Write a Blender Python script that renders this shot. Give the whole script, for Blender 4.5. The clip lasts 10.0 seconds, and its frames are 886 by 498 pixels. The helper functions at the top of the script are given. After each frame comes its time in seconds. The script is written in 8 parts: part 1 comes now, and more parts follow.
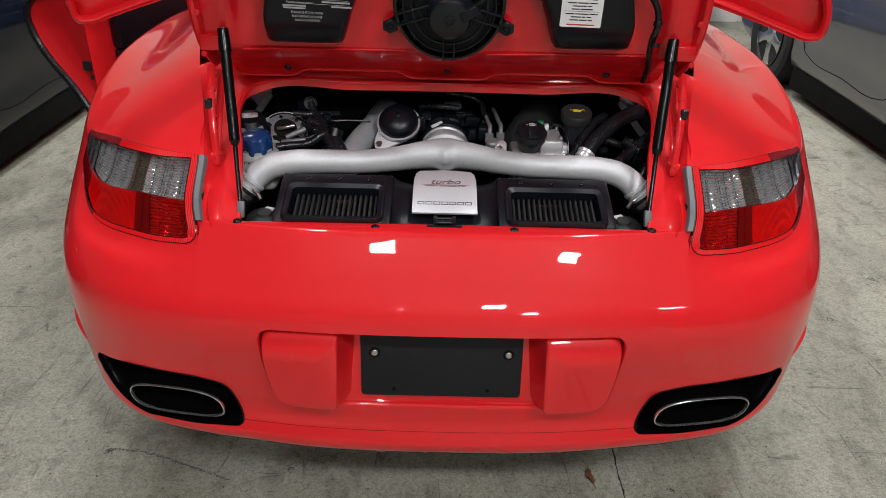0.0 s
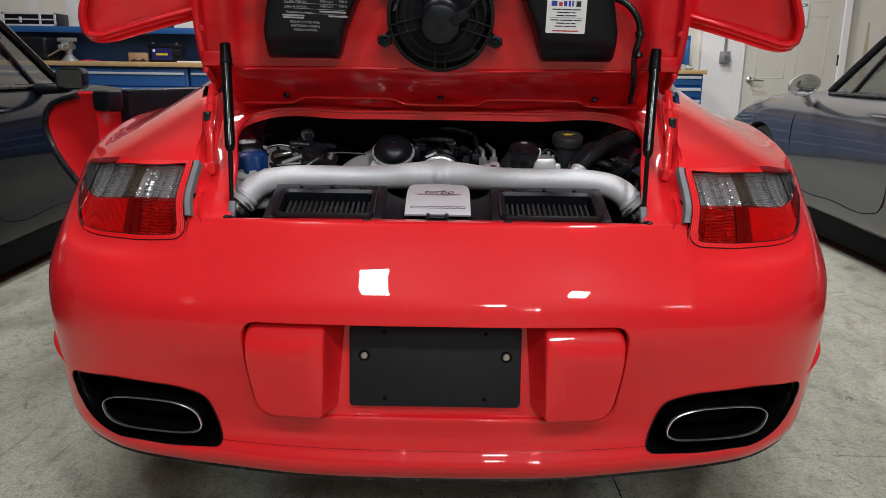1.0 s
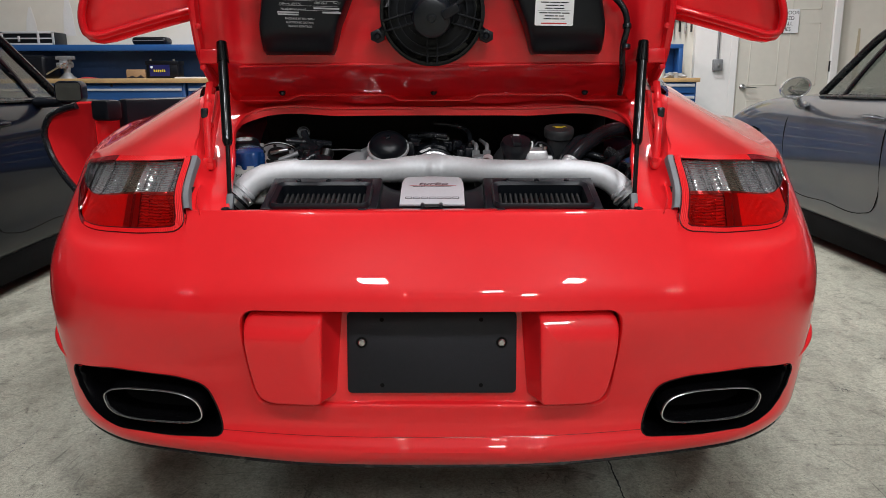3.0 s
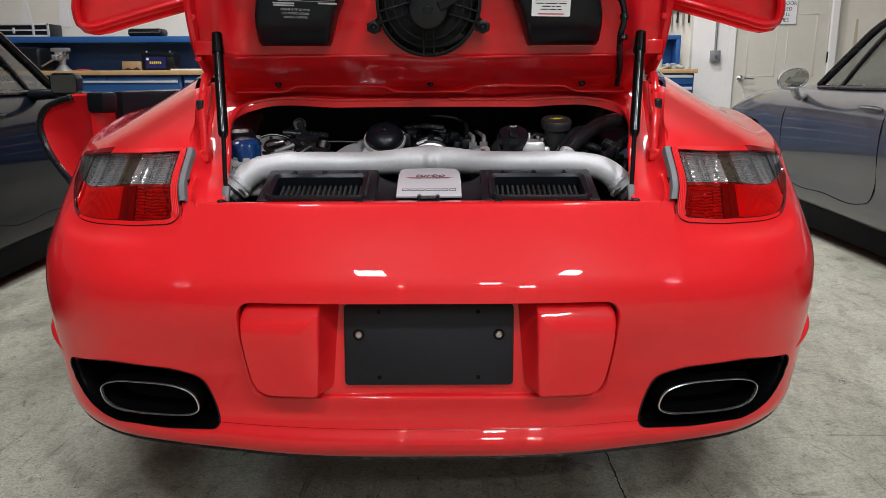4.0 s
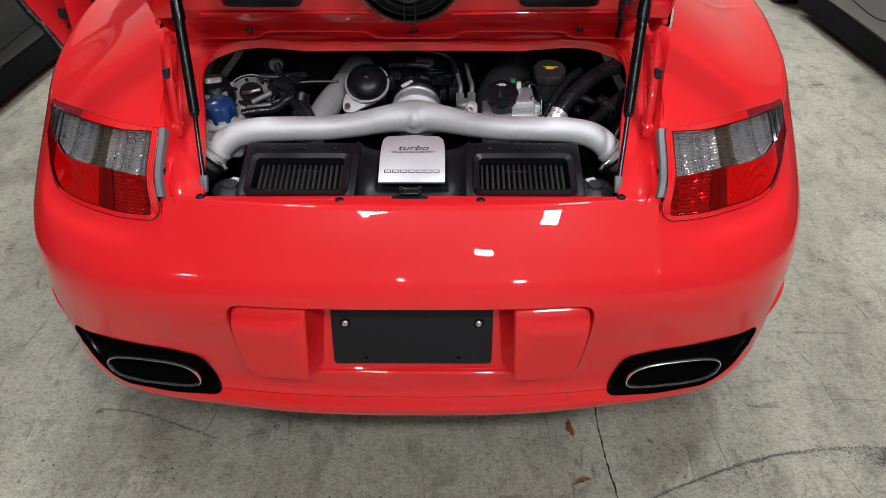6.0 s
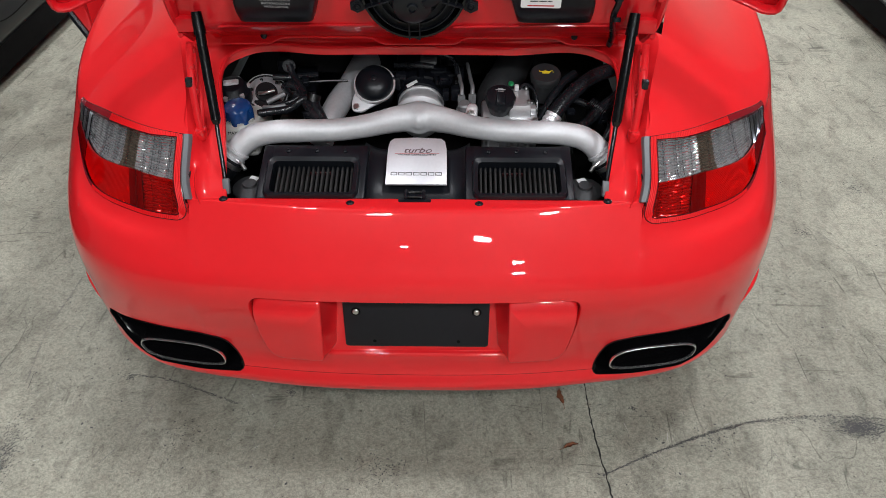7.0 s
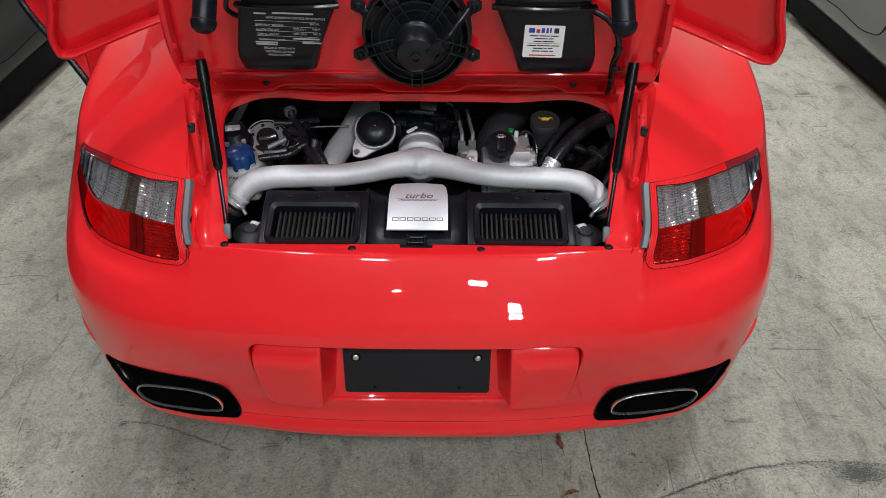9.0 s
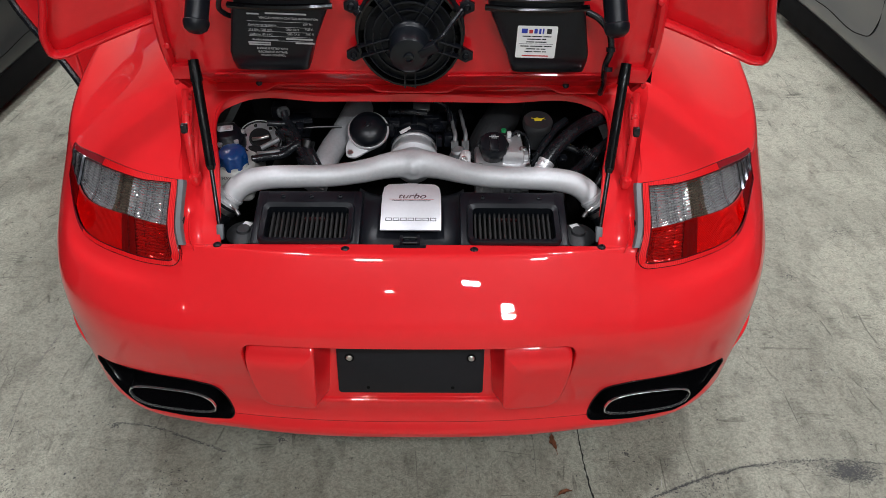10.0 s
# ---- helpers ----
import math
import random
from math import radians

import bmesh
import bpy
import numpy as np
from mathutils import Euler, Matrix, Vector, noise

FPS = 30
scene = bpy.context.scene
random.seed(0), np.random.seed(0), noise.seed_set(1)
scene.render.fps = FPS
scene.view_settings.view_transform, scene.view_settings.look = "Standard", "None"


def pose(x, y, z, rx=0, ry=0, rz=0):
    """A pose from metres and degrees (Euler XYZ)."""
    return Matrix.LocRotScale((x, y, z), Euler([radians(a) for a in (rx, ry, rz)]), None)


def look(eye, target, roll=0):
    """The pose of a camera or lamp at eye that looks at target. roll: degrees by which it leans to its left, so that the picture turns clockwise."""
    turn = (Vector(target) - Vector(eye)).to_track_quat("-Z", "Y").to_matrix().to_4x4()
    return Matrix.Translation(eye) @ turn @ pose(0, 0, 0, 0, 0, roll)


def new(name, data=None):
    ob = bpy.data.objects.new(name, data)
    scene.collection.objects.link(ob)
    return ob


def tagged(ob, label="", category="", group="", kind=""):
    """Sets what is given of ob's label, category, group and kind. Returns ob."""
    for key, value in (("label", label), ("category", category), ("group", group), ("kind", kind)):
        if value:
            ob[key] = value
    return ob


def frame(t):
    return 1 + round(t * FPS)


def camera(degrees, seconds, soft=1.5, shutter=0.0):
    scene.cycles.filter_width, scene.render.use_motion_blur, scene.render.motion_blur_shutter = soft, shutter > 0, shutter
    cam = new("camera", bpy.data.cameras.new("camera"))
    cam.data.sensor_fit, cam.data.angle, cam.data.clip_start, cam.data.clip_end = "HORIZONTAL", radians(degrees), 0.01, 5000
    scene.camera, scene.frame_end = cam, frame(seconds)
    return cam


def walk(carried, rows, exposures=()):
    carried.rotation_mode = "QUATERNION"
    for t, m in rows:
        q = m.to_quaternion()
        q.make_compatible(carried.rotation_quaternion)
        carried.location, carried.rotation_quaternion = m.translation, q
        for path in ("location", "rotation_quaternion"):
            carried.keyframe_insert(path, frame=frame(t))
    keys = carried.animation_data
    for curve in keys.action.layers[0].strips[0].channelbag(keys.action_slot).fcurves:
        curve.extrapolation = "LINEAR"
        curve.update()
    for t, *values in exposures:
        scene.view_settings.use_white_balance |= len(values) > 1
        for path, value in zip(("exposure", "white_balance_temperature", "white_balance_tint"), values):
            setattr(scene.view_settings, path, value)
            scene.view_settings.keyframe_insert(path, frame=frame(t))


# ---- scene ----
cam = camera(60.8, 10.0, 0.6)
PATH = [
    (0, (-0.011, -1.357, 1.337), (0.002, 0.415, 0.409), 1.5),
    (0.5, (0.015, -1.386, 1.15), (0.016, 0.494, 0.468), 1.3),
    (1, (0.017, -1.45, 0.999), (0.009, 0.494, 0.527), 0.8),
    (1.5, (0.016, -1.493, 0.97), (0.001, 0.465, 0.56), 0.3),
    (2, (0.021, -1.485, 0.96), (0.01, 0.473, 0.552), -0.1),
    (2.5, (0.024, -1.486, 0.955), (0.016, 0.47, 0.539), -0.1),
    (4, (0.027, -1.482, 0.953), (0.027, 0.467, 0.502), -0.2),
    (4.5, (0.03, -1.476, 0.952), (0.036, 0.471, 0.495), -0.1),
    (5, (0.046, -1.383, 1.02), (0.055, 0.521, 0.41), 0.0),
    (5.5, (0.058, -1.294, 1.22), (0.064, 0.464, 0.266), -0.0),
    (5.7, (0.065, -1.29, 1.304), (0.058, 0.426, 0.277), -0.2),
    (7, (0.079, -1.333, 1.594), (0.051, 0.226, 0.343), -0.2),
    (7.5, (0.064, -1.338, 1.601), (0.036, 0.242, 0.375), -0.1),
    (8, (0.061, -1.336, 1.602), (0.05, 0.256, 0.391), 0.3),
    (8.5, (0.057, -1.327, 1.601), (0.052, 0.294, 0.429), 0.3),
    (9, (0.052, -1.326, 1.602), (0.054, 0.298, 0.435), 0.5),
    (9.5, (0.05, -1.327, 1.602), (0.063, 0.296, 0.434), 0.6),
    (10, (0.051, -1.328, 1.602), (0.072, 0.297, 0.437), 0.8),
]
walk(cam, [(t, look(eye, target, roll)) for t, eye, target, roll in PATH], [(0, 0.08, 6580, 10), (1.0, 0.03, 6480, 10), (1.6, 0.15, 6430, 10), (2.2, 0.18, 6440, 10), (4.6, 0.19, 6500, 10), (5.5, 0.22, 6480, 10), (7.0, 0.18, 6420, 10), (8.0, 0.13, 6380, 10), (10, 0.11, 6340, 10)])

# ---- world and light ----
world = bpy.data.worlds.new("hall_air")
scene.world = world
world.use_nodes = True
wbg = world.node_tree.nodes["Background"]
wbg.inputs[0].default_value = (0.9, 0.95, 1.0, 1)
wbg.inputs[1].default_value = 0.003

CEIL = 4.2


def ceiling_panel(x, y, w=0.6, d=1.2, watts=60.0, warm=(0.970, 0.985, 1.015)):
    """A flat lamp under the ceiling."""
    la = bpy.data.lights.new("panel_light", "AREA")
    la.shape, la.size, la.size_y, la.energy, la.color = "RECTANGLE", w, d, watts, warm
    ob = new("panel_light", la)
    ob.matrix_world = pose(x, y, CEIL - 0.075)
    tagged(ob, "flat white ceiling light panel, switched on", "light")
    return ob


# two rows behind the car, a row over the car and one over the benches
LIGHTS = [(-0.64, -3.35, 74, 0.31, 0.50), (1.66, -3.35, 92, 0.31, 0.50), (0.68, -5.65, 62, 0.30, 0.38), (-0.5, -6.6, 8, 0.09, 0.14), (1.6, -7.5, 80, 0.32, 0.32), (3.9, -5.4, 7, 0.07, 0.36), (-4.6, -6.2, 7, 0.07, 0.30), (-1.10, -0.10, 30, 0.26, 0.42), (1.25, -0.10, 40, 0.26, 0.42), (-0.85, 2.5, 48, 0.30, 0.62), (0.85, 2.5, 48, 0.30, 0.62), (-1.3, 4.4, 72, 0.30, 0.42), (1.3, 4.4, 72, 0.30, 0.42)]
for lx, ly, watts, lw, ld in LIGHTS:
    ceiling_panel(lx, ly, lw, ld, watts)
# Two weak fill panels over the aisles, added without a known source there.
for lx, ly, watts in ((-2.3, 2.2, 22), (2.4, 2.6, 24)):
    ceiling_panel(lx, ly, 0.35, 0.6, watts)

# ---- materials ----


def material(name, colour, rough=0.5, metal=0.0, coat=0.0, vary=0.08, scale=8.0, bump=0.0, bump_scale=200.0, spec=0.5, rough_vary=0.1):
    """A principled surface with two scales of variation in colour and gloss and a fine relief."""
    m = bpy.data.materials.new(name)
    m.use_nodes = True
    nt = m.node_tree
    b = nt.nodes["Principled BSDF"]
    b.inputs["Metallic"].default_value = metal
    b.inputs["Coat Weight"].default_value = coat
    b.inputs["Coat Roughness"].default_value = 0.03
    b.inputs["Specular IOR Level"].default_value = spec
    tc = nt.nodes.new("ShaderNodeTexCoord")
    n1 = nt.nodes.new("ShaderNodeTexNoise")
    n1.inputs["Scale"].default_value = scale
    n1.inputs["Detail"].default_value = 6
    n2 = nt.nodes.new("ShaderNodeTexNoise")
    n2.inputs["Scale"].default_value = scale * 9
    n2.inputs["Detail"].default_value = 3
    for n in (n1, n2):
        nt.links.new(tc.outputs["Object"], n.inputs["Vector"])
    add = nt.nodes.new("ShaderNodeMath")
    add.operation = "ADD"
    nt.links.new(n1.outputs["Fac"], add.inputs[0])
    nt.links.new(n2.outputs["Fac"], add.inputs[1])
    mr = nt.nodes.new("ShaderNodeMapRange")
    mr.inputs["From Min"].default_value, mr.inputs["From Max"].default_value = 0.6, 1.4
    mr.inputs["To Min"].default_value, mr.inputs["To Max"].default_value = 1 - vary, 1 + vary
    nt.links.new(add.outputs[0], mr.inputs["Value"])
    mul = nt.nodes.new("ShaderNodeVectorMath")
    mul.operation = "SCALE"
    mul.inputs[0].default_value = colour
    nt.links.new(mr.outputs[0], mul.inputs["Scale"])
    nt.links.new(mul.outputs[0], b.inputs["Base Color"])
    rr = nt.nodes.new("ShaderNodeMapRange")
    rr.inputs["From Min"].default_value, rr.inputs["From Max"].default_value = 0.3, 0.7
    rr.inputs["To Min"].default_value, rr.inputs["To Max"].default_value = max(0.02, rough * (1 - rough_vary)), min(1, rough * (1 + rough_vary))
    nt.links.new(n1.outputs["Fac"], rr.inputs["Value"])
    nt.links.new(rr.outputs[0], b.inputs["Roughness"])
    if bump:
        n3 = nt.nodes.new("ShaderNodeTexNoise")
        n3.inputs["Scale"].default_value = bump_scale
        n3.inputs["Detail"].default_value = 4
        nt.links.new(tc.outputs["Object"], n3.inputs["Vector"])
        bp = nt.nodes.new("ShaderNodeBump")
        bp.inputs["Strength"].default_value = bump
        bp.inputs["Distance"].default_value = 0.002
        nt.links.new(n3.outputs["Fac"], bp.inputs["Height"])
        nt.links.new(bp.outputs[0], b.inputs["Normal"])
    return m


RED = material("red_paint", (0.73, 0.0150, 0.020), 0.36, 0, 1.0, 0.03, 3, spec=0.10)
RED_IN = material("red_inner_paint", (0.64, 0.009, 0.015), 0.36, 0, 0.8, 0.06, 6, 0.03, 90, 0.12)


def polished(m, lo, hi, scale, peel=0.0):
    """Lets the gloss of a clear coat vary, as wiped and dusty paint does, with a trace of orange peel."""
    nt = m.node_tree
    b = nt.nodes["Principled BSDF"]
    tc = nt.nodes["Texture Coordinate"]
    n = nt.nodes.new("ShaderNodeTexNoise")
    n.inputs["Scale"].default_value = scale
    n.inputs["Detail"].default_value = 8
    n.inputs["Distortion"].default_value = 1.5
    nt.links.new(tc.outputs["Object"], n.inputs["Vector"])
    r = nt.nodes.new("ShaderNodeMapRange")
    r.inputs["From Min"].default_value, r.inputs["From Max"].default_value = 0.45, 0.75
    r.inputs["To Min"].default_value, r.inputs["To Max"].default_value = lo, hi
    nt.links.new(n.outputs["Fac"], r.inputs["Value"])
    nt.links.new(r.outputs[0], b.inputs["Coat Roughness"])
    if peel:
        n2 = nt.nodes.new("ShaderNodeTexNoise")
        n2.inputs["Scale"].default_value = 160
        n2.inputs["Detail"].default_value = 1
        nt.links.new(tc.outputs["Object"], n2.inputs["Vector"])
        bp = nt.nodes.new("ShaderNodeBump")
        bp.inputs["Strength"].default_value = peel
        bp.inputs["Distance"].default_value = 0.001
        nt.links.new(n2.outputs["Fac"], bp.inputs["Height"])
        nt.links.new(bp.outputs[0], b.inputs["Coat Normal"])


polished(RED, 0.0, 0.035, 7.0, 0.012)
polished(RED_IN, 0.015, 0.07, 9.0, 0.02)
BLACK = material("black_plastic", (0.0058, 0.0068, 0.0098), 0.34, 0, 0, 0.2, 12, 0.12, 700, 0.26)
GLOSS_BLACK = material("gloss_black_plastic", (0.003, 0.003, 0.0035), 0.18, 0, 0.0, 0.2, 12, 0, 200, 0.35)
RUBBER = material("black_rubber", (0.0105, 0.0118, 0.0145), 0.26, 0, 0, 0.2, 20, 0.05, 300, 0.42)
MATT_BLACK = material("matt_black_board", (0.0105, 0.0105, 0.0135), 0.5, 0, 0, 0.15, 14, 0.2, 700, 0.25)
ALU = material("cast_aluminium", (0.67, 0.675, 0.69), 0.55, 0.30, 0, 0.07, 14, 0.10, 1100)
CASTING = material("dull_dark_casting", (0.036, 0.037, 0.039), 0.5, 0.4, 0, 0.2, 16, 0.2, 500)
CHROME = material("polished_steel", (0.82, 0.82, 0.82), 0.20, 0.92, 0, 0.05, 10)
STEEL = material("zinc_steel", (0.55, 0.55, 0.54), 0.30, 1.0, 0, 0.12, 30)
DARK_STEEL = material("dark_steel", (0.045, 0.045, 0.045), 0.38, 1.0, 0, 0.25, 20)
PULLEY = material("dull_grey_metal", (0.026, 0.026, 0.028), 0.36, 0.6, 0, 0.25, 20)
GREY_TRIM = material("grey_trim_plastic", (0.13, 0.14, 0.15), 0.45, 0, 0, 0.08, 10)
PLATE_SILVER = material("brushed_silver_cover", (0.70, 0.70, 0.73), 0.40, 0.5, 0, 0.05, 20, 0.08, 600)
BLUE_CAP = material("blue_cap_plastic", (0.008, 0.050, 0.19), 0.26, 0, 0, 0.15, 20)
WHITE_TANK = material("milky_tank_plastic", (0.50, 0.50, 0.47), 0.45, 0, 0, 0.10, 14)
FILM = material("dull_clear_film", (0.34, 0.34, 0.33), 0.2, 0, 0, 0.2, 40)
ALLOY = material("bright_alloy", (0.72, 0.72, 0.735), 0.34, 0.60, 0, 0.08, 20, 0.15, 500)
DOME_BLACK = material("satin_black_cap", (0.0060, 0.0075, 0.0105), 0.33, 0, 0, 0.2, 30, 0.06, 400, 0.36)
OIL_BLACK = material("worn_grey_black_cap", (0.024, 0.025, 0.027), 0.5, 0, 0, 0.2, 30, 0.06, 400, 0.4)
CAST_DUCT = material("pale_cast_duct", (0.47, 0.475, 0.49), 0.5, 0.3, 0, 0.12, 18, 0.1, 600)
WHITE = material("white_label", (0.75, 0.75, 0.75), 0.5, 0, 0, 0.03, 10)
INK = material("black_ink", (0.015, 0.015, 0.018), 0.6)
INK_RED = material("red_ink", (0.5, 0.03, 0.03), 0.6)
INK_MAROON = material("dark_red_ink", (0.06, 0.012, 0.02), 0.5)
INK_BLUE = material("blue_ink", (0.02, 0.04, 0.35), 0.6)
INK_GREY = material("grey_ink", (0.60, 0.60, 0.60), 0.6)
INK_DIM = material("dull_grey_print", (0.36, 0.36, 0.37), 0.6)
INK_YELLOW = material("yellow_ink", (0.75, 0.60, 0.03), 0.5)
SILVER_PAINT = material("silver_grey_paint", (0.098, 0.103, 0.116), 0.36, 0.62, 0.9, 0.03, 3, 0, 200, 0.2)
NAVY_PAINT = material("dark_navy_paint", (0.002, 0.003, 0.007), 0.35, 0, 0.34, 0.05, 3, 0, 200, 0.05)
DARK = material("matt_near_black", (0.004, 0.004, 0.004), 0.9, 0, 0, 0.3, 6, 0, 200, 0.1)
LINER = material("black_insulation", (0.012, 0.012, 0.013), 0.6, 0, 0, 0.5, 24, 0.5, 60, 0.3)
WALL_GREY = material("grey_side_wall", (0.13, 0.13, 0.128), 0.8, 0, 0, 0.08, 1.2, 0.2, 120)
WALL_W = material("painted_drywall", (0.70, 0.665, 0.575), 0.75, 0, 0, 0.05, 1.2, 0.2, 120)
DOOR_CREAM = material("cream_door_paint", (0.62, 0.595, 0.515), 0.5, 0, 0, 0.04, 2)
DOOR_W = material("white_door_paint", (0.80, 0.785, 0.75), 0.5, 0, 0, 0.03, 2)
BENCH_BLUE = material("blue_steel_cabinet", (0.022, 0.10, 0.30), 0.42, 0, 0.1, 0.08, 3)
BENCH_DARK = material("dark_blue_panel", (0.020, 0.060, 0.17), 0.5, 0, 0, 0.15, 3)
WOOD = material("maple_worktop", (0.50, 0.33, 0.15), 0.5, 0, 0, 0.18, 9)
PLEAT = material("grey_filter_paper", (0.014, 0.013, 0.013), 0.7, 0, 0, 0.15, 30)
DARK_RED = material("dark_red_plastic_bar", (0.045, 0.004, 0.005), 0.5)
GREEN = material("green_plastic", (0.02, 0.28, 0.09), 0.4)
STRIP = material("pale_handle_strip", (0.62, 0.64, 0.66), 0.4, 0.2, 0, 0.05, 6)
GREY_METAL = material("grey_cast_metal", (0.24, 0.245, 0.25), 0.5, 0.4, 0, 0.15, 10)
SILVER_BRIGHT = material("bright_silver_paint", (0.55, 0.56, 0.57), 0.25, 0.8, 0.8, 0.03, 6)
MIRROR = material("mirror_glass", (0.85, 0.86, 0.86), 0.03, 1.0, 0, 0.01, 3)
DIM_MIRROR = material("dim_mirror_glass", (0.13, 0.135, 0.14), 0.03, 1.0, 0, 0.01, 3)
LABEL_BLUE = material("dark_blue_label", (0.012, 0.014, 0.10), 0.4)
CARD = material("brown_card", (0.33, 0.21, 0.11), 0.8, 0, 0, 0.15, 10)
PATCH_WHITE = material("white_wall_patch", (0.72, 0.71, 0.68), 0.85, 0, 0, 0.05, 8)
PATCH_TAN = material("tan_wall_patch", (0.50, 0.43, 0.30), 0.85, 0, 0, 0.1, 8)
TYRE = material("tyre_rubber", (0.006, 0.006, 0.006), 0.7, 0, 0, 0.2, 30, 0.2, 120)
CEIL_M = material("ceiling_paint", (0.50, 0.50, 0.50), 0.8, 0, 0, 0.05, 2)


def glass(name, colour, gloss=0.12, rough=0.02):
    """Thin clear or tinted sheet: see-through with a mirror sheen that grows at grazing angles."""
    m = bpy.data.materials.new(name)
    m.use_nodes = True
    nt = m.node_tree
    nt.nodes.remove(nt.nodes["Principled BSDF"])
    out = nt.nodes["Material Output"]
    tr = nt.nodes.new("ShaderNodeBsdfTransparent")
    tr.inputs[0].default_value = (*colour, 1)
    gl = nt.nodes.new("ShaderNodeBsdfGlossy")
    gl.inputs["Roughness"].default_value = rough
    lw = nt.nodes.new("ShaderNodeLayerWeight")
    lw.inputs["Blend"].default_value = 0.5
    pw = nt.nodes.new("ShaderNodeMath")
    pw.operation = "POWER"
    nt.links.new(lw.outputs["Facing"], pw.inputs[0])
    pw.inputs[1].default_value = 4.0
    ma = nt.nodes.new("ShaderNodeMath")
    ma.operation = "MULTIPLY_ADD"
    nt.links.new(pw.outputs[0], ma.inputs[0])
    ma.inputs[1].default_value, ma.inputs[2].default_value = 0.75, 0.045
    mx = nt.nodes.new("ShaderNodeMixShader")
    nt.links.new(ma.outputs[0], mx.inputs[0])
    nt.links.new(tr.outputs[0], mx.inputs[1])
    nt.links.new(gl.outputs[0], mx.inputs[2])
    nt.links.new(mx.outputs[0], out.inputs[0])
    return m


CLEAR = glass("clear_lens", (0.92, 0.92, 0.92))
RED_LENS = glass("red_lens", (1.0, 0.075, 0.065))
WINDOW = glass("car_window", (0.50, 0.55, 0.53))


def concrete():
    """Worn grey concrete: cloudy tone, fine grain, pits and broken dark scratches that cross each other."""
    m = material("worn_concrete", (0.422, 0.414, 0.333), 0.55, 0, 0, 0.08, 2.2, 0.6, 90, 0.3)
    nt = m.node_tree
    b = nt.nodes["Principled BSDF"]
    src = b.inputs["Base Color"].links[0].from_socket
    tc = nt.nodes["Texture Coordinate"]

    def noise_at(scale, stretch=(1, 1, 1), turn=0.0, detail=6.0, dist=0.0):
        mp = nt.nodes.new("ShaderNodeMapping")
        mp.inputs["Scale"].default_value = stretch
        mp.inputs["Rotation"].default_value = (0, 0, turn)
        nt.links.new(tc.outputs["Object"], mp.inputs[0])
        n = nt.nodes.new("ShaderNodeTexNoise")
        n.inputs["Scale"].default_value = scale
        n.inputs["Detail"].default_value = detail
        n.inputs["Distortion"].default_value = dist
        nt.links.new(mp.outputs[0], n.inputs["Vector"])
        return n.outputs["Fac"]

    def ramp(sock, lo, hi, a, c):
        r = nt.nodes.new("ShaderNodeMapRange")
        r.inputs["From Min"].default_value, r.inputs["From Max"].default_value = lo, hi
        r.inputs["To Min"].default_value, r.inputs["To Max"].default_value = a, c
        nt.links.new(sock, r.inputs["Value"])
        return r.outputs[0]

    def maths(op, p, q):
        n = nt.nodes.new("ShaderNodeMath")
        n.operation = op
        for k, v in enumerate((p, q)):
            if v is None:
                continue
            if isinstance(v, float):
                n.inputs[k].default_value = v
            else:
                nt.links.new(v, n.inputs[k])
        return n.outputs[0]

    def times(fac):
        nonlocal src
        s = nt.nodes.new("ShaderNodeVectorMath")
        s.operation = "SCALE"
        nt.links.new(src, s.inputs[0])
        nt.links.new(fac, s.inputs["Scale"])
        src = s.outputs[0]

    def patches(scale, lo, hi, dark, **k):
        times(ramp(noise_at(scale, **k), lo, hi, 1.0, dark))

    def scratches(scale, width, dark, stretch, turn, mask_scale, mask_lo):
        """Thin lines where a stretched noise passes its middle, broken up by a coarser noise."""
        d = maths("ABSOLUTE", maths("SUBTRACT", noise_at(scale, stretch, turn, 3.0), 0.5), None)
        line = ramp(d, 0.0, width, 1.0, 0.0)
        mask = ramp(noise_at(mask_scale, detail=4.0), mask_lo, mask_lo + 0.08, 0.0, 1.0)
        times(ramp(maths("MULTIPLY", line, mask), 0.0, 1.0, 1.0, dark))

    patches(1.3, 0.42, 0.70, 0.80, dist=0.8)
    patches(5.0, 0.50, 0.70, 0.84, dist=0.4)
    patches(16.0, 0.52, 0.62, 0.80, stretch=(1, 0.5, 1), turn=0.6, detail=9.0)
    patches(45.0, 0.48, 0.64, 0.82, detail=9.0)
    patches(120.0, 0.44, 0.62, 0.74, detail=6.0)
    patches(300.0, 0.44, 0.60, 0.72, detail=3.0)
    patches(70.0, 0.66, 0.70, 0.50, detail=5.0)
    scratches(5.0, 0.006, 0.45, (1, 0.12, 1), 0.7, 5.0, 0.52)
    scratches(6.0, 0.006, 0.5, (0.12, 1, 1), 0.25, 6.0, 0.54)
    scratches(7.0, 0.006, 0.5, (1, 0.14, 1), -0.55, 7.0, 0.55)
    scratches(3.0, 0.004, 0.5, (1, 0.8, 1), 0.1, 3.0, 0.54)
    nt.links.new(src, b.inputs["Base Color"])
    return m


def reflector():
    """Vacuum-metalled plastic."""
    return material("lamp_reflector", (0.90, 0.91, 0.94), 0.12, 0.85, 0, 0.06, 30)


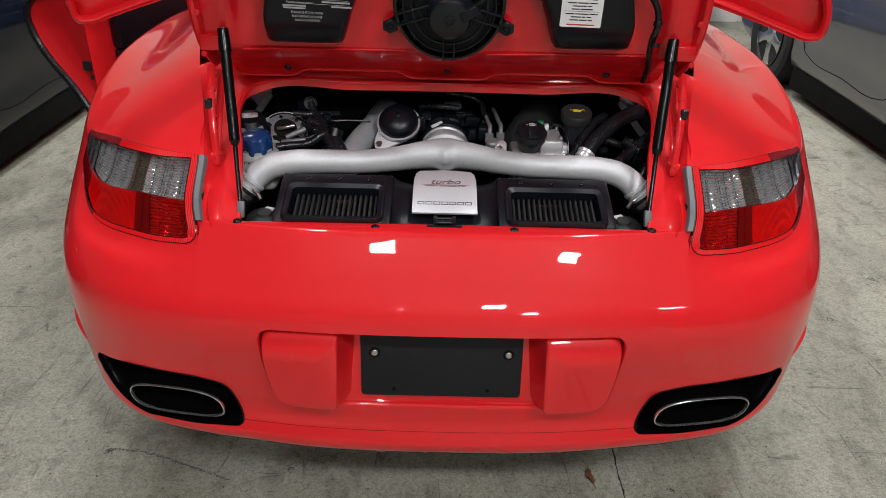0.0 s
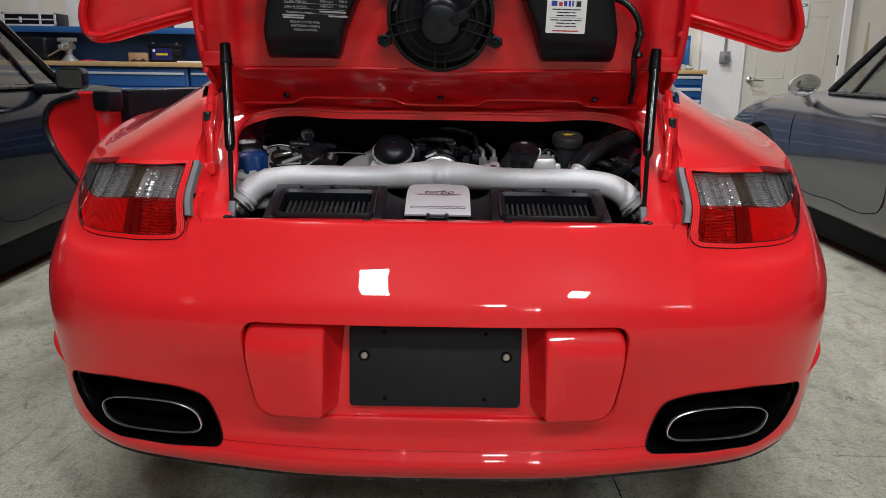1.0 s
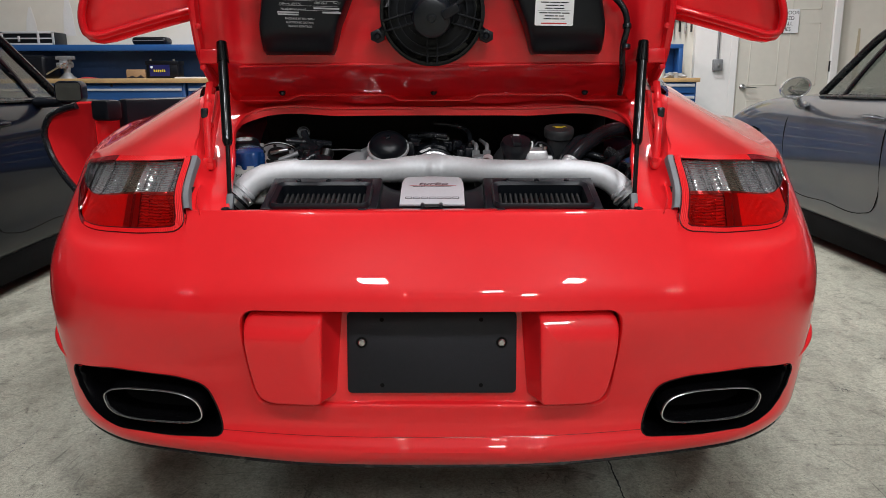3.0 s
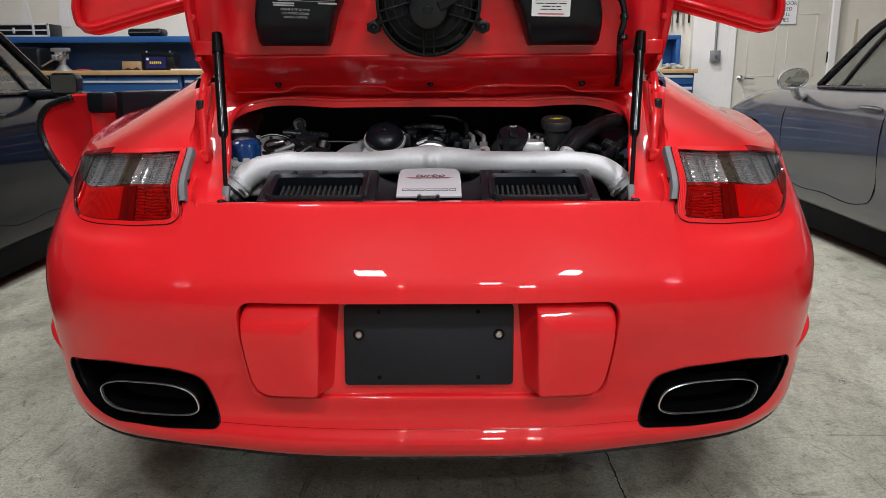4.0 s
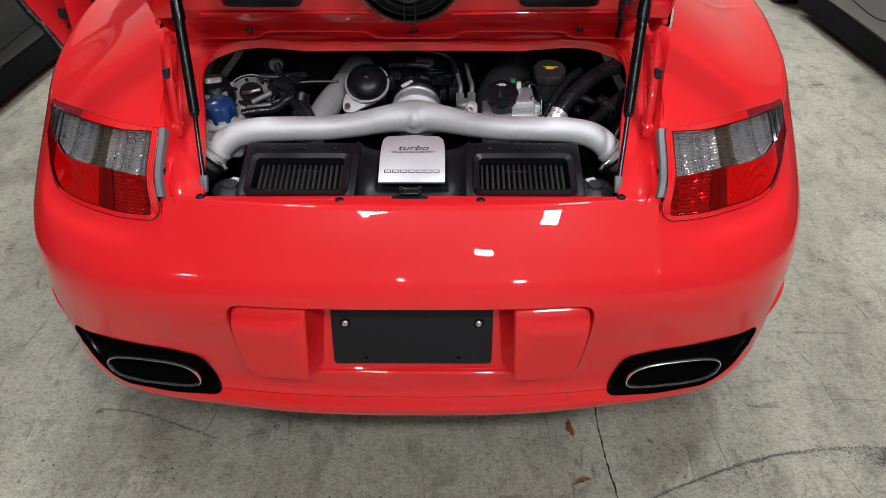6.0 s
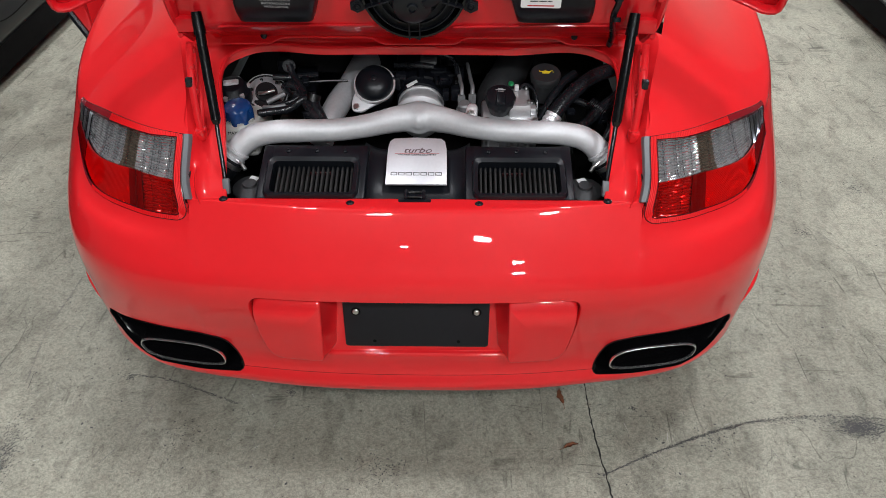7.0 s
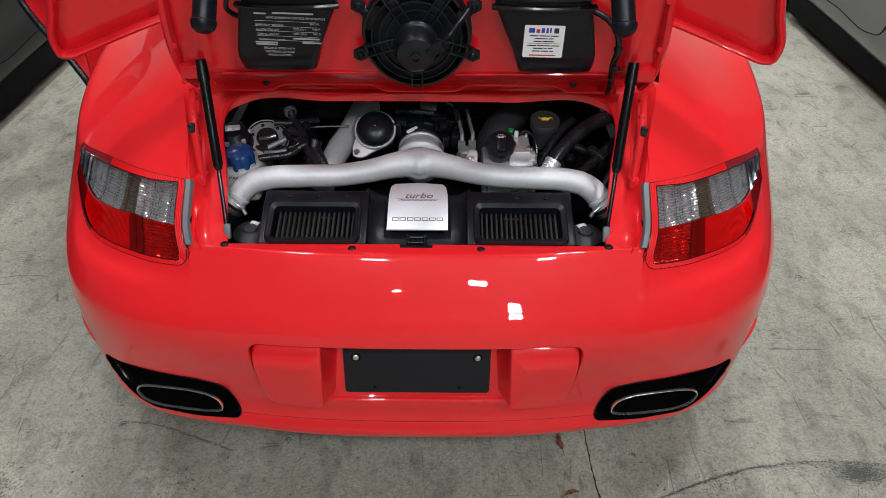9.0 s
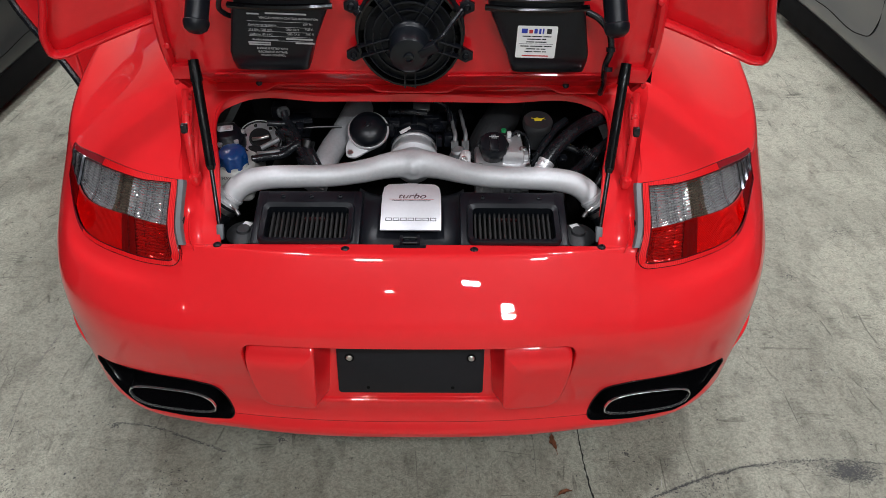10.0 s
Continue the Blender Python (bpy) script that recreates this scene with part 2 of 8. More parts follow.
def prism_red():
    """Red reflector plastic, a fine diamond grid of prisms."""
    m = material("prism_red", (0.66, 0.07, 0.07), 0.22, 0.35, 0.3, 0.1, 20)
    nt = m.node_tree
    b = nt.nodes["Principled BSDF"]
    tc = nt.nodes["Texture Coordinate"]
    mp = nt.nodes.new("ShaderNodeMapping")
    mp.inputs["Rotation"].default_value = (0, radians(45), 0)
    nt.links.new(tc.outputs["Object"], mp.inputs[0])
    ck = nt.nodes.new("ShaderNodeTexVoronoi")
    ck.inputs["Scale"].default_value = 330
    ck.inputs["Randomness"].default_value = 0.0
    nt.links.new(mp.outputs[0], ck.inputs["Vector"])
    bp = nt.nodes.new("ShaderNodeBump")
    bp.inputs["Strength"].default_value = 0.8
    bp.inputs["Distance"].default_value = 0.002
    nt.links.new(ck.outputs["Distance"], bp.inputs["Height"])
    nt.links.new(bp.outputs[0], b.inputs["Normal"])
    return m


REFLECTOR = reflector()
# Mirror colour that carries the indicator bulb's amber reflection.
AMBER = material("amber_tinted_mirror", (0.50, 0.40, 0.31), 0.14, 0.92, 0, 0.2, 40)
CAT_EYE = prism_red()
LENS_BORDER = material("red_border_plastic", (0.66, 0.005, 0.008), 0.45, 0, 0.0, 0.05, 20, 0, 200, 0.2)
# Purple of the border's tip, with its shade from above mixed in.
LENS_PLUM = material("plum_red_shaded_plastic", (0.22, 0.008, 0.014), 0.15, 0, 0.4, 0.1, 20)
LENS_DEEP = material("deep_red_plastic", (0.14, 0.010, 0.013), 0.2, 0, 0.3, 0.2, 30)
LENS_SMOKE = material("dark_red_plastic", (0.07, 0.004, 0.006), 0.2, 0, 0.3, 0.1, 20)
TIP_GREY = material("smoked_lamp_end", (0.26, 0.27, 0.31), 0.12, 1.0, 0.2, 0.2, 40)
TIP_RED = material("dark_purple_lamp_end", (0.16, 0.012, 0.03), 0.3, 0.1, 0.3, 0.2, 40)
SOOT = material("tyre_black_marks", (0.07, 0.07, 0.068), 0.8, 0, 0, 0.3, 40)
TAR = material("dark_crack_filling", (0.012, 0.012, 0.011), 0.9, 0, 0, 0.3, 40)
GRIT = material("grey_floor_marks", (0.19, 0.185, 0.17), 0.85, 0, 0, 0.3, 40)
PALE = material("pale_floor_marks", (0.46, 0.455, 0.42), 0.85, 0, 0, 0.2, 40)
DRY_LEAF = material("dry_brown_leaf", (0.16, 0.055, 0.022), 0.8, 0, 0, 0.4, 60)
CONCRETE = concrete()

# ---- building helpers ----


def thing(name, x, y, z, label, category, group=""):
    ob = new(name)
    ob.empty_display_size = 0.1
    ob.matrix_world = pose(x, y, z)
    return tagged(ob, label, category, group)


def part(name, bm, mat, parent=None, label="", smooth=True, angle=40.0):
    """Links a bmesh, made in world places, as one mesh under a thing or a part."""
    me = bpy.data.meshes.new(name)
    bm.to_mesh(me)
    bm.free()
    me.materials.append(mat)
    if smooth:
        me.polygons.foreach_set("use_smooth", [True] * len(me.polygons))
        me.set_sharp_from_angle(angle=radians(angle))
    ob = new(name, me)
    if parent is not None:
        ob.parent = parent
        ob.matrix_parent_inverse = WORLD_OF[parent].inverted() if parent in WORLD_OF else parent.matrix_basis.inverted()
    WORLD_OF[ob] = Matrix.Identity(4)
    if label:
        tagged(ob, label)
    return ob


WORLD_OF = {}


def setting(name, bm, mat, label="", category="", smooth=False):
    ob = part(name, bm, mat, None, "", smooth)
    return tagged(ob, label, category, "", "structure")


def box(bm, x0, x1, y0, y1, z0, z1, bev=0.0, seg=2, m=None):
    """A box between two corners, with rounded edges, added to bm."""
    r = bmesh.ops.create_cube(bm, size=1)
    vs = r["verts"]
    bmesh.ops.scale(bm, vec=(x1 - x0, y1 - y0, z1 - z0), verts=vs)
    bmesh.ops.translate(bm, vec=((x0 + x1) / 2, (y0 + y1) / 2, (z0 + z1) / 2), verts=vs)
    if bev:
        es = list({e for v in vs for e in v.link_edges})
        r = bmesh.ops.bevel(bm, geom=es, offset=bev, segments=seg, profile=0.5, affect="EDGES")
        vs = list({v for f in r["faces"] for v in f.verts} | {v for v in vs if v.is_valid})
    if m is not None:
        bmesh.ops.transform(bm, matrix=m, verts=vs)
    return bm


def cyl(bm, a, b, r0, r1=None, n=20, caps=True):
    """A cylinder or cone from a to b."""
    a, b = Vector(a), Vector(b)
    r1 = r0 if r1 is None else r1
    m = Matrix.Translation((a + b) / 2) @ (b - a).to_track_quat("Z", "Y").to_matrix().to_4x4()
    bmesh.ops.create_cone(bm, cap_ends=caps, segments=n, radius1=r0, radius2=r1, depth=(b - a).length, matrix=m)
    return bm


def turned(bm, profile, m, n=28):
    """A turned body: profile is (radius, height) along the z of m."""
    rings = []
    for r, h in profile:
        rings.append([bm.verts.new(m @ Vector((r * math.cos(2 * math.pi * k / n), r * math.sin(2 * math.pi * k / n), h))) for k in range(n)])
    for p, q in zip(rings, rings[1:]):
        for k in range(n):
            bm.faces.new((p[k], p[(k + 1) % n], q[(k + 1) % n], q[k]))
    if profile[0][0] > 1e-4:
        bm.faces.new(rings[0][::-1])
    if profile[-1][0] > 1e-4:
        bm.faces.new(rings[-1])
    return bm


def hermite(pts, n):
    """n points, evenly spread in chord length, on a smooth curve through pts."""
    p = np.asarray(pts, float)
    s = np.concatenate([[0], np.cumsum(np.maximum(np.linalg.norm(np.diff(p, axis=0), axis=1), 1e-6))])
    return along(p, s, np.linspace(0, s[-1], n))


def along(p, s, u):
    """A smooth curve through p at the knots s, evaluated at u; p may carry further axes."""
    h = np.diff(s)
    sh = (-1,) + (1,) * (p.ndim - 1)
    d = np.diff(p, axis=0) / h.reshape(sh)
    mm = np.empty_like(p)
    mm[0], mm[-1] = d[0], d[-1]
    if len(s) > 2:
        mm[1:-1] = (d[:-1] * h[1:].reshape(sh) + d[1:] * h[:-1].reshape(sh)) / (h[:-1] + h[1:]).reshape(sh)
        lim = 2.0 * np.minimum(np.linalg.norm(d[:-1], axis=-1), np.linalg.norm(d[1:], axis=-1))
        mm[1:-1] *= np.minimum(1.0, lim / np.maximum(np.linalg.norm(mm[1:-1], axis=-1), 1e-9))[..., None]
    i = np.clip(np.searchsorted(s, u, "right") - 1, 0, len(h) - 1)
    t = ((u - s[i]) / h[i]).reshape(sh)
    hh = h[i].reshape(sh)
    return (2 * t**3 - 3 * t**2 + 1) * p[i] + (t**3 - 2 * t**2 + t) * hh * mm[i] + (-2 * t**3 + 3 * t**2) * p[i + 1] + (t**3 - t**2) * hh * mm[i + 1]


def tube(bm, pts, radius, n=14, steps=None, flat=1.0, caps=True):
    """A hose or pipe along a smooth curve; radius is a number or a list along it."""
    steps = steps or max(8, 6 * len(pts))
    c = hermite(pts, steps)
    rad = np.interp(np.linspace(0, 1, steps), np.linspace(0, 1, len(radius)), radius) if hasattr(radius, "__len__") else np.full(steps, radius)
    t = np.gradient(c, axis=0)
    t /= np.linalg.norm(t, axis=1)[:, None]
    up = Vector((0, 0, 1)) if abs(t[0][2]) < 0.9 else Vector((0, 1, 0))
    rings = []
    for k in range(steps):
        tv = Vector(t[k])
        side = tv.cross(up).normalized()
        up = side.cross(tv).normalized()
        rings.append([bm.verts.new(Vector(c[k]) + float(rad[k]) * (side * math.cos(a) + up * (flat * math.sin(a)))) for a in (2 * math.pi * j / n for j in range(n))])
    for p, q in zip(rings, rings[1:]):
        for j in range(n):
            bm.faces.new((p[j], p[(j + 1) % n], q[(j + 1) % n], q[j]))
    if caps:
        bm.faces.new(rings[0][::-1])
        bm.faces.new(rings[-1])
    return bm


def sheet(bm, g, flip=False):
    """Faces over a grid of points g[i][j]."""
    g = np.asarray(g)
    vs = [[bm.verts.new(p) for p in row] for row in g]
    for i in range(len(vs) - 1):
        for j in range(len(vs[0]) - 1):
            q = (vs[i][j], vs[i + 1][j], vs[i + 1][j + 1], vs[i][j + 1])
            if len({tuple(v.co) for v in q}) == 4:
                bm.faces.new(q[::-1] if flip else q)
    return vs


def outline(bm, pts, thick, m, bev=0.0, seg=2):
    """A plate cut to an outline of (x, y) points, with thickness along the z of m and rounded rims."""
    vs = [bm.verts.new((x, y, 0)) for x, y in pts]
    f = bm.faces.new(vs)
    r = bmesh.ops.extrude_face_region(bm, geom=[f])
    top = [v for v in r["geom"] if isinstance(v, bmesh.types.BMVert)]
    bmesh.ops.translate(bm, vec=(0, 0, thick), verts=top)
    every = vs + top
    if bev:
        es = [e for e in {e for v in top for e in v.link_edges} if all(v in top for v in e.verts)]
        r = bmesh.ops.bevel(bm, geom=es, offset=bev, segments=seg, profile=0.5, affect="EDGES")
        every = list({v for v in every if v.is_valid} | {v for f in r["faces"] for v in f.verts})
    bmesh.ops.recalc_face_normals(bm, faces=list({f for v in every for f in v.link_faces}))
    bmesh.ops.transform(bm, matrix=m, verts=every)
    return bm


def rounded(x0, x1, y0, y1, r, n=5):
    """The outline of a rectangle with round corners."""
    out = []
    for cx, cy, a in ((x1 - r, y1 - r, 0), (x0 + r, y1 - r, 90), (x0 + r, y0 + r, 180), (x1 - r, y0 + r, 270)):
        out += [(cx + r * math.cos(radians(a + 90 * k / n)), cy + r * math.sin(radians(a + 90 * k / n))) for k in range(n + 1)]
    return out


def soft_corners(pts, r, n=6):
    """An outline with each of its corners drawn round, r long."""
    out = []
    for k, p in enumerate(pts):
        p = Vector(p)
        a, b = Vector(pts[k - 1]) - p, Vector(pts[(k + 1) % len(pts)]) - p
        a, b = a * min(0.48, r / a.length), b * min(0.48, r / b.length)
        for i in range(n + 1):
            f = i / n
            out.append(tuple(p + a * (1 - f) ** 2 + b * f ** 2))
    return out


def lettering(name, text, size, m, mat, parent, align="CENTER", shear=0.0, squeeze=1.0):
    """Raised letters in the built-in font, as a mesh part at the pose m (x along the line, y up)."""
    cu = bpy.data.curves.new(name, "FONT")
    cu.body, cu.size, cu.align_x, cu.align_y, cu.extrude, cu.shear = text, size, align, "CENTER", 0.0003, shear
    tmp = new("tmp_text", cu)
    me = bpy.data.meshes.new_from_object(tmp.evaluated_get(bpy.context.evaluated_depsgraph_get()))
    bpy.data.objects.remove(tmp)
    bm = bmesh.new()
    bm.from_mesh(me)
    bmesh.ops.transform(bm, matrix=m @ Matrix.Diagonal((squeeze, 1, 1, 1)), verts=bm.verts)
    return part(name, bm, mat, parent, "", False)


def mirrored(bm):
    """bm with its faces turned over to the other side of x = 0."""
    for v in bm.verts:
        v.co.x = -v.co.x
    bmesh.ops.reverse_faces(bm, faces=bm.faces)
    return bm

# ---- the hall ----
X0, X1, Y0, Y1 = -6.5, 6.5, -11.0, 6.0
floor = setting("floor", box(bmesh.new(), X0, X1, Y0, Y1, -0.15, 0), CONCRETE, "worn grey concrete floor with cracks and tyre marks", "floor")
setting("ceiling", box(bmesh.new(), X0, X1, Y0, Y1, CEIL, CEIL + 0.15), CEIL_M, "plain pale ceiling of the workshop", "ceiling")
setting("wall_north", box(bmesh.new(), X0, X1, Y1, Y1 + 0.15, 0, CEIL), WALL_W, "cream drywall with pale tapering patches", "wall")
setting("wall_south", box(bmesh.new(), X0, X1, Y0 - 0.15, Y0, 0, CEIL), WALL_W, "plain cream wall", "wall")
setting("wall_west", box(bmesh.new(), X0 - 0.15, X0, Y0 - 0.15, Y1 + 0.15, 0, CEIL), WALL_GREY, "plain grey wall", "wall")
setting("wall_east", box(bmesh.new(), X1, X1 + 0.15, Y0 - 0.15, Y1 + 0.15, 0, CEIL), WALL_GREY, "plain grey wall", "wall")

# ---- the red car ----
car = thing("sports_car", 0, 2.0, 0, "red sports car, engine lid raised, one door open", "car")

# Columns of the rear shell, from the sill upwards: rows 0 to 7 run up the bumper (row 5 is its widest), row 8 is the lip of the engine bay.
C0 = [(0, -0.09, 0.232), (0, -0.180, 0.250), (0, -0.197, 0.282), (0, -0.183, 0.306), (0, -0.196, 0.43), (0, -0.224, 0.556), (0, -0.1875, 0.640), (0, -0.151, 0.695), (0, -0.1305, 0.722)]
C1 = [(0.25, -0.08, 0.235), (0.25, -0.175, 0.253), (0.25, -0.191, 0.285), (0.25, -0.178, 0.309), (0.25, -0.191, 0.43), (0.25, -0.218, 0.556), (0.25, -0.1815, 0.640), (0.25, -0.144, 0.693), (0.25, -0.1215, 0.721)]
CA = [(0.43, -0.05, 0.245), (0.455, -0.158, 0.266), (0.457, -0.172, 0.296), (0.457, -0.162, 0.318), (0.457, -0.175, 0.43), (0.457, -0.197, 0.556), (0.457, -0.1595, 0.636), (0.457, -0.119, 0.687)]
CB = [(0.56, -0.01, 0.250), (0.606, -0.124, 0.276), (0.611, -0.139, 0.306), (0.611, -0.134, 0.328), (0.612, -0.142, 0.43), (0.614, -0.154, 0.558), (0.603, -0.115, 0.640), (0.580, -0.072, 0.675)]
CC = [(0.64, 0.05, 0.255), (0.716, -0.042, 0.288), (0.723, -0.053, 0.318), (0.724, -0.056, 0.338), (0.728, -0.065, 0.43), (0.738, -0.060, 0.560), (0.727, -0.020, 0.640), (0.712, 0.025, 0.676)]
CD = [(0.71, 0.18, 0.260), (0.775, 0.084, 0.292), (0.782, 0.076, 0.322), (0.785, 0.071, 0.345), (0.795, 0.050, 0.44), (0.808, 0.062, 0.565), (0.798, 0.105, 0.655), (0.779, 0.168, 0.735)]
CE = [(0.77, 0.37, 0.260), (0.815, 0.330, 0.285), (0.820, 0.328, 0.322), (0.824, 0.325, 0.350), (0.848, 0.320, 0.44), (0.868, 0.320, 0.565), (0.866, 0.335, 0.665), (0.846, 0.355, 0.760)]
CF = [(0.82, 0.66, 0.270), (0.868, 0.640, 0.290), (0.872, 0.635, 0.330), (0.876, 0.630, 0.360), (0.892, 0.625, 0.45), (0.908, 0.625, 0.565), (0.908, 0.632, 0.670), (0.898, 0.645, 0.775)]
CG = [(0.83, 1.05, 0.270), (0.885, 1.040, 0.290), (0.890, 1.040, 0.330), (0.894, 1.040, 0.360), (0.912, 1.040, 0.45), (0.924, 1.040, 0.565), (0.924, 1.045, 0.670), (0.912, 1.050, 0.785)]
CH = [(0.80, 1.50, 0.250), (0.850, 1.500, 0.270), (0.858, 1.500, 0.310), (0.865, 1.500, 0.350), (0.885, 1.500, 0.45), (0.895, 1.500, 0.565), (0.892, 1.500, 0.670), (0.878, 1.500, 0.785)]
# Rows 8 to 11 of the outer columns: through the lamp, over the haunch, to the side of the engine opening.
TA = [(0.469, -0.075, 0.752), (0.466, 0.010, 0.812), (0.467, 0.015, 0.815), (0.467, 0.020, 0.818)]
TB = [(0.580, -0.018, 0.752), (0.570, 0.052, 0.809), (0.530, 0.072, 0.838), (0.480, 0.085, 0.862)]
TC = [(0.700, 0.075, 0.745), (0.682, 0.130, 0.803), (0.606, 0.165, 0.852), (0.512, 0.195, 0.908)]
TD = [(0.775, 0.192, 0.762), (0.769, 0.215, 0.788), (0.672, 0.255, 0.851), (0.545, 0.310, 0.930)]
TE = [(0.836, 0.370, 0.795), (0.816, 0.385, 0.812), (0.722, 0.440, 0.864), (0.590, 0.500, 0.950)]
TF = [(0.884, 0.655, 0.822), (0.862, 0.668, 0.846), (0.752, 0.715, 0.880), (0.640, 0.770, 0.962)]
TG = [(0.897, 1.055, 0.830), (0.875, 1.065, 0.858), (0.782, 1.085, 0.884), (0.670, 1.110, 0.955)]
TH = [(0.868, 1.500, 0.815), (0.850, 1.500, 0.848), (0.785, 1.500, 0.875), (0.700, 1.500, 0.925)]


def turned_in(c):
    """The column with a further place above row 5: the skin stands upright there before it leans forward."""
    b, d = np.array(c[5]), np.array(c[6])
    return c[:6] + [tuple(b + np.array([0.16, 0.16, 0.36]) * (d - b))] + c[6:]


C0, C1, CA, CB, CC, CD, CE, CF, CG, CH = (turned_in(c) for c in (C0, C1, CA, CB, CC, CD, CE, CF, CG, CH))


def knots(cols):
    """Common knots along one direction: the mean chord length between neighbours."""
    p = np.asarray(cols, float)
    d = np.linalg.norm(np.diff(p, axis=0), axis=2).mean(axis=1)
    return np.concatenate([[0], np.cumsum(np.maximum(d, 1e-4))])


def patch(cols, stops_u, stops_v, fine_u, fine_v):
    """A smooth surface through the columns. Between each pair of neighbouring stops it has fine_u (fine_v) steps."""
    p = np.asarray(cols, float)
    su, sv = knots(p), knots(p.transpose(1, 0, 2))

    def run(s, stops, fine):
        out = []
        for (a, b), n in zip(zip(stops, stops[1:]), fine):
            out += list(np.linspace(s[a], s[b], n, endpoint=False))
        return np.array(out + [s[stops[-1]]])

    g = along(p, su, run(su, stops_u, fine_u))
    return along(g.transpose(1, 0, 2), sv, run(sv, stops_v, fine_v)).transpose(1, 0, 2)


def relax(g, rounds):
    """Evens out the curvature inside a grid, leaving its borders."""
    for _ in range(rounds):
        a = g.copy()
        a[1:-1, 1:-1] = 0.5 * g[1:-1, 1:-1] + 0.125 * (g[:-2, 1:-1] + g[2:, 1:-1] + g[1:-1, :-2] + g[1:-1, 2:])
        g = a
    return g


def flipx(c):
    return [(-x, y, z) for x, y, z in c]


ROWS_V = [4, 3, 4, 9, 7, 6, 6, 6, 4]
centre = patch([flipx(CA[:9] + [(0.453, -0.094, 0.719)]), flipx(C1), C0, C1, CA[:9] + [(0.453, -0.094, 0.719)]], [0, 1, 2, 3, 4], list(range(10)), [20, 24, 24, 20], ROWS_V)
side = patch([C1[:9] + [(0.27, -0.1, 0.76), (0.27, -0.03, 0.815), (0.27, -0.02, 0.82), (0.27, -0.01, 0.825)], CA + TA, CB + TB, CC + TC, CD + TD, CE + TE, CF + TF, CG + TG, CH + TH], [1, 2, 3, 4, 5, 6, 7, 8], list(range(13)), [16, 16, 14, 16, 14, 12, 10], ROWS_V[:8] + [8, 8, 10, 10])
LAMP_J0, LAMP_J1, LAMP_I1 = sum(ROWS_V[:8]), sum(ROWS_V[:8]) + 16, 46
lamp_grid = side[0 : LAMP_I1 + 1, LAMP_J0 : LAMP_J1 + 1].copy()
# the lamp's inner end leans inwards towards its foot
fu = (1 - np.linspace(0, 1, lamp_grid.shape[0]))[:, None] ** 3
fv = 1 - np.linspace(0, 1, lamp_grid.shape[1])[None, :]
lamp_grid[:, :, 0] += (0.011 * (1 - fv) ** 2 - 0.004 * fv) * fu
lamp_grid[:, :, 1] -= 0.002 * fu * fv
wing_side = side[1:, : LAMP_J0 + 1]
low = np.concatenate([wing_side[::-1] * np.array([-1, 1, 1]), centre[:, : LAMP_J0 + 1], wing_side])


def cut_opening(bm, pts, a=0, b=2, where=lambda c: c.y < 0.12):
    """Cuts a convex opening, given as points on the axes a and b, straight through a sheet. Returns the rim's edges."""
    n = len(pts)
    mid = [sum(p[k] for p in pts) / n for k in (0, 1)]
    lo = [min(p[k] for p in pts) - 0.03 for k in (0, 1)]
    hi = [max(p[k] for p in pts) + 0.03 for k in (0, 1)]

    def near():
        out = []
        for f in bm.faces:
            c = f.calc_center_median()
            if lo[0] < c[a] < hi[0] and lo[1] < c[b] < hi[1] and where(c):
                out.append(f)
        return out

    planes = []
    for k in range(n):
        p, q = pts[k], pts[(k + 1) % n]
        na, nb = q[1] - p[1], p[0] - q[0]
        if na * (mid[0] - p[0]) + nb * (mid[1] - p[1]) > 0:
            na, nb = -na, -nb
        co, no = Vector(), Vector()
        co[a], co[b], no[a], no[b] = p[0], p[1], na, nb
        planes.append((co, no.normalized()))
    for co, no in planes:
        fs = near()
        geom = list({v for f in fs for v in f.verts}) + list({e for f in fs for e in f.edges}) + fs
        bmesh.ops.bisect_plane(bm, geom=geom, dist=1e-6, plane_co=co, plane_no=no)
    gone = [f for f in near() if all((f.calc_center_median() - co).dot(no) < 0 for co, no in planes)]
    rim = {e for f in gone for e in f.edges}
    bmesh.ops.delete(bm, geom=gone, context="FACES")
    return [e for e in rim if e.is_valid and len(e.link_faces) == 1]


def run_back(bm, rim, place):
    """Draws the rim of an opening on to new places, as its inner wall."""
    r = bmesh.ops.extrude_edge_only(bm, edges=rim)
    for v in (v for v in r["geom"] if isinstance(v, bmesh.types.BMVert)):
        v.co = place(v.co)
    return [e for e in r["geom"] if isinstance(e, bmesh.types.BMEdge)]


duct_pts = soft_corners([(0.390, 0.304), (0.4015, 0.358), (0.418, 0.409), (0.470, 0.4245), (0.600, 0.4320), (0.710, 0.4170), (0.694, 0.363), (0.662, 0.328), (0.608, 0.3105), (0.50, 0.3040)], 0.022, 4)
bm = bmesh.new()
sheet(bm, low)
rims = []
for sgn in (1, -1):
    rim = cut_opening(bm, [(sgn * x, z) for x, z in duct_pts])
    run_back(bm, rim, lambda c: Vector((c.x, c.y + 0.012, c.z)))
half = [(0.3415, 0.5635), (0.339, 0.470), (0.327, 0.3645)]
rim = cut_opening(bm, soft_corners(half + [(-x, z) for x, z in half[::-1]], 0.030, 6))


def inwards(c, d):
    """A place on the rim of the recess, moved in towards its middle."""
    return Vector((c.x - math.copysign(0.5 * d, c.x) * min(1.0, max(0.0, (abs(c.x) - 0.29) / 0.03)), c.y, c.z + d * (1.0 if c.z < 0.40 else -0.2 if c.z > 0.53 else 0.0)))


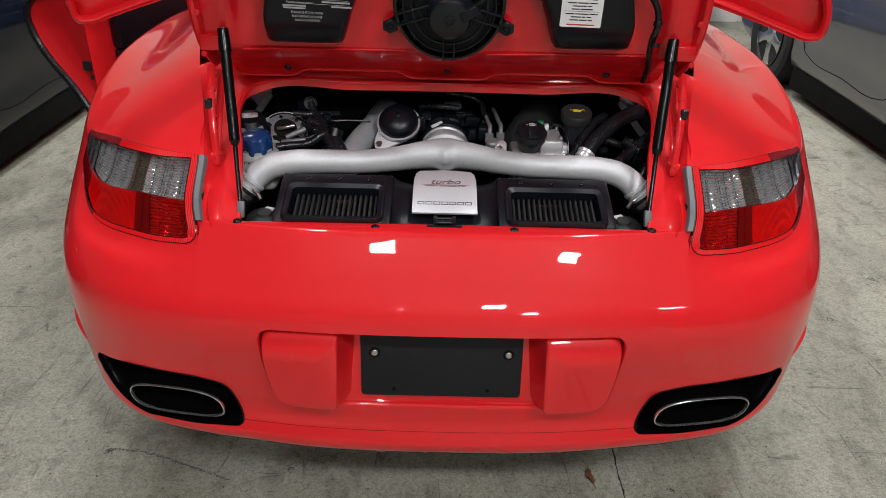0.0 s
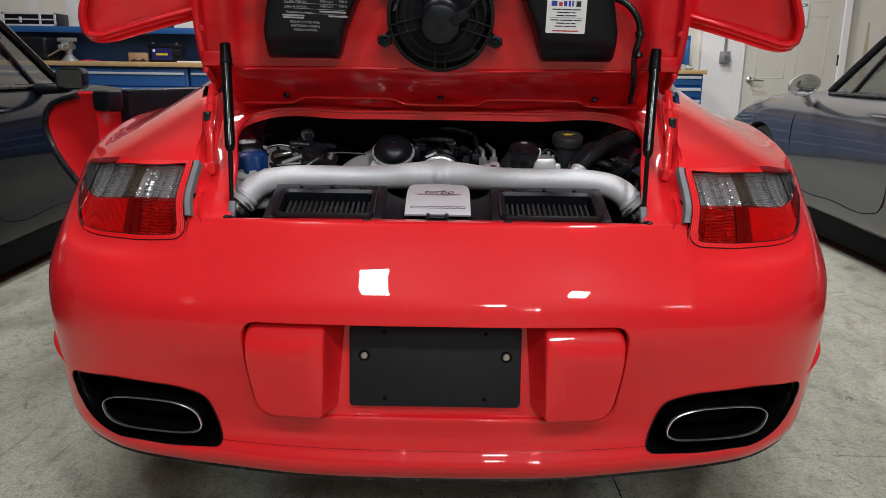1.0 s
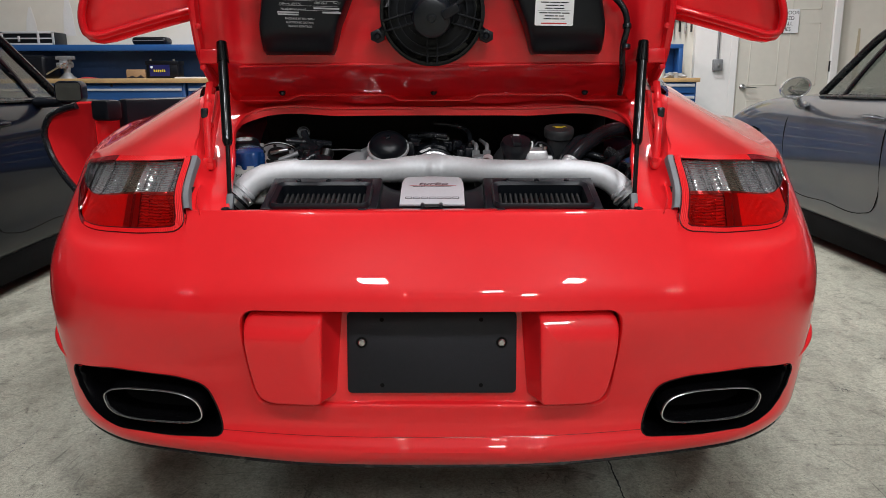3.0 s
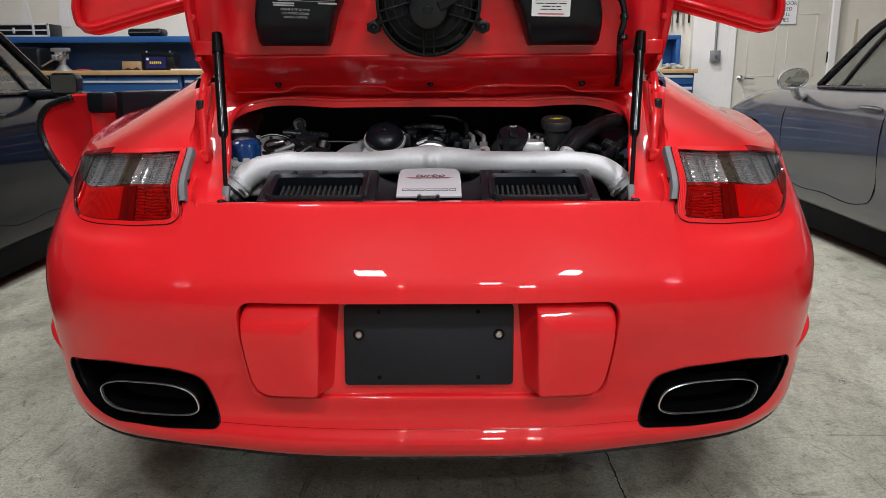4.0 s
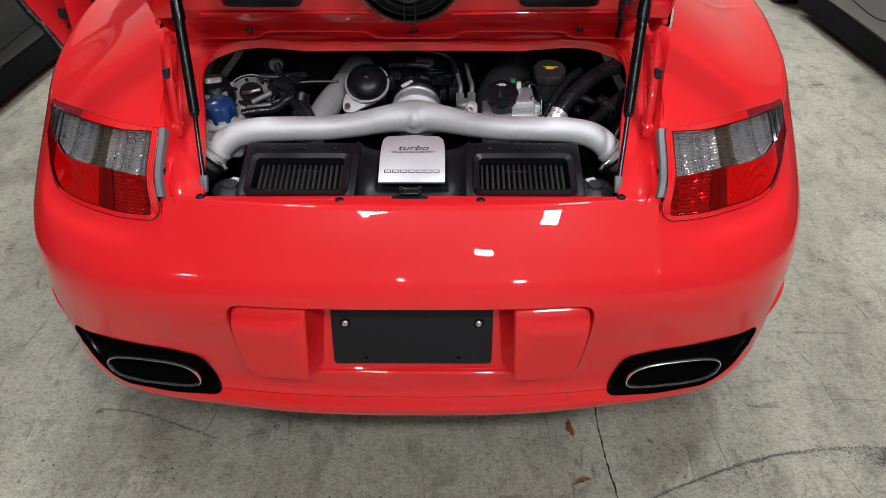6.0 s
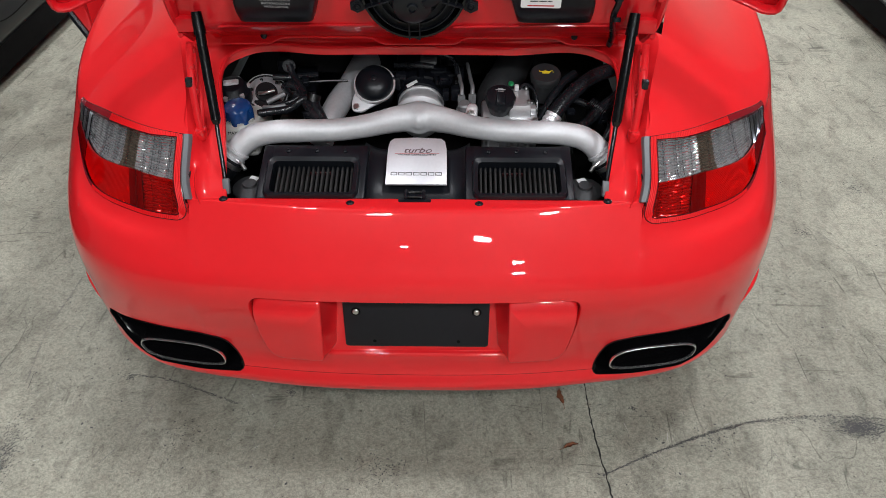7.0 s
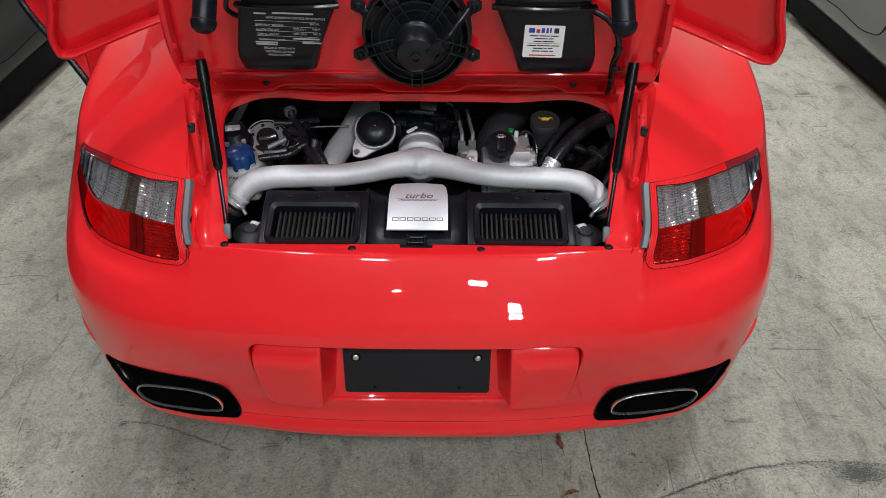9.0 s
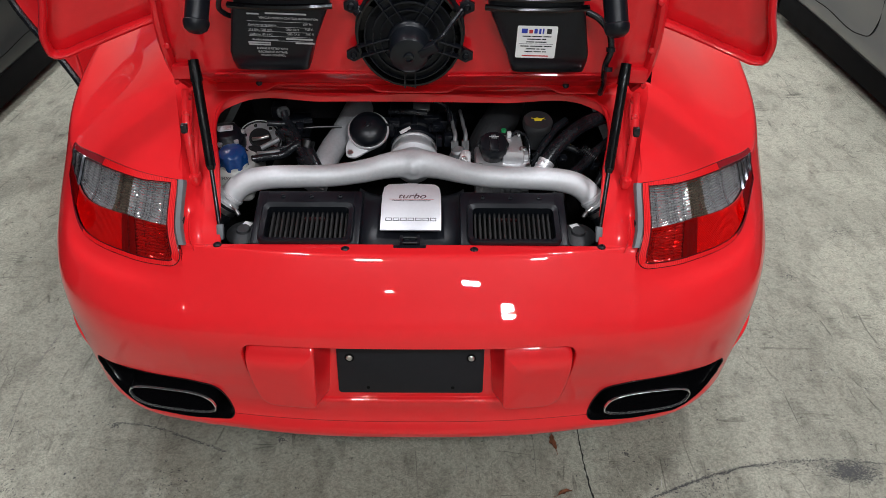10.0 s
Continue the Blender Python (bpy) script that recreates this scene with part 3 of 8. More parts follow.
# rolled rim, then the floor of the recess
for a in (22.5, 45.0, 67.5, 90.0):
    step = 0.008 * (math.sin(radians(a)) - math.sin(radians(a - 22.5)))
    back = 0.008 * (math.cos(radians(a - 22.5)) - math.cos(radians(a)))
    rim = run_back(bm, rim, lambda c: inwards(c, step) + Vector((0, back, 0)))
    rim = [e for e in rim if len(e.link_faces) == 1]
inner = run_back(bm, rim, lambda c: Vector((c.x, -0.151 - 0.10 * (0.56 - c.z), c.z + (0.002 if c.z < 0.45 else -0.001))))
inner = [e for e in inner if len(e.link_faces) == 1]
bmesh.ops.holes_fill(bm, edges=inner)
bumper = part("rear_bumper", bm, RED, car, "glossy red rear bumper skin", True, 30)
# seam above the lower lip, and the black strip under it
j = sum(ROWS_V[:3])
bm = bmesh.new()
tube(bm, [tuple(p + np.array([0, 0.0004, 0])) for p in centre[6:-5:4, j]], 0.0007, 6, 80)
part("bumper_seam", bm, LENS_SMOKE, bumper, "thin dark seam across the bumper")
bm = bmesh.new()
tube(bm, [tuple(p + np.array([0, 0.018, -0.010])) for p in low[26:-26:5, 4]], 0.007, 8, 140, 0.8)
part("lower_strip", bm, RUBBER, bumper, "black strip under the bumper")

for sgn in (1, -1):
    bm = bmesh.new()
    g = relax(side[:, LAMP_J1:], 30)
    sheet(bm, g)
    sheet(bm, side[LAMP_I1:, LAMP_J0 : LAMP_J1 + 1])
    bmesh.ops.remove_doubles(bm, verts=bm.verts, dist=1e-5)
    bmesh.ops.recalc_face_normals(bm, faces=bm.faces)
    part("quarter_panel", bm if sgn > 0 else mirrored(bm), RED, car, "glossy red rear haunch over the wheel", True, 30)

for sgn in (1, -1):
    bm = bmesh.new()
    tube(bm, [(0.690, -0.088, 0.414), (0.722, -0.062, 0.421), (0.752, -0.028, 0.431), (0.776, 0.008, 0.443), (0.792, 0.050, 0.456), (0.812, 0.120, 0.468)], [0.003, 0.0065, 0.009, 0.0095, 0.008, 0.003], 12, 30)
    part("flank_lip", bm if sgn > 0 else mirrored(bm), RED, bumper, "raised lip on the bumper's flank")

# upper middle of the bumper, up to the lip, with the flat ledge that the seal lies on
top = centre[:, LAMP_J0:] * np.array([1.0, 1, 1])
edge = top[:, -1]


def ledge_row(f, dz):
    """A row of the ledge: f of the way from the lip to the bay's edge."""
    r = edge.copy()
    r[:, 1] = edge[:, 1] * (1 - f) + np.maximum(edge[:, 1] + 0.012, -0.086) * f
    r[:, 2] += dz
    return r


ledge = [ledge_row(0.05, 0.0013), ledge_row(0.11, 0.0024), ledge_row(0.19, 0.0031), ledge_row(0.30, 0.0034), ledge_row(0.93, 0.0018), ledge_row(1.0, -0.005), ledge_row(1.0, -0.08)]
bm = bmesh.new()
sheet(bm, np.concatenate([top, np.stack(ledge, 1)], axis=1))
part("bay_sill", bm, RED, car, "red lip behind the engine bay", True, 35)


# ---- rear lamps ----
NI, NJ = lamp_grid.shape[:2]


LAMP_RU, LAMP_RV = 0.085, 0.22


def lamp_at(u, v, off=0.0, round_corner=True):
    """A place on the lamp: u from its inner to its outer end, v from bottom to top, off along the outward normal."""
    v = v + (0.06 - 0.16 * u) * (v / 0.455 if v < 0.455 else (1 - v) / 0.545)
    if round_corner and u < LAMP_RU and v < LAMP_RV:
        a, b = 1 - u / LAMP_RU, 1 - v / LAMP_RV
        k = max(a, b) / max(math.hypot(a, b), 1e-6)
        u, v = LAMP_RU * (1 - a * k), LAMP_RV * (1 - b * k)

    def at(a, b):
        a, b = min(max(a, 0.0), 1.0) * (NI - 1), min(max(b, 0.0), 1.0) * (NJ - 1)
        i, j = min(int(a), NI - 2), min(int(b), NJ - 2)
        fa, fb = a - i, b - j
        g = lamp_grid
        return Vector((1 - fa) * (1 - fb) * g[i, j] + fa * (1 - fb) * g[i + 1, j] + (1 - fa) * fb * g[i, j + 1] + fa * fb * g[i + 1, j + 1])
    p = at(u, v)
    if off:
        du, dv = at(u + 0.02, v) - at(u - 0.02, v), at(u, v + 0.04) - at(u, v - 0.04)
        n = du.cross(dv)
        p = p + n.normalized() * off
    return p


def lamp_sheet(bm, u0, u1, v0, v1, nu, nv, off=0.0, rib=None):
    """A piece of the lamp's surface; rib(i, j) adds to its offset."""
    g = [[lamp_at(u0 + (u1 - u0) * i / nu, v0 + (v1 - v0) * j / nv, off + (rib(i, j) if rib else 0)) for j in range(nv + 1)] for i in range(nu + 1)]
    sheet(bm, g)
    return bm


def lamp_cells(bm, u0, u1, v0, v1, nu, nv, off, bowls, deep=0.009, puff=0.0008, lean=0.0010):
    """Rows of small ribbed mirror cells, each a little askew, that line the bowls behind the bulbs."""
    rc = random.Random(nu * 100 + nv)
    lie = [rc.uniform(-0.0016, 0.0016) for i in range(nu)]
    for j in range(nv):
        for i in range(nu):
            tu, tv = lie[i] + 0.5 * rc.uniform(-lean, lean), rc.uniform(-lean, lean)
            g = []
            for a in range(3):
                row = []
                for b in range(6):
                    p, q = a / 2, b / 5
                    u, v = u0 + (u1 - u0) * (i + p) / nu, v0 + (v1 - v0) * (j + q) / nv
                    w = max(max(0.0, 1 - ((u - c) / r) ** 2) for c, r in bowls)
                    w *= 1 - (2 * (v - v0) / (v1 - v0) - 1) ** 4
                    row.append(lamp_at(u, v, off - deep * w + puff * (0.25 * math.sin(math.pi * p) + math.sin(math.pi * q)) + tu * (p - 0.5) + tv * (q - 0.5)))
                g.append(row)
            sheet(bm, g)
    return bm


for sgn in (1, -1):
    side_of = (lambda b: b) if sgn > 0 else mirrored
    bm = bmesh.new()
    lamp_sheet(bm, 0, 1, 0, 1, 24, 12, -0.034)
    for k, (a, b) in enumerate((((0, 0), (1, 0)), ((1, 0), (1, 1)), ((1, 1), (0, 1)), ((0, 1), (0, 0)))):
        g = [[lamp_at(a[0] + (b[0] - a[0]) * i / 24, a[1] + (b[1] - a[1]) * i / 24, o) for o in (-0.034, -0.0035)] for i in range(25)]
        sheet(bm, g)
    lamp = part("tail_lamp", side_of(bm), GLOSS_BLACK, car, "clear over red tail lamp with a ribbed red border")
    bowls = ((0.22, 0.19), (0.60, 0.22))
    for u0, u1, nu in ((0.03, 0.38, 16), (0.50, 0.83, 15)):
        bm = lamp_cells(bmesh.new(), u0, u1, 0.455, 0.95, nu, 15, -0.009, bowls)
        part("reflector", side_of(bm), REFLECTOR, lamp, "silvery ribbed reflector", True, 180)
    # Middle cells tinted amber: the bulb's reflection is put into their colour.
    bm = lamp_cells(bmesh.new(), 0.38, 0.50, 0.455, 0.95, 5, 15, -0.009, bowls)
    part("amber_reflector", side_of(bm), AMBER, lamp, "ribbed reflector tinted amber to show the bulb reflected in it", True, 180)
    bm = lamp_cells(bmesh.new(), 0.03, 0.32, 0.05, 0.455, 11, 12, -0.010, ((0.16, 0.14),), 0.012, 0.0012, 0.0012)
    part("reflector", side_of(bm), REFLECTOR, lamp, "silvery ribbed reflector", True, 180)
    bm = lamp_sheet(bmesh.new(), 0.410, 0.83, 0.05, 0.455, 66, 24, -0.005, lambda i, j: 0.0006 * ((i + j) % 2))
    part("cat_eye", side_of(bm), CAT_EYE, lamp, "red prism reflector", False)
    bm = lamp_sheet(bmesh.new(), 0.82, 1.0, 0.46, 0.95, 20, 12, -0.004, lambda i, j: 0.0022 * (i % 2) + 0.003 * math.sin(i * 0.8))
    part("lamp_end", side_of(bm), TIP_GREY, lamp, "smoked outer end of the lamp")
    bm = lamp_sheet(bmesh.new(), 0.825, 1.0, 0.03, 0.455, 16, 10, -0.003, lambda i, j: 0.0016 * (i % 2))
    part("lamp_end", side_of(bm), TIP_RED, lamp, "dark purple outer end of the lamp")
    bm = lamp_sheet(bmesh.new(), 0.316, 0.415, 0.06, 0.455, 8, 12, -0.006, lambda i, j: 0.002 * math.sin(i * 0.8))
    part("divider", side_of(bm), LENS_DEEP, lamp)
    bm = lamp_sheet(bmesh.new(), 0.05, 0.998, 0.458, 0.92, 60, 14, 0.001)
    part("clear_lens", side_of(bm), CLEAR, lamp, "clear lens")
    bm = lamp_sheet(bmesh.new(), 0.05, 0.998, 0.055, 0.458, 60, 12, 0.001)
    part("red_lens", side_of(bm), RED_LENS, lamp, "red lens")
    # ribbed border: long ribs at the inner end, short cross ribs above and below
    bm = lamp_sheet(bmesh.new(), 0.002, 0.044, 0.006, 0.996, 8, 30, 0.0012, lambda i, j: 0.0010 * (i % 2))
    part("border", side_of(bm), LENS_BORDER, lamp, "ribbed red lens border", False)
    bm = lamp_sheet(bmesh.new(), 0.044, 0.62, 0.905, 0.996, 84, 3, 0.0015, lambda i, j: 0.0009 * (i % 2))
    part("border", side_of(bm), LENS_BORDER, lamp, "ribbed red lens border", False)
    bm = lamp_sheet(bmesh.new(), 0.044, 0.68, 0.005, 0.060, 92, 3, 0.0015, lambda i, j: 0.0009 * (i % 2))
    part("border", side_of(bm), LENS_BORDER, lamp, "ribbed red lens border", False)
    # Outer border: purple at the tip, and its darkness from above coloured in.
    bm = lamp_sheet(bmesh.new(), 0.62, 0.999, 0.915, 0.996, 34, 3, 0.0015)
    lamp_sheet(bm, 0.68, 0.999, 0.005, 0.060, 30, 3, 0.0015)
    part("border", side_of(bm), LENS_PLUM, lamp, "smooth purple lens border, darkened for its shade from above")
    # dark line inside the border
    bm = lamp_sheet(bmesh.new(), 0.044, 0.94, 0.888, 0.905, 40, 1, 0.0016)
    lamp_sheet(bm, 0.044, 0.051, 0.065, 0.905, 1, 24, 0.0016)
    lamp_sheet(bm, 0.044, 0.94, 0.060, 0.074, 40, 1, 0.0016)
    part("inner_line", side_of(bm), LENS_SMOKE, lamp, "dark red line inside the lens border")
    # body skin in the rounded lower corner, and the dark gap round the lamp
    bm = bmesh.new()
    path = [(LAMP_RU * (1 - k / 10), 0.0) for k in range(10)] + [(0.0, LAMP_RV * k / 10) for k in range(11)]
    sheet(bm, [[lamp_at(u, v, -0.0005, False), lamp_at(u, v, -0.0005), lamp_at(u, v, -0.008)] for u, v in path])
    bmesh.ops.recalc_face_normals(bm, faces=bm.faces)
    part("lamp_corner", side_of(bm), RED, car, "rounded red corner of the lamp's opening", True, 30)
    bm = bmesh.new()
    path = [(0.0, 1 - k / 12) for k in range(9)] + [(0.0, LAMP_RV * (1 - k / 8)) for k in range(9)] + [(LAMP_RU * k / 8, 0.0) for k in range(1, 9)] + [(0.085 + 0.9 * k / 16, 0.0) for k in range(1, 17)]
    tube(bm, [lamp_at(u, v, 0.0) for u, v in path], 0.0010, 6, 120)
    tube(bm, [lamp_at(k / 24, 1.0, 0.0) for k in range(25)], 0.0011, 6, 60)
    part("lamp_gap", side_of(bm), LENS_SMOKE, lamp, "dark gap round the lamp")
    # grey strip between lamp and engine opening
    bm = bmesh.new()
    g = []
    for k in range(17):
        p = lamp_at(0, 0.26 + 0.73 * k / 16) + Vector((-0.0075, 0.003, 0))
        g.append([p + Vector((dx, dy, dz)) for dx, dy, dz in ((0.0065, 0.020, -0.01), (0.0065, -0.003, 0.001), (0.004, -0.005, 0.003), (-0.005, -0.005, 0.003), (-0.007, -0.003, 0.001), (-0.007, 0.02, -0.012))])
    sheet(bm, g)
    part("lamp_strip", side_of(bm), GREY_TRIM, car, "grey plastic strip beside the lamp")

# ---- exhausts ----
skin = low.reshape(-1, 3)
skin = skin[(skin[:, 0] > 0.3) & (skin[:, 1] < 0.3)]


def skin_y(x, z):
    """How far back the bumper's skin lies at a place seen from behind."""
    d = (skin[:, 0] - x) ** 2 + (skin[:, 2] - z) ** 2
    k = np.argsort(d)[:4]
    w = 1 / (d[k] + 1e-7)
    return float((skin[k, 1] * w).sum() / w.sum())


for sgn in (1, -1):
    side_of = (lambda b: b) if sgn > 0 else mirrored
    bm = bmesh.new()
    cx, cz = 0.525, 0.37
    ring0 = [Vector((x, skin_y(x, z), z)) for x, z in duct_pts]
    rings = [ring0]
    for grow, dy in ((1.006, 0.004), (1.007, -0.001), (1.002, -0.0025), (0.988, -0.0025), (0.980, 0.001), (0.972, 0.008), (0.94, 0.012), (0.925, 0.016), (0.89, 0.05), (0.80, 0.12)):
        rings.append([Vector((cx + (p.x - cx) * grow, p.y + dy, cz + (p.z - cz) * grow)) for p in ring0])
    rv = [[bm.verts.new(p) for p in r] for r in rings[1:]]
    n = len(ring0)
    for a, b in zip(rv, rv[1:]):
        for k in range(n):
            bm.faces.new((a[k], a[(k + 1) % n], b[(k + 1) % n], b[k]))
    bm.faces.new(rv[-1])
    bmesh.ops.recalc_face_normals(bm, faces=bm.faces)
    duct = part("exhaust_surround", side_of(bm), GLOSS_BLACK, car, "gloss black plastic exhaust surround", True, 30)
    # flattened oval pipe, cut on the slant of the bumper
    def oval(grow, dy, k, m=40):
        a = 2 * math.pi * k / m
        ca, sa = math.cos(a), math.sin(a)
        dz = 0.0315 * math.copysign(abs(sa) ** 0.72, sa) * grow
        x = 0.519 + (0.094 * math.copysign(abs(ca) ** 0.62, ca)) * grow + 0.34 * dz
        z = 0.368 + dz + 0.02 * (x - 0.519)
        y = float(np.interp(x, (0.42, 0.62), (-0.187, -0.160))) + dy
        return Vector((x, y, z))
    bm = bmesh.new()
    prof = ((0.964, 0.001), (0.965, -0.003), (0.978, -0.0058), (0.996, -0.0052), (1.002, 0.0))
    rv = [[bm.verts.new(oval(g, d, k)) for k in range(40)] for g, d in prof]
    for a, b in zip(rv, rv[1:]):
        for k in range(40):
            bm.faces.new((a[k], b[k], b[(k + 1) % 40], a[(k + 1) % 40]))
    bmesh.ops.recalc_face_normals(bm, faces=bm.faces)
    part("exhaust_tip", side_of(bm), CHROME, duct, "thin polished rim of the oval exhaust")
    bm = bmesh.new()
    prof = ((0.94, 0.10), (0.966, 0.002), (0.97, 0.0005), (1.0, 0.0), (1.0, 0.06), (1.0, 0.12))
    rv = [[bm.verts.new(oval(g, d, k)) for k in range(40)] for g, d in prof]
    for a, b in zip(rv, rv[1:]):
        for k in range(40):
            bm.faces.new((a[k], b[k], b[(k + 1) % 40], a[(k + 1) % 40]))
    bmesh.ops.recalc_face_normals(bm, faces=bm.faces)
    part("exhaust_pipe", side_of(bm), GLOSS_BLACK, duct, "black oval exhaust pipe")
    # A flat black disc closes the pipe in place of its dark depth.
    bm = bmesh.new()
    bm.faces.new([bm.verts.new(oval(0.955, 0.07, k)) for k in range(40)])
    part("bore_disc", side_of(bm), DARK, duct, "flat black disc standing for the dark, sooty bore")

# ---- number plate holder and its neighbours ----
bm = bmesh.new()
PLATE = pose(0, -0.1715, 0.3925, 90 - 6.0, 0, 0)
outline(bm, rounded(-0.1550, 0.1560, 0.0, 0.152, 0.008), 0.007, PLATE, 0.0015)
holder = part("plate_holder", bm, MATT_BLACK, car, "plain black number plate holder with no plate")
for bx in (-0.128, 0.129):
    bm = turned(bmesh.new(), [(0.0105, 0.0065), (0.0105, 0.0078), (0.0, 0.0078)], PLATE @ pose(bx, 0.0955, 0))
    part("washer", bm, DARK, holder)
    bm = turned(bmesh.new(), [(0.0065, 0.007), (0.0065, 0.0098), (0.005, 0.0112), (0.0, 0.0115)], PLATE @ pose(bx, 0.0955, 0), 12)
    part("bolt", bm, STEEL, holder, "bright hexagon bolt")
for bx, bz in ((-0.091, 0.015), (0.091, 0.015), (-0.091, 0.138), (0.091, 0.138)):
    bm = turned(bmesh.new(), [(0.004, 0.0066), (0.004, 0.0074), (0.0, 0.0074)], PLATE @ pose(bx, bz, 0), 10)
    part("hole_plug", bm, DARK, holder)

for sgn in (1, -1):
    side_of = (lambda b: b) if sgn > 0 else mirrored
    bm = bmesh.new()
    # outline seen from behind, then drawn back to the recess floor
    corners = [(0.196, 0.383), (0.3135, 0.384), (0.3310, 0.470), (0.3360, 0.5590), (0.190, 0.5600)]
    wide, tight = soft_corners(corners, 0.034), soft_corners(corners, 0.013)
    per = len(wide) // 5
    pts = [p for k in range(5) for p in (tight if k in (0, 4) else wide)[k * per : (k + 1) * per]]
    pts = [(x, z) for k, (x, z) in enumerate(pts) if k == 0 or math.dist((x, z), pts[k - 1]) > 1e-4]
    c = (0.262, 0.462)

    def pad_ring(grow, dy, shift=0.0, flat=None):
        out = []
        for x, z in pts:
            px, pz = c[0] + (x - c[0]) * grow, c[1] + (z - c[1]) * grow
            over = min(0.066, max(0.0, pz - 0.500))
            py = -0.2310 + 0.10 * (px - 0.2) + 0.074 - math.sqrt(0.074**2 - over**2) + 0.10 * max(0.0, 0.500 - pz) + dy
            out.append(bm.verts.new((px + (shift if x < 0.25 else 0), py if flat is None else flat, pz)))
        return out

    rv = [pad_ring(1.0, 0.0, -0.028, -0.148), pad_ring(1.0, 0.012), pad_ring(0.994, 0.0085), pad_ring(0.984, 0.0048), pad_ring(0.968, 0.0018), pad_ring(0.950, 0.0004)] + [pad_ring(f, 0.0) for f in (0.92, 0.87, 0.82, 0.76, 0.70, 0.62, 0.54, 0.44, 0.32, 0.20, 0.08)]
    n = len(pts)
    for a, b in zip(rv, rv[1:]):
        for k in range(n):
            bm.faces.new((a[k], b[k], b[(k + 1) % n], a[(k + 1) % n]))
    bm.faces.new(rv[-1])
    bmesh.ops.recalc_face_normals(bm, faces=bm.faces)
    part("bumper_pad", side_of(bm), RED, car, "red raised cover beside the plate holder", True, 50)

# ---- engine opening ----
half_in = [(0.384, -0.094, 0.704), (0.386, -0.074, 0.722), (0.398, 0.0, 0.757), (0.416, 0.10, 0.806), (0.434, 0.18, 0.850), (0.428, 0.222, 0.878), (0.39, 0.238, 0.893), (0.2, 0.242, 0.897), (0.0, 0.243, 0.898)]
half_out = [(0.444, -0.104, 0.698), (0.452, -0.094, 0.719), (0.466, 0.006, 0.806), (0.486, 0.105, 0.868), (0.515, 0.205, 0.908), (0.520, 0.255, 0.926), (0.42, 0.268, 0.930), (0.2, 0.272, 0.932), (0.0, 0.272, 0.932)]
inner_c, outer_c = hermite(half_in, 60), hermite(half_out, 60)


def rim_row(f, lift=0.0, mixz=None):
    p = outer_c * (1 - f) + inner_c * f
    if mixz is not None:
        p[:, 2] = inner_c[:, 2] + mixz
    p[:, 2] += lift
    return p


rows = [rim_row(-0.15, -0.012), rim_row(0.0), rim_row(0.05, -0.003), rim_row(0.16, -0.012), rim_row(0.22, 0, 0.014), rim_row(0.32, 0, 0.004), rim_row(0.6, 0, 0.001), rim_row(0.9, 0, 0.003), rim_row(0.97, 0, 0.002), rim_row(1.0, -0.004), rim_row(1.0, -0.016)]
for sgn in (1, -1):
    bm = bmesh.new()
    sheet(bm, np.stack(rows, 1))
    part("rain_channel", bm if sgn > 0 else mirrored(bm), RED, car, "red painted rain channel round the engine opening", True, 50)
    bm = bmesh.new()
    tube(bm, [tuple(p) for p in (inner_c + np.array([0, 0, 0.001]))[::4]], 0.004, 6, 60)
    part("rim_seal", bm if sgn > 0 else mirrored(bm), RED, car)

# dark walls and floor of the bay
for q in ((-0.46, 0.46, -0.06, 0.62, 0.42, 0.46), (-0.475, -0.455, -0.06, 0.62, 0.42, 0.76), (0.455, 0.475, -0.06, 0.62, 0.42, 0.76), (-0.46, 0.46, 0.60, 0.62, 0.46, 0.92), (-0.46, 0.46, 0.276, 0.60, 0.912, 0.922), (-0.46, 0.46, -0.072, -0.060, 0.42, 0.70)):
    part("bay_liner", box(bmesh.new(), *q), LINER, car, "black insulation of the engine bay", False)

for k, sx in enumerate((-0.385, -0.128, 0.129, 0.386)):
    bm = turned(bmesh.new(), [(0.0085, 0), (0.0085, 0.002), (0.006, 0.0045), (0.0025, 0.005), (0.002, 0.003), (0, 0.003)], pose(sx, -0.105 if abs(sx) < 0.2 else -0.0925, 0.7225, -2, 0, 0), 16)
    part("push_stud", bm, BLACK, car, "black push stud in the sill")

bm = bmesh.new()
box(bm, -0.021, 0.021, -0.094, -0.060, 0.700, 0.7245, 0.003)
box(bm, -0.021, -0.014, -0.092, -0.066, 0.712, 0.732, 0.002)
box(bm, 0.014, 0.021, -0.092, -0.066, 0.712, 0.732, 0.002)
box(bm, -0.033, 0.033, -0.103, -0.088, 0.7215, 0.7245, 0.001)
latch = part("lid_latch", bm, BLACK, car, "black lid latch")
bm = bmesh.new()
for ly in (-0.070, -0.088):
    cyl(bm, (-0.014, ly, 0.7275), (0.014, ly, 0.7275), 0.0025, n=10)
part("latch_bar", bm, DARK_STEEL, latch)

# ---- engine lid, raised ----
LID_PROFILE = [(0.246, 0.912), (0.238, 0.922), (0.205, 0.944), (0.163, 0.970), (0.1435, 0.9885), (0.1400, 0.993), (0.1382, 1.002), (0.128, 1.10), (0.122, 1.22), (0.130, 1.36), (0.150, 1.48)]
prof = hermite([(0, y, z) for y, z in LID_PROFILE], 150)


def lid_y(z):
    return float(np.interp(z, prof[:, 2], prof[:, 1]))


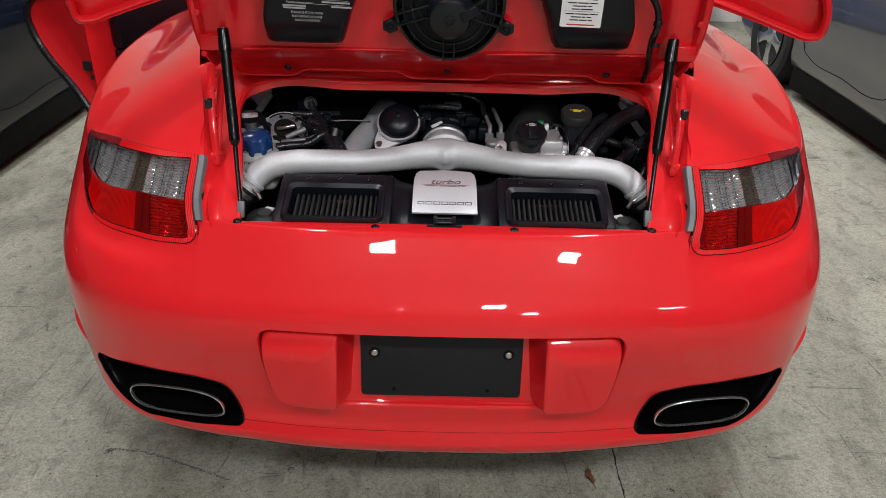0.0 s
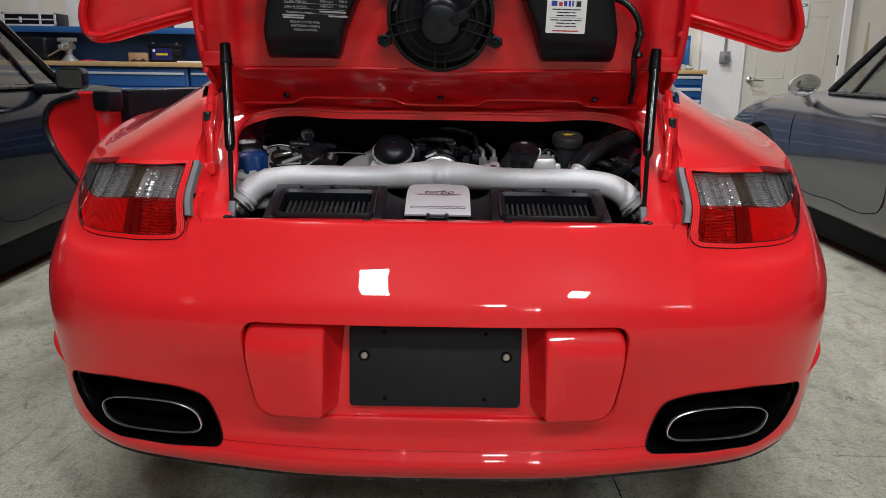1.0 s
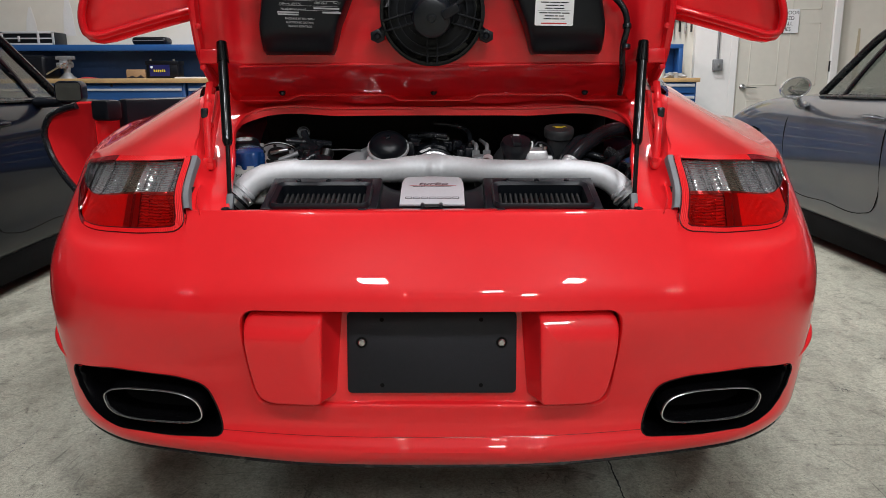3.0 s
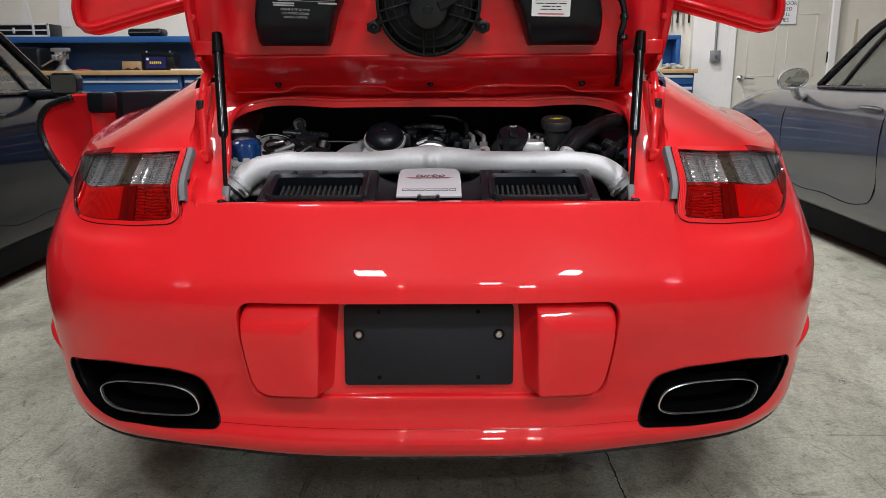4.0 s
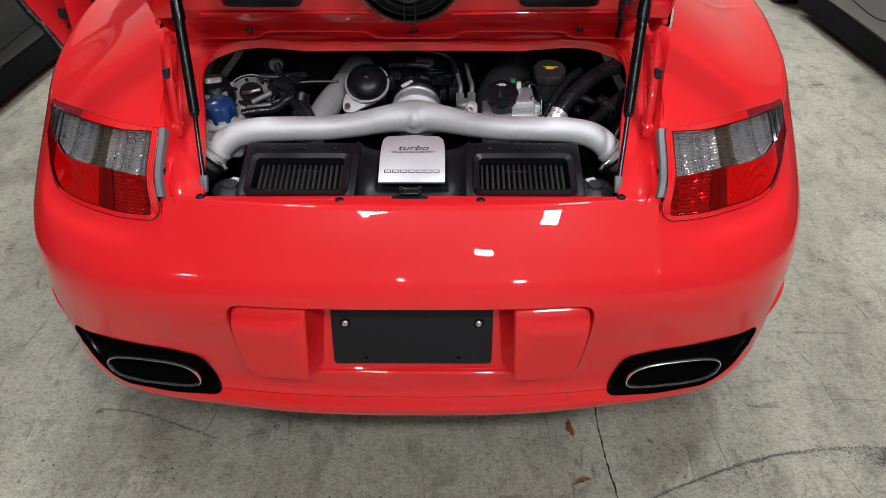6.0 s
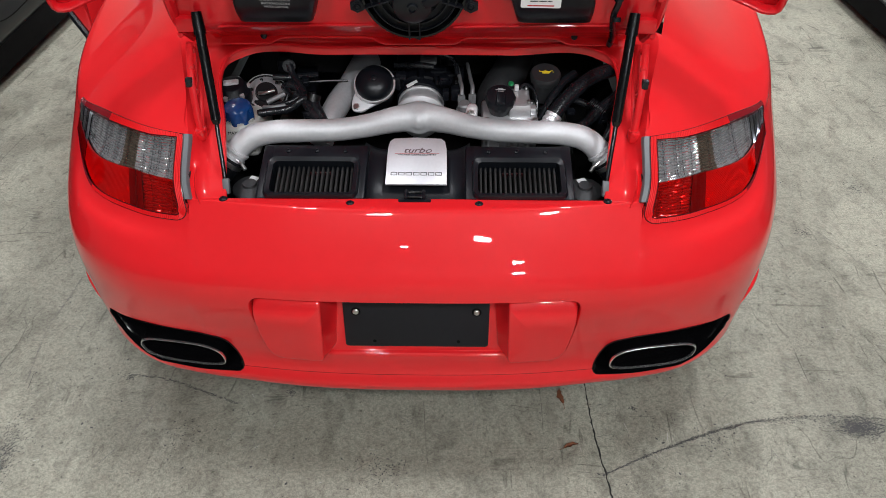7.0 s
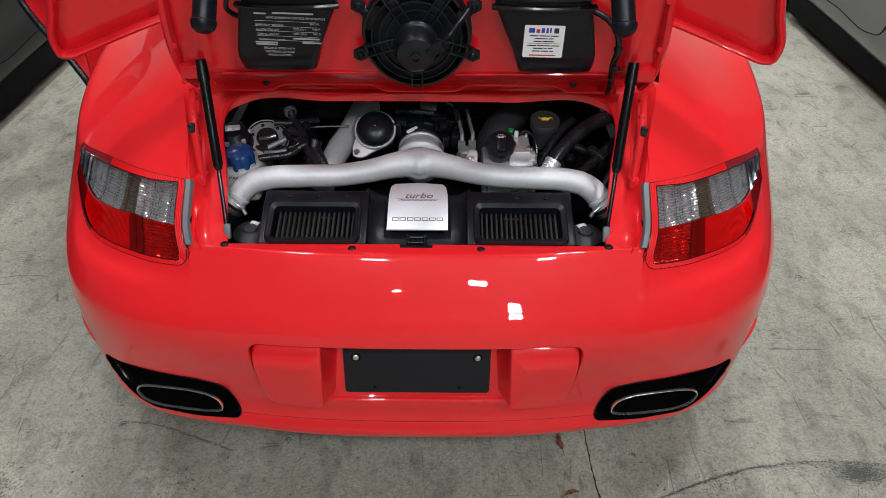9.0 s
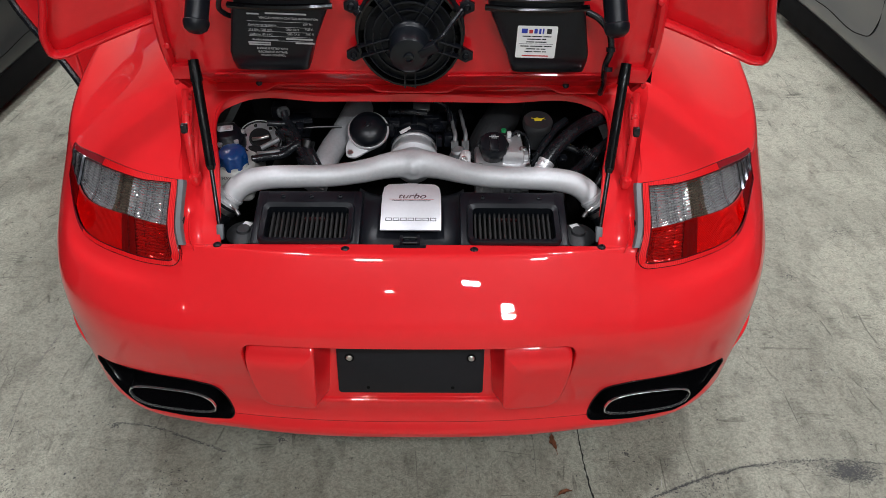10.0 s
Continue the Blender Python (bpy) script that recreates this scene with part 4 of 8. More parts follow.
def lid_grid(off):
    g = []
    xs = [-0.475, -0.470, -0.462, -0.45, -0.44, -0.425, -0.41, -0.395] + list(np.linspace(-0.37, 0.37, 31)) + [0.395, 0.41, 0.425, 0.44, 0.45, 0.462, 0.470, 0.475]
    for x in xs:
        row = []
        for k, (_, y, z) in enumerate(prof):
            a = abs(x)
            w = 1.0 - 0.05 * max(0.0, 1 - (z - 0.91) / 0.10)
            edge = min(1.0, max(0.0, (a - 0.395) / 0.03))
            edge = edge * edge * (3 - 2 * edge)
            up = min(1.0, max(0.0, (z - 0.95) / 0.05))
            dip = -0.028 * edge * up  # side frame stands out from the panel
            wave = 0.004 * math.cos(x * 22.0) * max(0.0, 1 - (z - 0.912) / 0.02)  # scalloped lower flange
            bow = 0.020 * (a / 0.47) ** 2
            row.append((x * w, y + off + dip + bow * 0.3, z + wave + (0.006 if a > 0.46 else 0.0)))
        g.append(row)
    return np.array(g)


bm = bmesh.new()
inside, outside = lid_grid(0.0), lid_grid(0.045)
sheet(bm, inside)
sheet(bm, outside, True)
for i in (0, -1):
    sheet(bm, np.stack([inside[i], outside[i]], 0), i == -1)
for j in (0, -1):
    sheet(bm, np.stack([inside[:, j], outside[:, j]], 1), j == -1)
bmesh.ops.remove_doubles(bm, verts=bm.verts, dist=1e-5)
bmesh.ops.recalc_face_normals(bm, faces=bm.faces)
lid = part("engine_lid", bm, RED_IN, car, "raised red engine lid, its underside in view", True, 45)

# pressed cross bead and lower flange of the lid
for z0, x0, x1 in ((0.991, -0.41, -0.075), (0.991, 0.075, 0.41)):
    bm = bmesh.new()
    tube(bm, [(x0, lid_y(z0) + 0.001, z0 - 0.004), ((x0 + x1) / 2, lid_y(z0) - 0.001, z0), (x1, lid_y(z0) + 0.001, z0)], 0.0026, 8, 16)
    part("bead", bm, RED_IN, lid)
bm = bmesh.new()
rows = []
for k in range(173):
    x = -0.43 + 0.86 * k / 172
    step = 0.5 + 0.5 * math.tanh((abs(abs(x) - 0.20) - 0.11) * 90)
    y, z = 0.236 - 0.006 * step, 0.928 - 0.012 * step
    rows.append([(x, y + dy, z + dz) for dy, dz in ((0.012, 0.0105), (0.0, 0.006), (-0.007, 0.003), (-0.0100, 0.001), (-0.0108, -0.0005), (-0.0100, -0.002), (-0.007, -0.001), (0.004, 0.001), (0.012, 0.001))])
sheet(bm, rows)
bmesh.ops.recalc_face_normals(bm, faces=bm.faces)
part("lower_flange", bm, RED, lid, "scalloped lower lip of the lid", True, 60)
for x in (-0.335, 0.0, 0.335):
    bm = turned(bmesh.new(), [(0.007, 0), (0.007, 0.004), (0.004, 0.006), (0, 0.006)], pose(x, 0.225, 0.932, 60, 0, 0), 12)
    part("flange_bolt", bm, BLACK, lid)

# spoiler ends, seen from below beyond the lid
for sgn in (1, -1):
    side_of = (lambda b: b) if sgn > 0 else mirrored

    def droop(b, y_off):
        for v in b.verts:
            x, z, d = v.co.x, v.co.y, v.co.z
            v.co = Vector((x, 0.178 - 0.36 * (x - 0.47) - 0.08 * max(0.0, z - 1.06) + y_off - d, z))
        return b

    bm = bmesh.new()
    pts = [(0.46, 1.102), (0.50, 1.090), (0.56, 1.072), (0.62, 1.053), (0.66, 1.039), (0.684, 1.034), (0.698, 1.037), (0.707, 1.048), (0.709, 1.072), (0.694, 1.14), (0.672, 1.25), (0.64, 1.38), (0.46, 1.42)]
    outline(bm, pts, 0.040, Matrix.Identity(4), 0.012, 3)
    end = part("spoiler_end", side_of(droop(bm, 0.042)), RED_IN, lid, "glossy red spoiler end")
    # rounded rim round the hollow underside
    bm = bmesh.new()
    tube(bm, [(x, 0.178 - 0.36 * (x - 0.47) - 0.08 * max(0.0, z - 1.06) - 0.018, z) for x, z in ((0.47, 1.110), (0.52, 1.096), (0.58, 1.077), (0.64, 1.057), (0.674, 1.047), (0.690, 1.050), (0.696, 1.072), (0.681, 1.14), (0.660, 1.25), (0.63, 1.36))], 0.0185, 18, 60, 0.42)
    part("spoiler_rim", side_of(bm), RED_IN, end, "glossy rounded rim")
    # side flange of the lid with bolts and the strut's bracket
    bm = bmesh.new()
    tube(bm, [(0.468, 0.175, 0.955), (0.474, 0.125, 1.0), (0.477, 0.10, 1.06), (0.477, 0.095, 1.2), (0.475, 0.10, 1.4)], 0.009, 8, 30, 1.6)
    part("side_flange", side_of(bm), RED_IN, lid)
    for z in (0.985, 1.065, 1.16):
        bm = turned(bmesh.new(), [(0.006, 0), (0.006, 0.004), (0.003, 0.006), (0, 0.006)], pose(0.470, lid_y(z) - 0.040, z, 90, 0, 0), 10)
        part("frame_bolt", side_of(bm), RED_IN, lid)
    bm = bmesh.new()
    box(bm, 0.436, 0.474, 0.096, 0.124, 0.992, 1.022, 0.005)
    box(bm, 0.424, 0.445, 0.104, 0.124, 1.004, 1.020, 0.004)
    part("strut_bracket", side_of(bm), RED_IN, lid)
    # black rubber-tipped stop of the spoiler drive
    bm = bmesh.new()
    tube(bm, [(0.345, 0.105, 1.36), (0.352, 0.020, 1.262), (0.364, -0.036, 1.158)], 0.0205, 18, 18, 1.0, False)
    m = look((0.364, -0.036, 1.158), (0.370, -0.064, 1.106)) @ pose(0, 0, 0, 180, 0, 0)
    turned(bm, [(0.0205, -0.002), (0.0225, 0.0), (0.0225, 0.006), (0.0195, 0.015), (0.011, 0.0215), (0, 0.023)], m, 24)
    part("spoiler_stop", side_of(bm), BLACK, lid, "black cylinder with a round rubber tip")

# air ducts
for sgn in (1, -1):
    side_of = (lambda b: b) if sgn > 0 else mirrored
    bm = bmesh.new()
    lower = [(0.205, 0.128, 1.010), (0.335, 0.128, 1.010)]
    sec = [((0.215, 0.332), 0.128, 1.013), ((0.205, 0.342), 0.110, 1.010), ((0.200, 0.344), 0.090, 1.018), ((0.192, 0.343), 0.064, 1.045), ((0.186, 0.342), 0.054, 1.066), ((0.150, 0.326), 0.046, 1.150), ((0.147, 0.324), 0.044, 1.156)]
    g = []
    for (xa, xb), y, z in sec:
        r = 0.012
        g.append([(xa, 0.14, z), (xa, y + r, z), (xa + r * 0.3, y + r * 0.3, z), (xa + r, y, z)] + [(xa + r + (xb - xa - 2 * r) * k / 8, y - 0.002 * math.sin(math.pi * k / 8), z) for k in range(1, 8)] + [(xb - r, y, z), (xb - r * 0.3, y + r * 0.3, z), (xb, y + r, z), (xb, 0.14, z)])
    g.append([(x, y + 0.012, z + 0.001) for x, y, z in g[-1]])
    g.append([(x, y + 0.016, z + 0.10) for x, y, z in g[-1]])
    sheet(bm, g)
    bmesh.ops.recalc_face_normals(bm, faces=bm.faces)
    duct = part("air_duct", side_of(bm), BLACK, lid, "black plastic air duct under the lid", True, 50)
    bm = bmesh.new()
    tube(bm, [(0.140, 0.050, 1.158), (0.18, 0.043, 1.1575), (0.24, 0.040, 1.157), (0.29, 0.043, 1.1575), (0.330, 0.052, 1.158)], 0.006, 8, 20)
    tube(bm, [(0.138, 0.052, 1.176), (0.18, 0.045, 1.1755), (0.24, 0.042, 1.175), (0.29, 0.045, 1.1755), (0.330, 0.054, 1.176)], 0.006, 8, 20)
    part("duct_lip", side_of(bm), GLOSS_BLACK, duct)

# writing on the ducts: face plane of the duct
def duct_face(x, z, lean=0.0):
    y = float(np.interp(z, (1.045, 1.066, 1.150), (0.064, 0.054, 0.046))) - 0.0026
    return pose(x, y, z, 90 + 5.5, 0, 0) @ pose(0, 0, 0, 0, 0, lean)


duct_print = [(-0.275, 1.137, "VEHICLE EMISSION CONTROL INFORMATION", 0.0052, "LEFT"), (-0.296, 1.124, "Conforms to regulations:", 0.0050, "LEFT"), (-0.196, 1.124, "2007 MY", 0.0050, "LEFT"), (-0.296, 1.114, "U.S. EPA: T2B5 LDV", 0.0050, "LEFT"), (-0.228, 1.114, "OBD: CA II", 0.0050, "LEFT"), (-0.192, 1.114, "Fuel: FI", 0.0050, "LEFT"), (-0.296, 1.105, "California: LEV II PC", 0.0050, "LEFT"), (-0.228, 1.105, "OBD: CA II", 0.0050, "LEFT"), (-0.192, 1.105, "Fuel: FI", 0.0050, "LEFT"), (-0.294, 1.095, "No adjustments needed.", 0.0050, "LEFT"), (-0.258, 1.076, "ENGINE IS FITTED WITH", 0.0052, "CENTER"), (-0.258, 1.069, "ELECTRONIC OCTANE", 0.0052, "CENTER"), (-0.258, 1.062, "KNOCK CONTROL", 0.0052, "CENTER")]
for x, z, words, size, al in duct_print:
    lettering("print", words, size * 1.1, duct_face(x, z, -2), INK_DIM, lid, al, 0.0, 0.92)


def bars(name, mat, parent, plane, spots):
    """Flat printed bars standing for writing that cannot be read: x, z, width, height."""
    for x, z, w, h in spots:
        bm = bmesh.new()
        outline(bm, [(-w / 2, -h / 2), (w / 2, -h / 2), (w / 2, h / 2), (-w / 2, h / 2)], 0.0004, plane(x, z))
        part(name, bm, mat, parent, "", False)


bars("print", INK_DIM, lid, lambda x, z: duct_face(x, z, -2), [(-0.285, 1.1445, 0.022, 0.0028), (-0.225, 1.1445, 0.075, 0.003), (-0.205, 1.095, 0.05, 0.003), (-0.28, 1.0885, 0.042, 0.0028), (-0.28, 1.0845, 0.040, 0.0028), (-0.195, 1.087, 0.036, 0.003), (-0.24, 1.1290, 0.115, 0.0006), (-0.24, 1.1190, 0.115, 0.0006), (-0.24, 1.1095, 0.115, 0.0006), (-0.24, 1.1000, 0.115, 0.0006), (-0.235, 1.0915, 0.11, 0.0006)])

# white oil sticker
bm = bmesh.new()
outline(bm, rounded(-0.0375, 0.0375, -0.032, 0.032, 0.003), 0.0005, duct_face(0.2385, 1.094, -1.0))
sticker = part("oil_sticker", bm, WHITE, lid, "white oil sticker with blue, red and black print")


def on_sticker(x, z):
    return duct_face(0.2385, 1.094, -1.0) @ pose(x, z, 0.0006)


bars("print", INK_BLUE, sticker, on_sticker, [(-0.024, 0.022, 0.011, 0.009), (-0.003, 0.022, 0.006, 0.009), (0.005, 0.022, 0.004, 0.010), (0.011, 0.0225, 0.003, 0.010)])
bars("print", INK_RED, sticker, on_sticker, [(-0.012, 0.021, 0.007, 0.007), (0.0, -0.0275, 0.050, 0.0022)])
bars("print", INK, sticker, on_sticker, [(0.022, 0.022, 0.009, 0.010), (0.0, -0.0035, 0.064, 0.0005)])
for lz, words in ((0.0115, (0.016, 0.019, 0.015)), (0.006, (0.025, 0.008)), (0.0005, (0.015, 0.021)), (-0.008, (0.016, 0.024, 0.015)), (-0.0135, (0.018, 0.006, 0.009)), (-0.019, (0.015, 0.014, 0.008))):
    wx = -(sum(words) + 0.002 * (len(words) - 1)) / 2
    for w in words:
        bars("print", INK, sticker, on_sticker, [(wx + w / 2, lz, w, 0.0019)])
        wx += w + 0.002

# fan
FAN = pose(0, 0.094, 1.092, 90 + 3, 0, 0)  # z of the fan looks to the rear


def fan_ring(r0, r1, h0, h1, n=56):
    return turned(bmesh.new(), [(r0, h0), (r1, h0), (r1, h1), (r0, h1), (r0, h0)], FAN, n)


fan = part("fan_shroud", fan_ring(0.0975, 0.1015, -0.012, 0.020), GLOSS_BLACK, lid, "black electric fan fixed under the lid")
bm = fan_ring(0.100, 0.106, -0.012, -0.006)
part("fan_flange", bm, BLACK, fan)
part("guard_ring", fan_ring(0.0685, 0.0715, 0.020, 0.026), BLACK, fan)
part("guard_ring", fan_ring(0.0545, 0.0565, 0.022, 0.027, 40), BLACK, fan)
part("guard_ring", fan_ring(0.0845, 0.0865, 0.016, 0.024), BLACK, fan)
MOTOR = FAN @ pose(0, -0.004, 0, 9, 0, 0)
bm = turned(bmesh.new(), [(0.043, 0.006), (0.043, 0.022), (0.040, 0.026), (0.0378, 0.028), (0.0375, 0.064), (0.035, 0.071), (0.028, 0.074), (0.010, 0.0745), (0.0095, 0.080), (0.006, 0.081), (0.0055, 0.077), (0, 0.077)], MOTOR, 40)
part("fan_motor", bm, DOME_BLACK, fan, "round black fan motor")
for a in (0, 74, 146, 214, 286):
    bm = bmesh.new()
    for da in (-0.010, 0.010):
        box(bm, 0.035, 0.101, da - 0.0016, da + 0.0016, 0.010, 0.028, 0.0006, 1, FAN @ pose(0, 0, 0, 0, 0, a - 90))
    if a in (146, 214):
        box(bm, 0.035, 0.101, -0.010, 0.010, 0.012, 0.017, 0.0, 1, FAN @ pose(0, 0, 0, 0, 0, a - 90))
    part("fan_arm", bm, BLACK, fan)
for k in range(5):
    bm = bmesh.new()
    g = [[FAN @ Vector(((0.03 + 0.067 * i / 4) * math.cos(b + 0.5 * (j / 3 - 0.5) + 0.3 * i / 4), (0.03 + 0.067 * i / 4) * math.sin(b + 0.5 * (j / 3 - 0.5) + 0.3 * i / 4), -0.004 + 0.012 * j / 3)) for j in range(4)] for i in range(5) for b in [2 * math.pi * k / 5]]
    sheet(bm, g)
    part("fan_blade", bm, GLOSS_BLACK, fan)
for ex, ez in ((-0.111, 1.046), (0.109, 1.046), (-0.111, 1.142), (0.109, 1.142)):
    bm = bmesh.new()
    m = pose(ex, 0.108, ez, 90, 0, 0)
    outline(bm, [(0.016 * math.cos(math.radians(30 + 60 * k)), 0.014 * math.sin(math.radians(30 + 60 * k))) for k in range(6)], 0.010, m, 0.002)
    cyl(bm, (ex, 0.112, ez), (ex * 0.86, 0.104, ez + 0.30 * (1.092 - ez)), 0.010, n=8)
    ear = part("fan_ear", bm, BLACK, fan)
    bm = turned(bmesh.new(), [(0.0075, 0.009), (0.0075, 0.014), (0.005, 0.016), (0.0035, 0.0135), (0, 0.0135)], m, 14)
    part("ear_bolt", bm, BLACK, fan)
bm = bmesh.new()
box(bm, -0.009, 0.009, -0.018, 0.018, 0.0, 0.016, 0.003, 2, MOTOR @ pose(0.036, 0.014, 0.062, 0, 0, -60))
tube(bm, [FAN @ Vector(p) for p in ((0.046, 0.010, 0.066), (0.062, 0.024, 0.066), (0.078, 0.040, 0.05), (0.098, 0.055, 0.02))], 0.004, 8, 16)
part("fan_plug", bm, BLACK, fan)

# cable loom down the lid
bm = bmesh.new()
tube(bm, [(0.335, 0.105, 1.135), (0.362, 0.10, 1.122), (0.385, 0.095, 1.095), (0.392, 0.095, 1.06), (0.388, 0.105, 1.03), (0.392, 0.125, 1.00), (0.40, 0.15, 0.97), (0.405, 0.19, 0.93)], 0.0065, 10, 50)
for z in (1.06, 1.02):
    cyl(bm, (0.391, 0.092, z), (0.391, 0.094, z + 0.008), 0.009, n=10)
part("wiring_loom", bm, RUBBER, lid, "black taped wiring loom")
bm = bmesh.new()
tube(bm, [(-0.345, 0.06, 1.17), (-0.352, 0.07, 1.145), (-0.335, 0.09, 1.125), (-0.315, 0.10, 1.15)], 0.005, 8, 20)
part("wiring_loom", bm, RUBBER, lid, "black wire")

# gas struts and hinge brackets
for sgn in (1, -1):
    side_of = (lambda b: b) if sgn > 0 else mirrored
    bm = cyl(bmesh.new(), (0.386, -0.057, 0.735), (0.4065, 0.024, 0.850), 0.0045, n=12)
    rod = part("gas_strut", side_of(bm), GLOSS_BLACK, car, "black gas strut holding the lid up")
    bm = cyl(bmesh.new(), (0.405, 0.018, 0.842), (0.424, 0.088, 1.008), 0.0100, n=20)
    cyl(bm, (0.404, 0.0145, 0.8336), (0.405, 0.018, 0.842), 0.0070, 0.0100, 20)
    part("strut_body", side_of(bm), GLOSS_BLACK, rod)
    bm = bmesh.new()
    cyl(bm, (0.4225, 0.083, 0.995), (0.4275, 0.099, 1.034), 0.0125, 0.0105, 14)
    part("strut_socket", side_of(bm), GLOSS_BLACK, rod)
    bm = bmesh.new()
    box(bm, -0.007, 0.007, -0.006, 0.006, -0.015, 0.017, 0.003, 2, pose(0.385, -0.060, 0.731, -25, 0, 0))
    part("strut_foot", side_of(bm), GREY_TRIM, rod)
    bm = bmesh.new()
    # V-shaped hinge bracket with bolts
    tube(bm, [(0.452, 0.045, 0.802), (0.456, 0.058, 0.845), (0.463, 0.088, 0.905), (0.468, 0.135, 0.955)], 0.0075, 8, 16, 0.5)
    tube(bm, [(0.452, 0.045, 0.802), (0.450, 0.075, 0.850), (0.455, 0.130, 0.900), (0.462, 0.175, 0.935)], 0.0075, 8, 16, 0.5)
    box(bm, 0.440, 0.466, 0.030, 0.060, 0.782, 0.806, 0.006)
    hinge = part("lid_hinge", side_of(bm), RED, car, "red pressed-steel lid hinge")
    for p in ((0.462, 0.10, 0.918), (0.458, 0.085, 0.868), (0.448, 0.036, 0.802), (0.464, 0.135, 0.940)):
        bm = turned(bmesh.new(), [(0.0075, 0), (0.0075, 0.004), (0.004, 0.007), (0, 0.007)], pose(*p, 90, 0, -20), 10)
        part("hinge_bolt", side_of(bm), RED, hinge)
    bm = box(bmesh.new(), 0.458, 0.472, 0.072, 0.086, 0.884, 0.904, 0.003)
    part("rubber_stop", side_of(bm), RUBBER, hinge)

# ---- parked cars ----


def wheel(parent, x, y, r, w, face):
    """A wheel with tyre, five-spoke rim and hub; face: the side (-1 or 1 in x) that its outside looks to."""
    m = pose(x, y, r, 0, 90 * face, 0)
    bm = bmesh.new()
    turned(bm, [(r * 0.66, -w / 2), (r * 0.93, -w / 2), (r, -w * 0.40), (r, w * 0.40), (r * 0.93, w / 2), (r * 0.68, w / 2 - 0.01), (r * 0.66, w / 2 - 0.02)], m, 40)
    ty = part("wheel", bm, TYRE, parent, "black tyre on a silver alloy rim")
    bm = bmesh.new()
    turned(bm, [(r * 0.66, w / 2 - 0.03), (r * 0.67, w / 2 - 0.004), (r * 0.63, w / 2 - 0.004), (r * 0.60, w / 2 - 0.05), (r * 0.2, w / 2 - 0.07), (0.0, w / 2 - 0.07)], m, 40)
    part("rim_barrel", bm, DARK_STEEL, ty)
    for k in range(5):
        bm = bmesh.new()
        outline(bm, [(-0.035, 0.03), (0.035, 0.03), (0.028, r * 0.4), (0.045, r * 0.64), (-0.045, r * 0.64), (-0.028, r * 0.4)], 0.02, m @ pose(0, 0, w / 2 - 0.03, 0, 0, 72 * k + 18), 0.006)
        part("spoke", bm, STEEL, ty, "silver wheel spoke")
    bm = bmesh.new()
    turned(bm, [(0.055, w / 2 - 0.03), (0.055, w / 2 - 0.008), (0.035, w / 2), (0.0, w / 2)], m, 24)
    part("hub_cap", bm, STEEL, ty)
    return ty


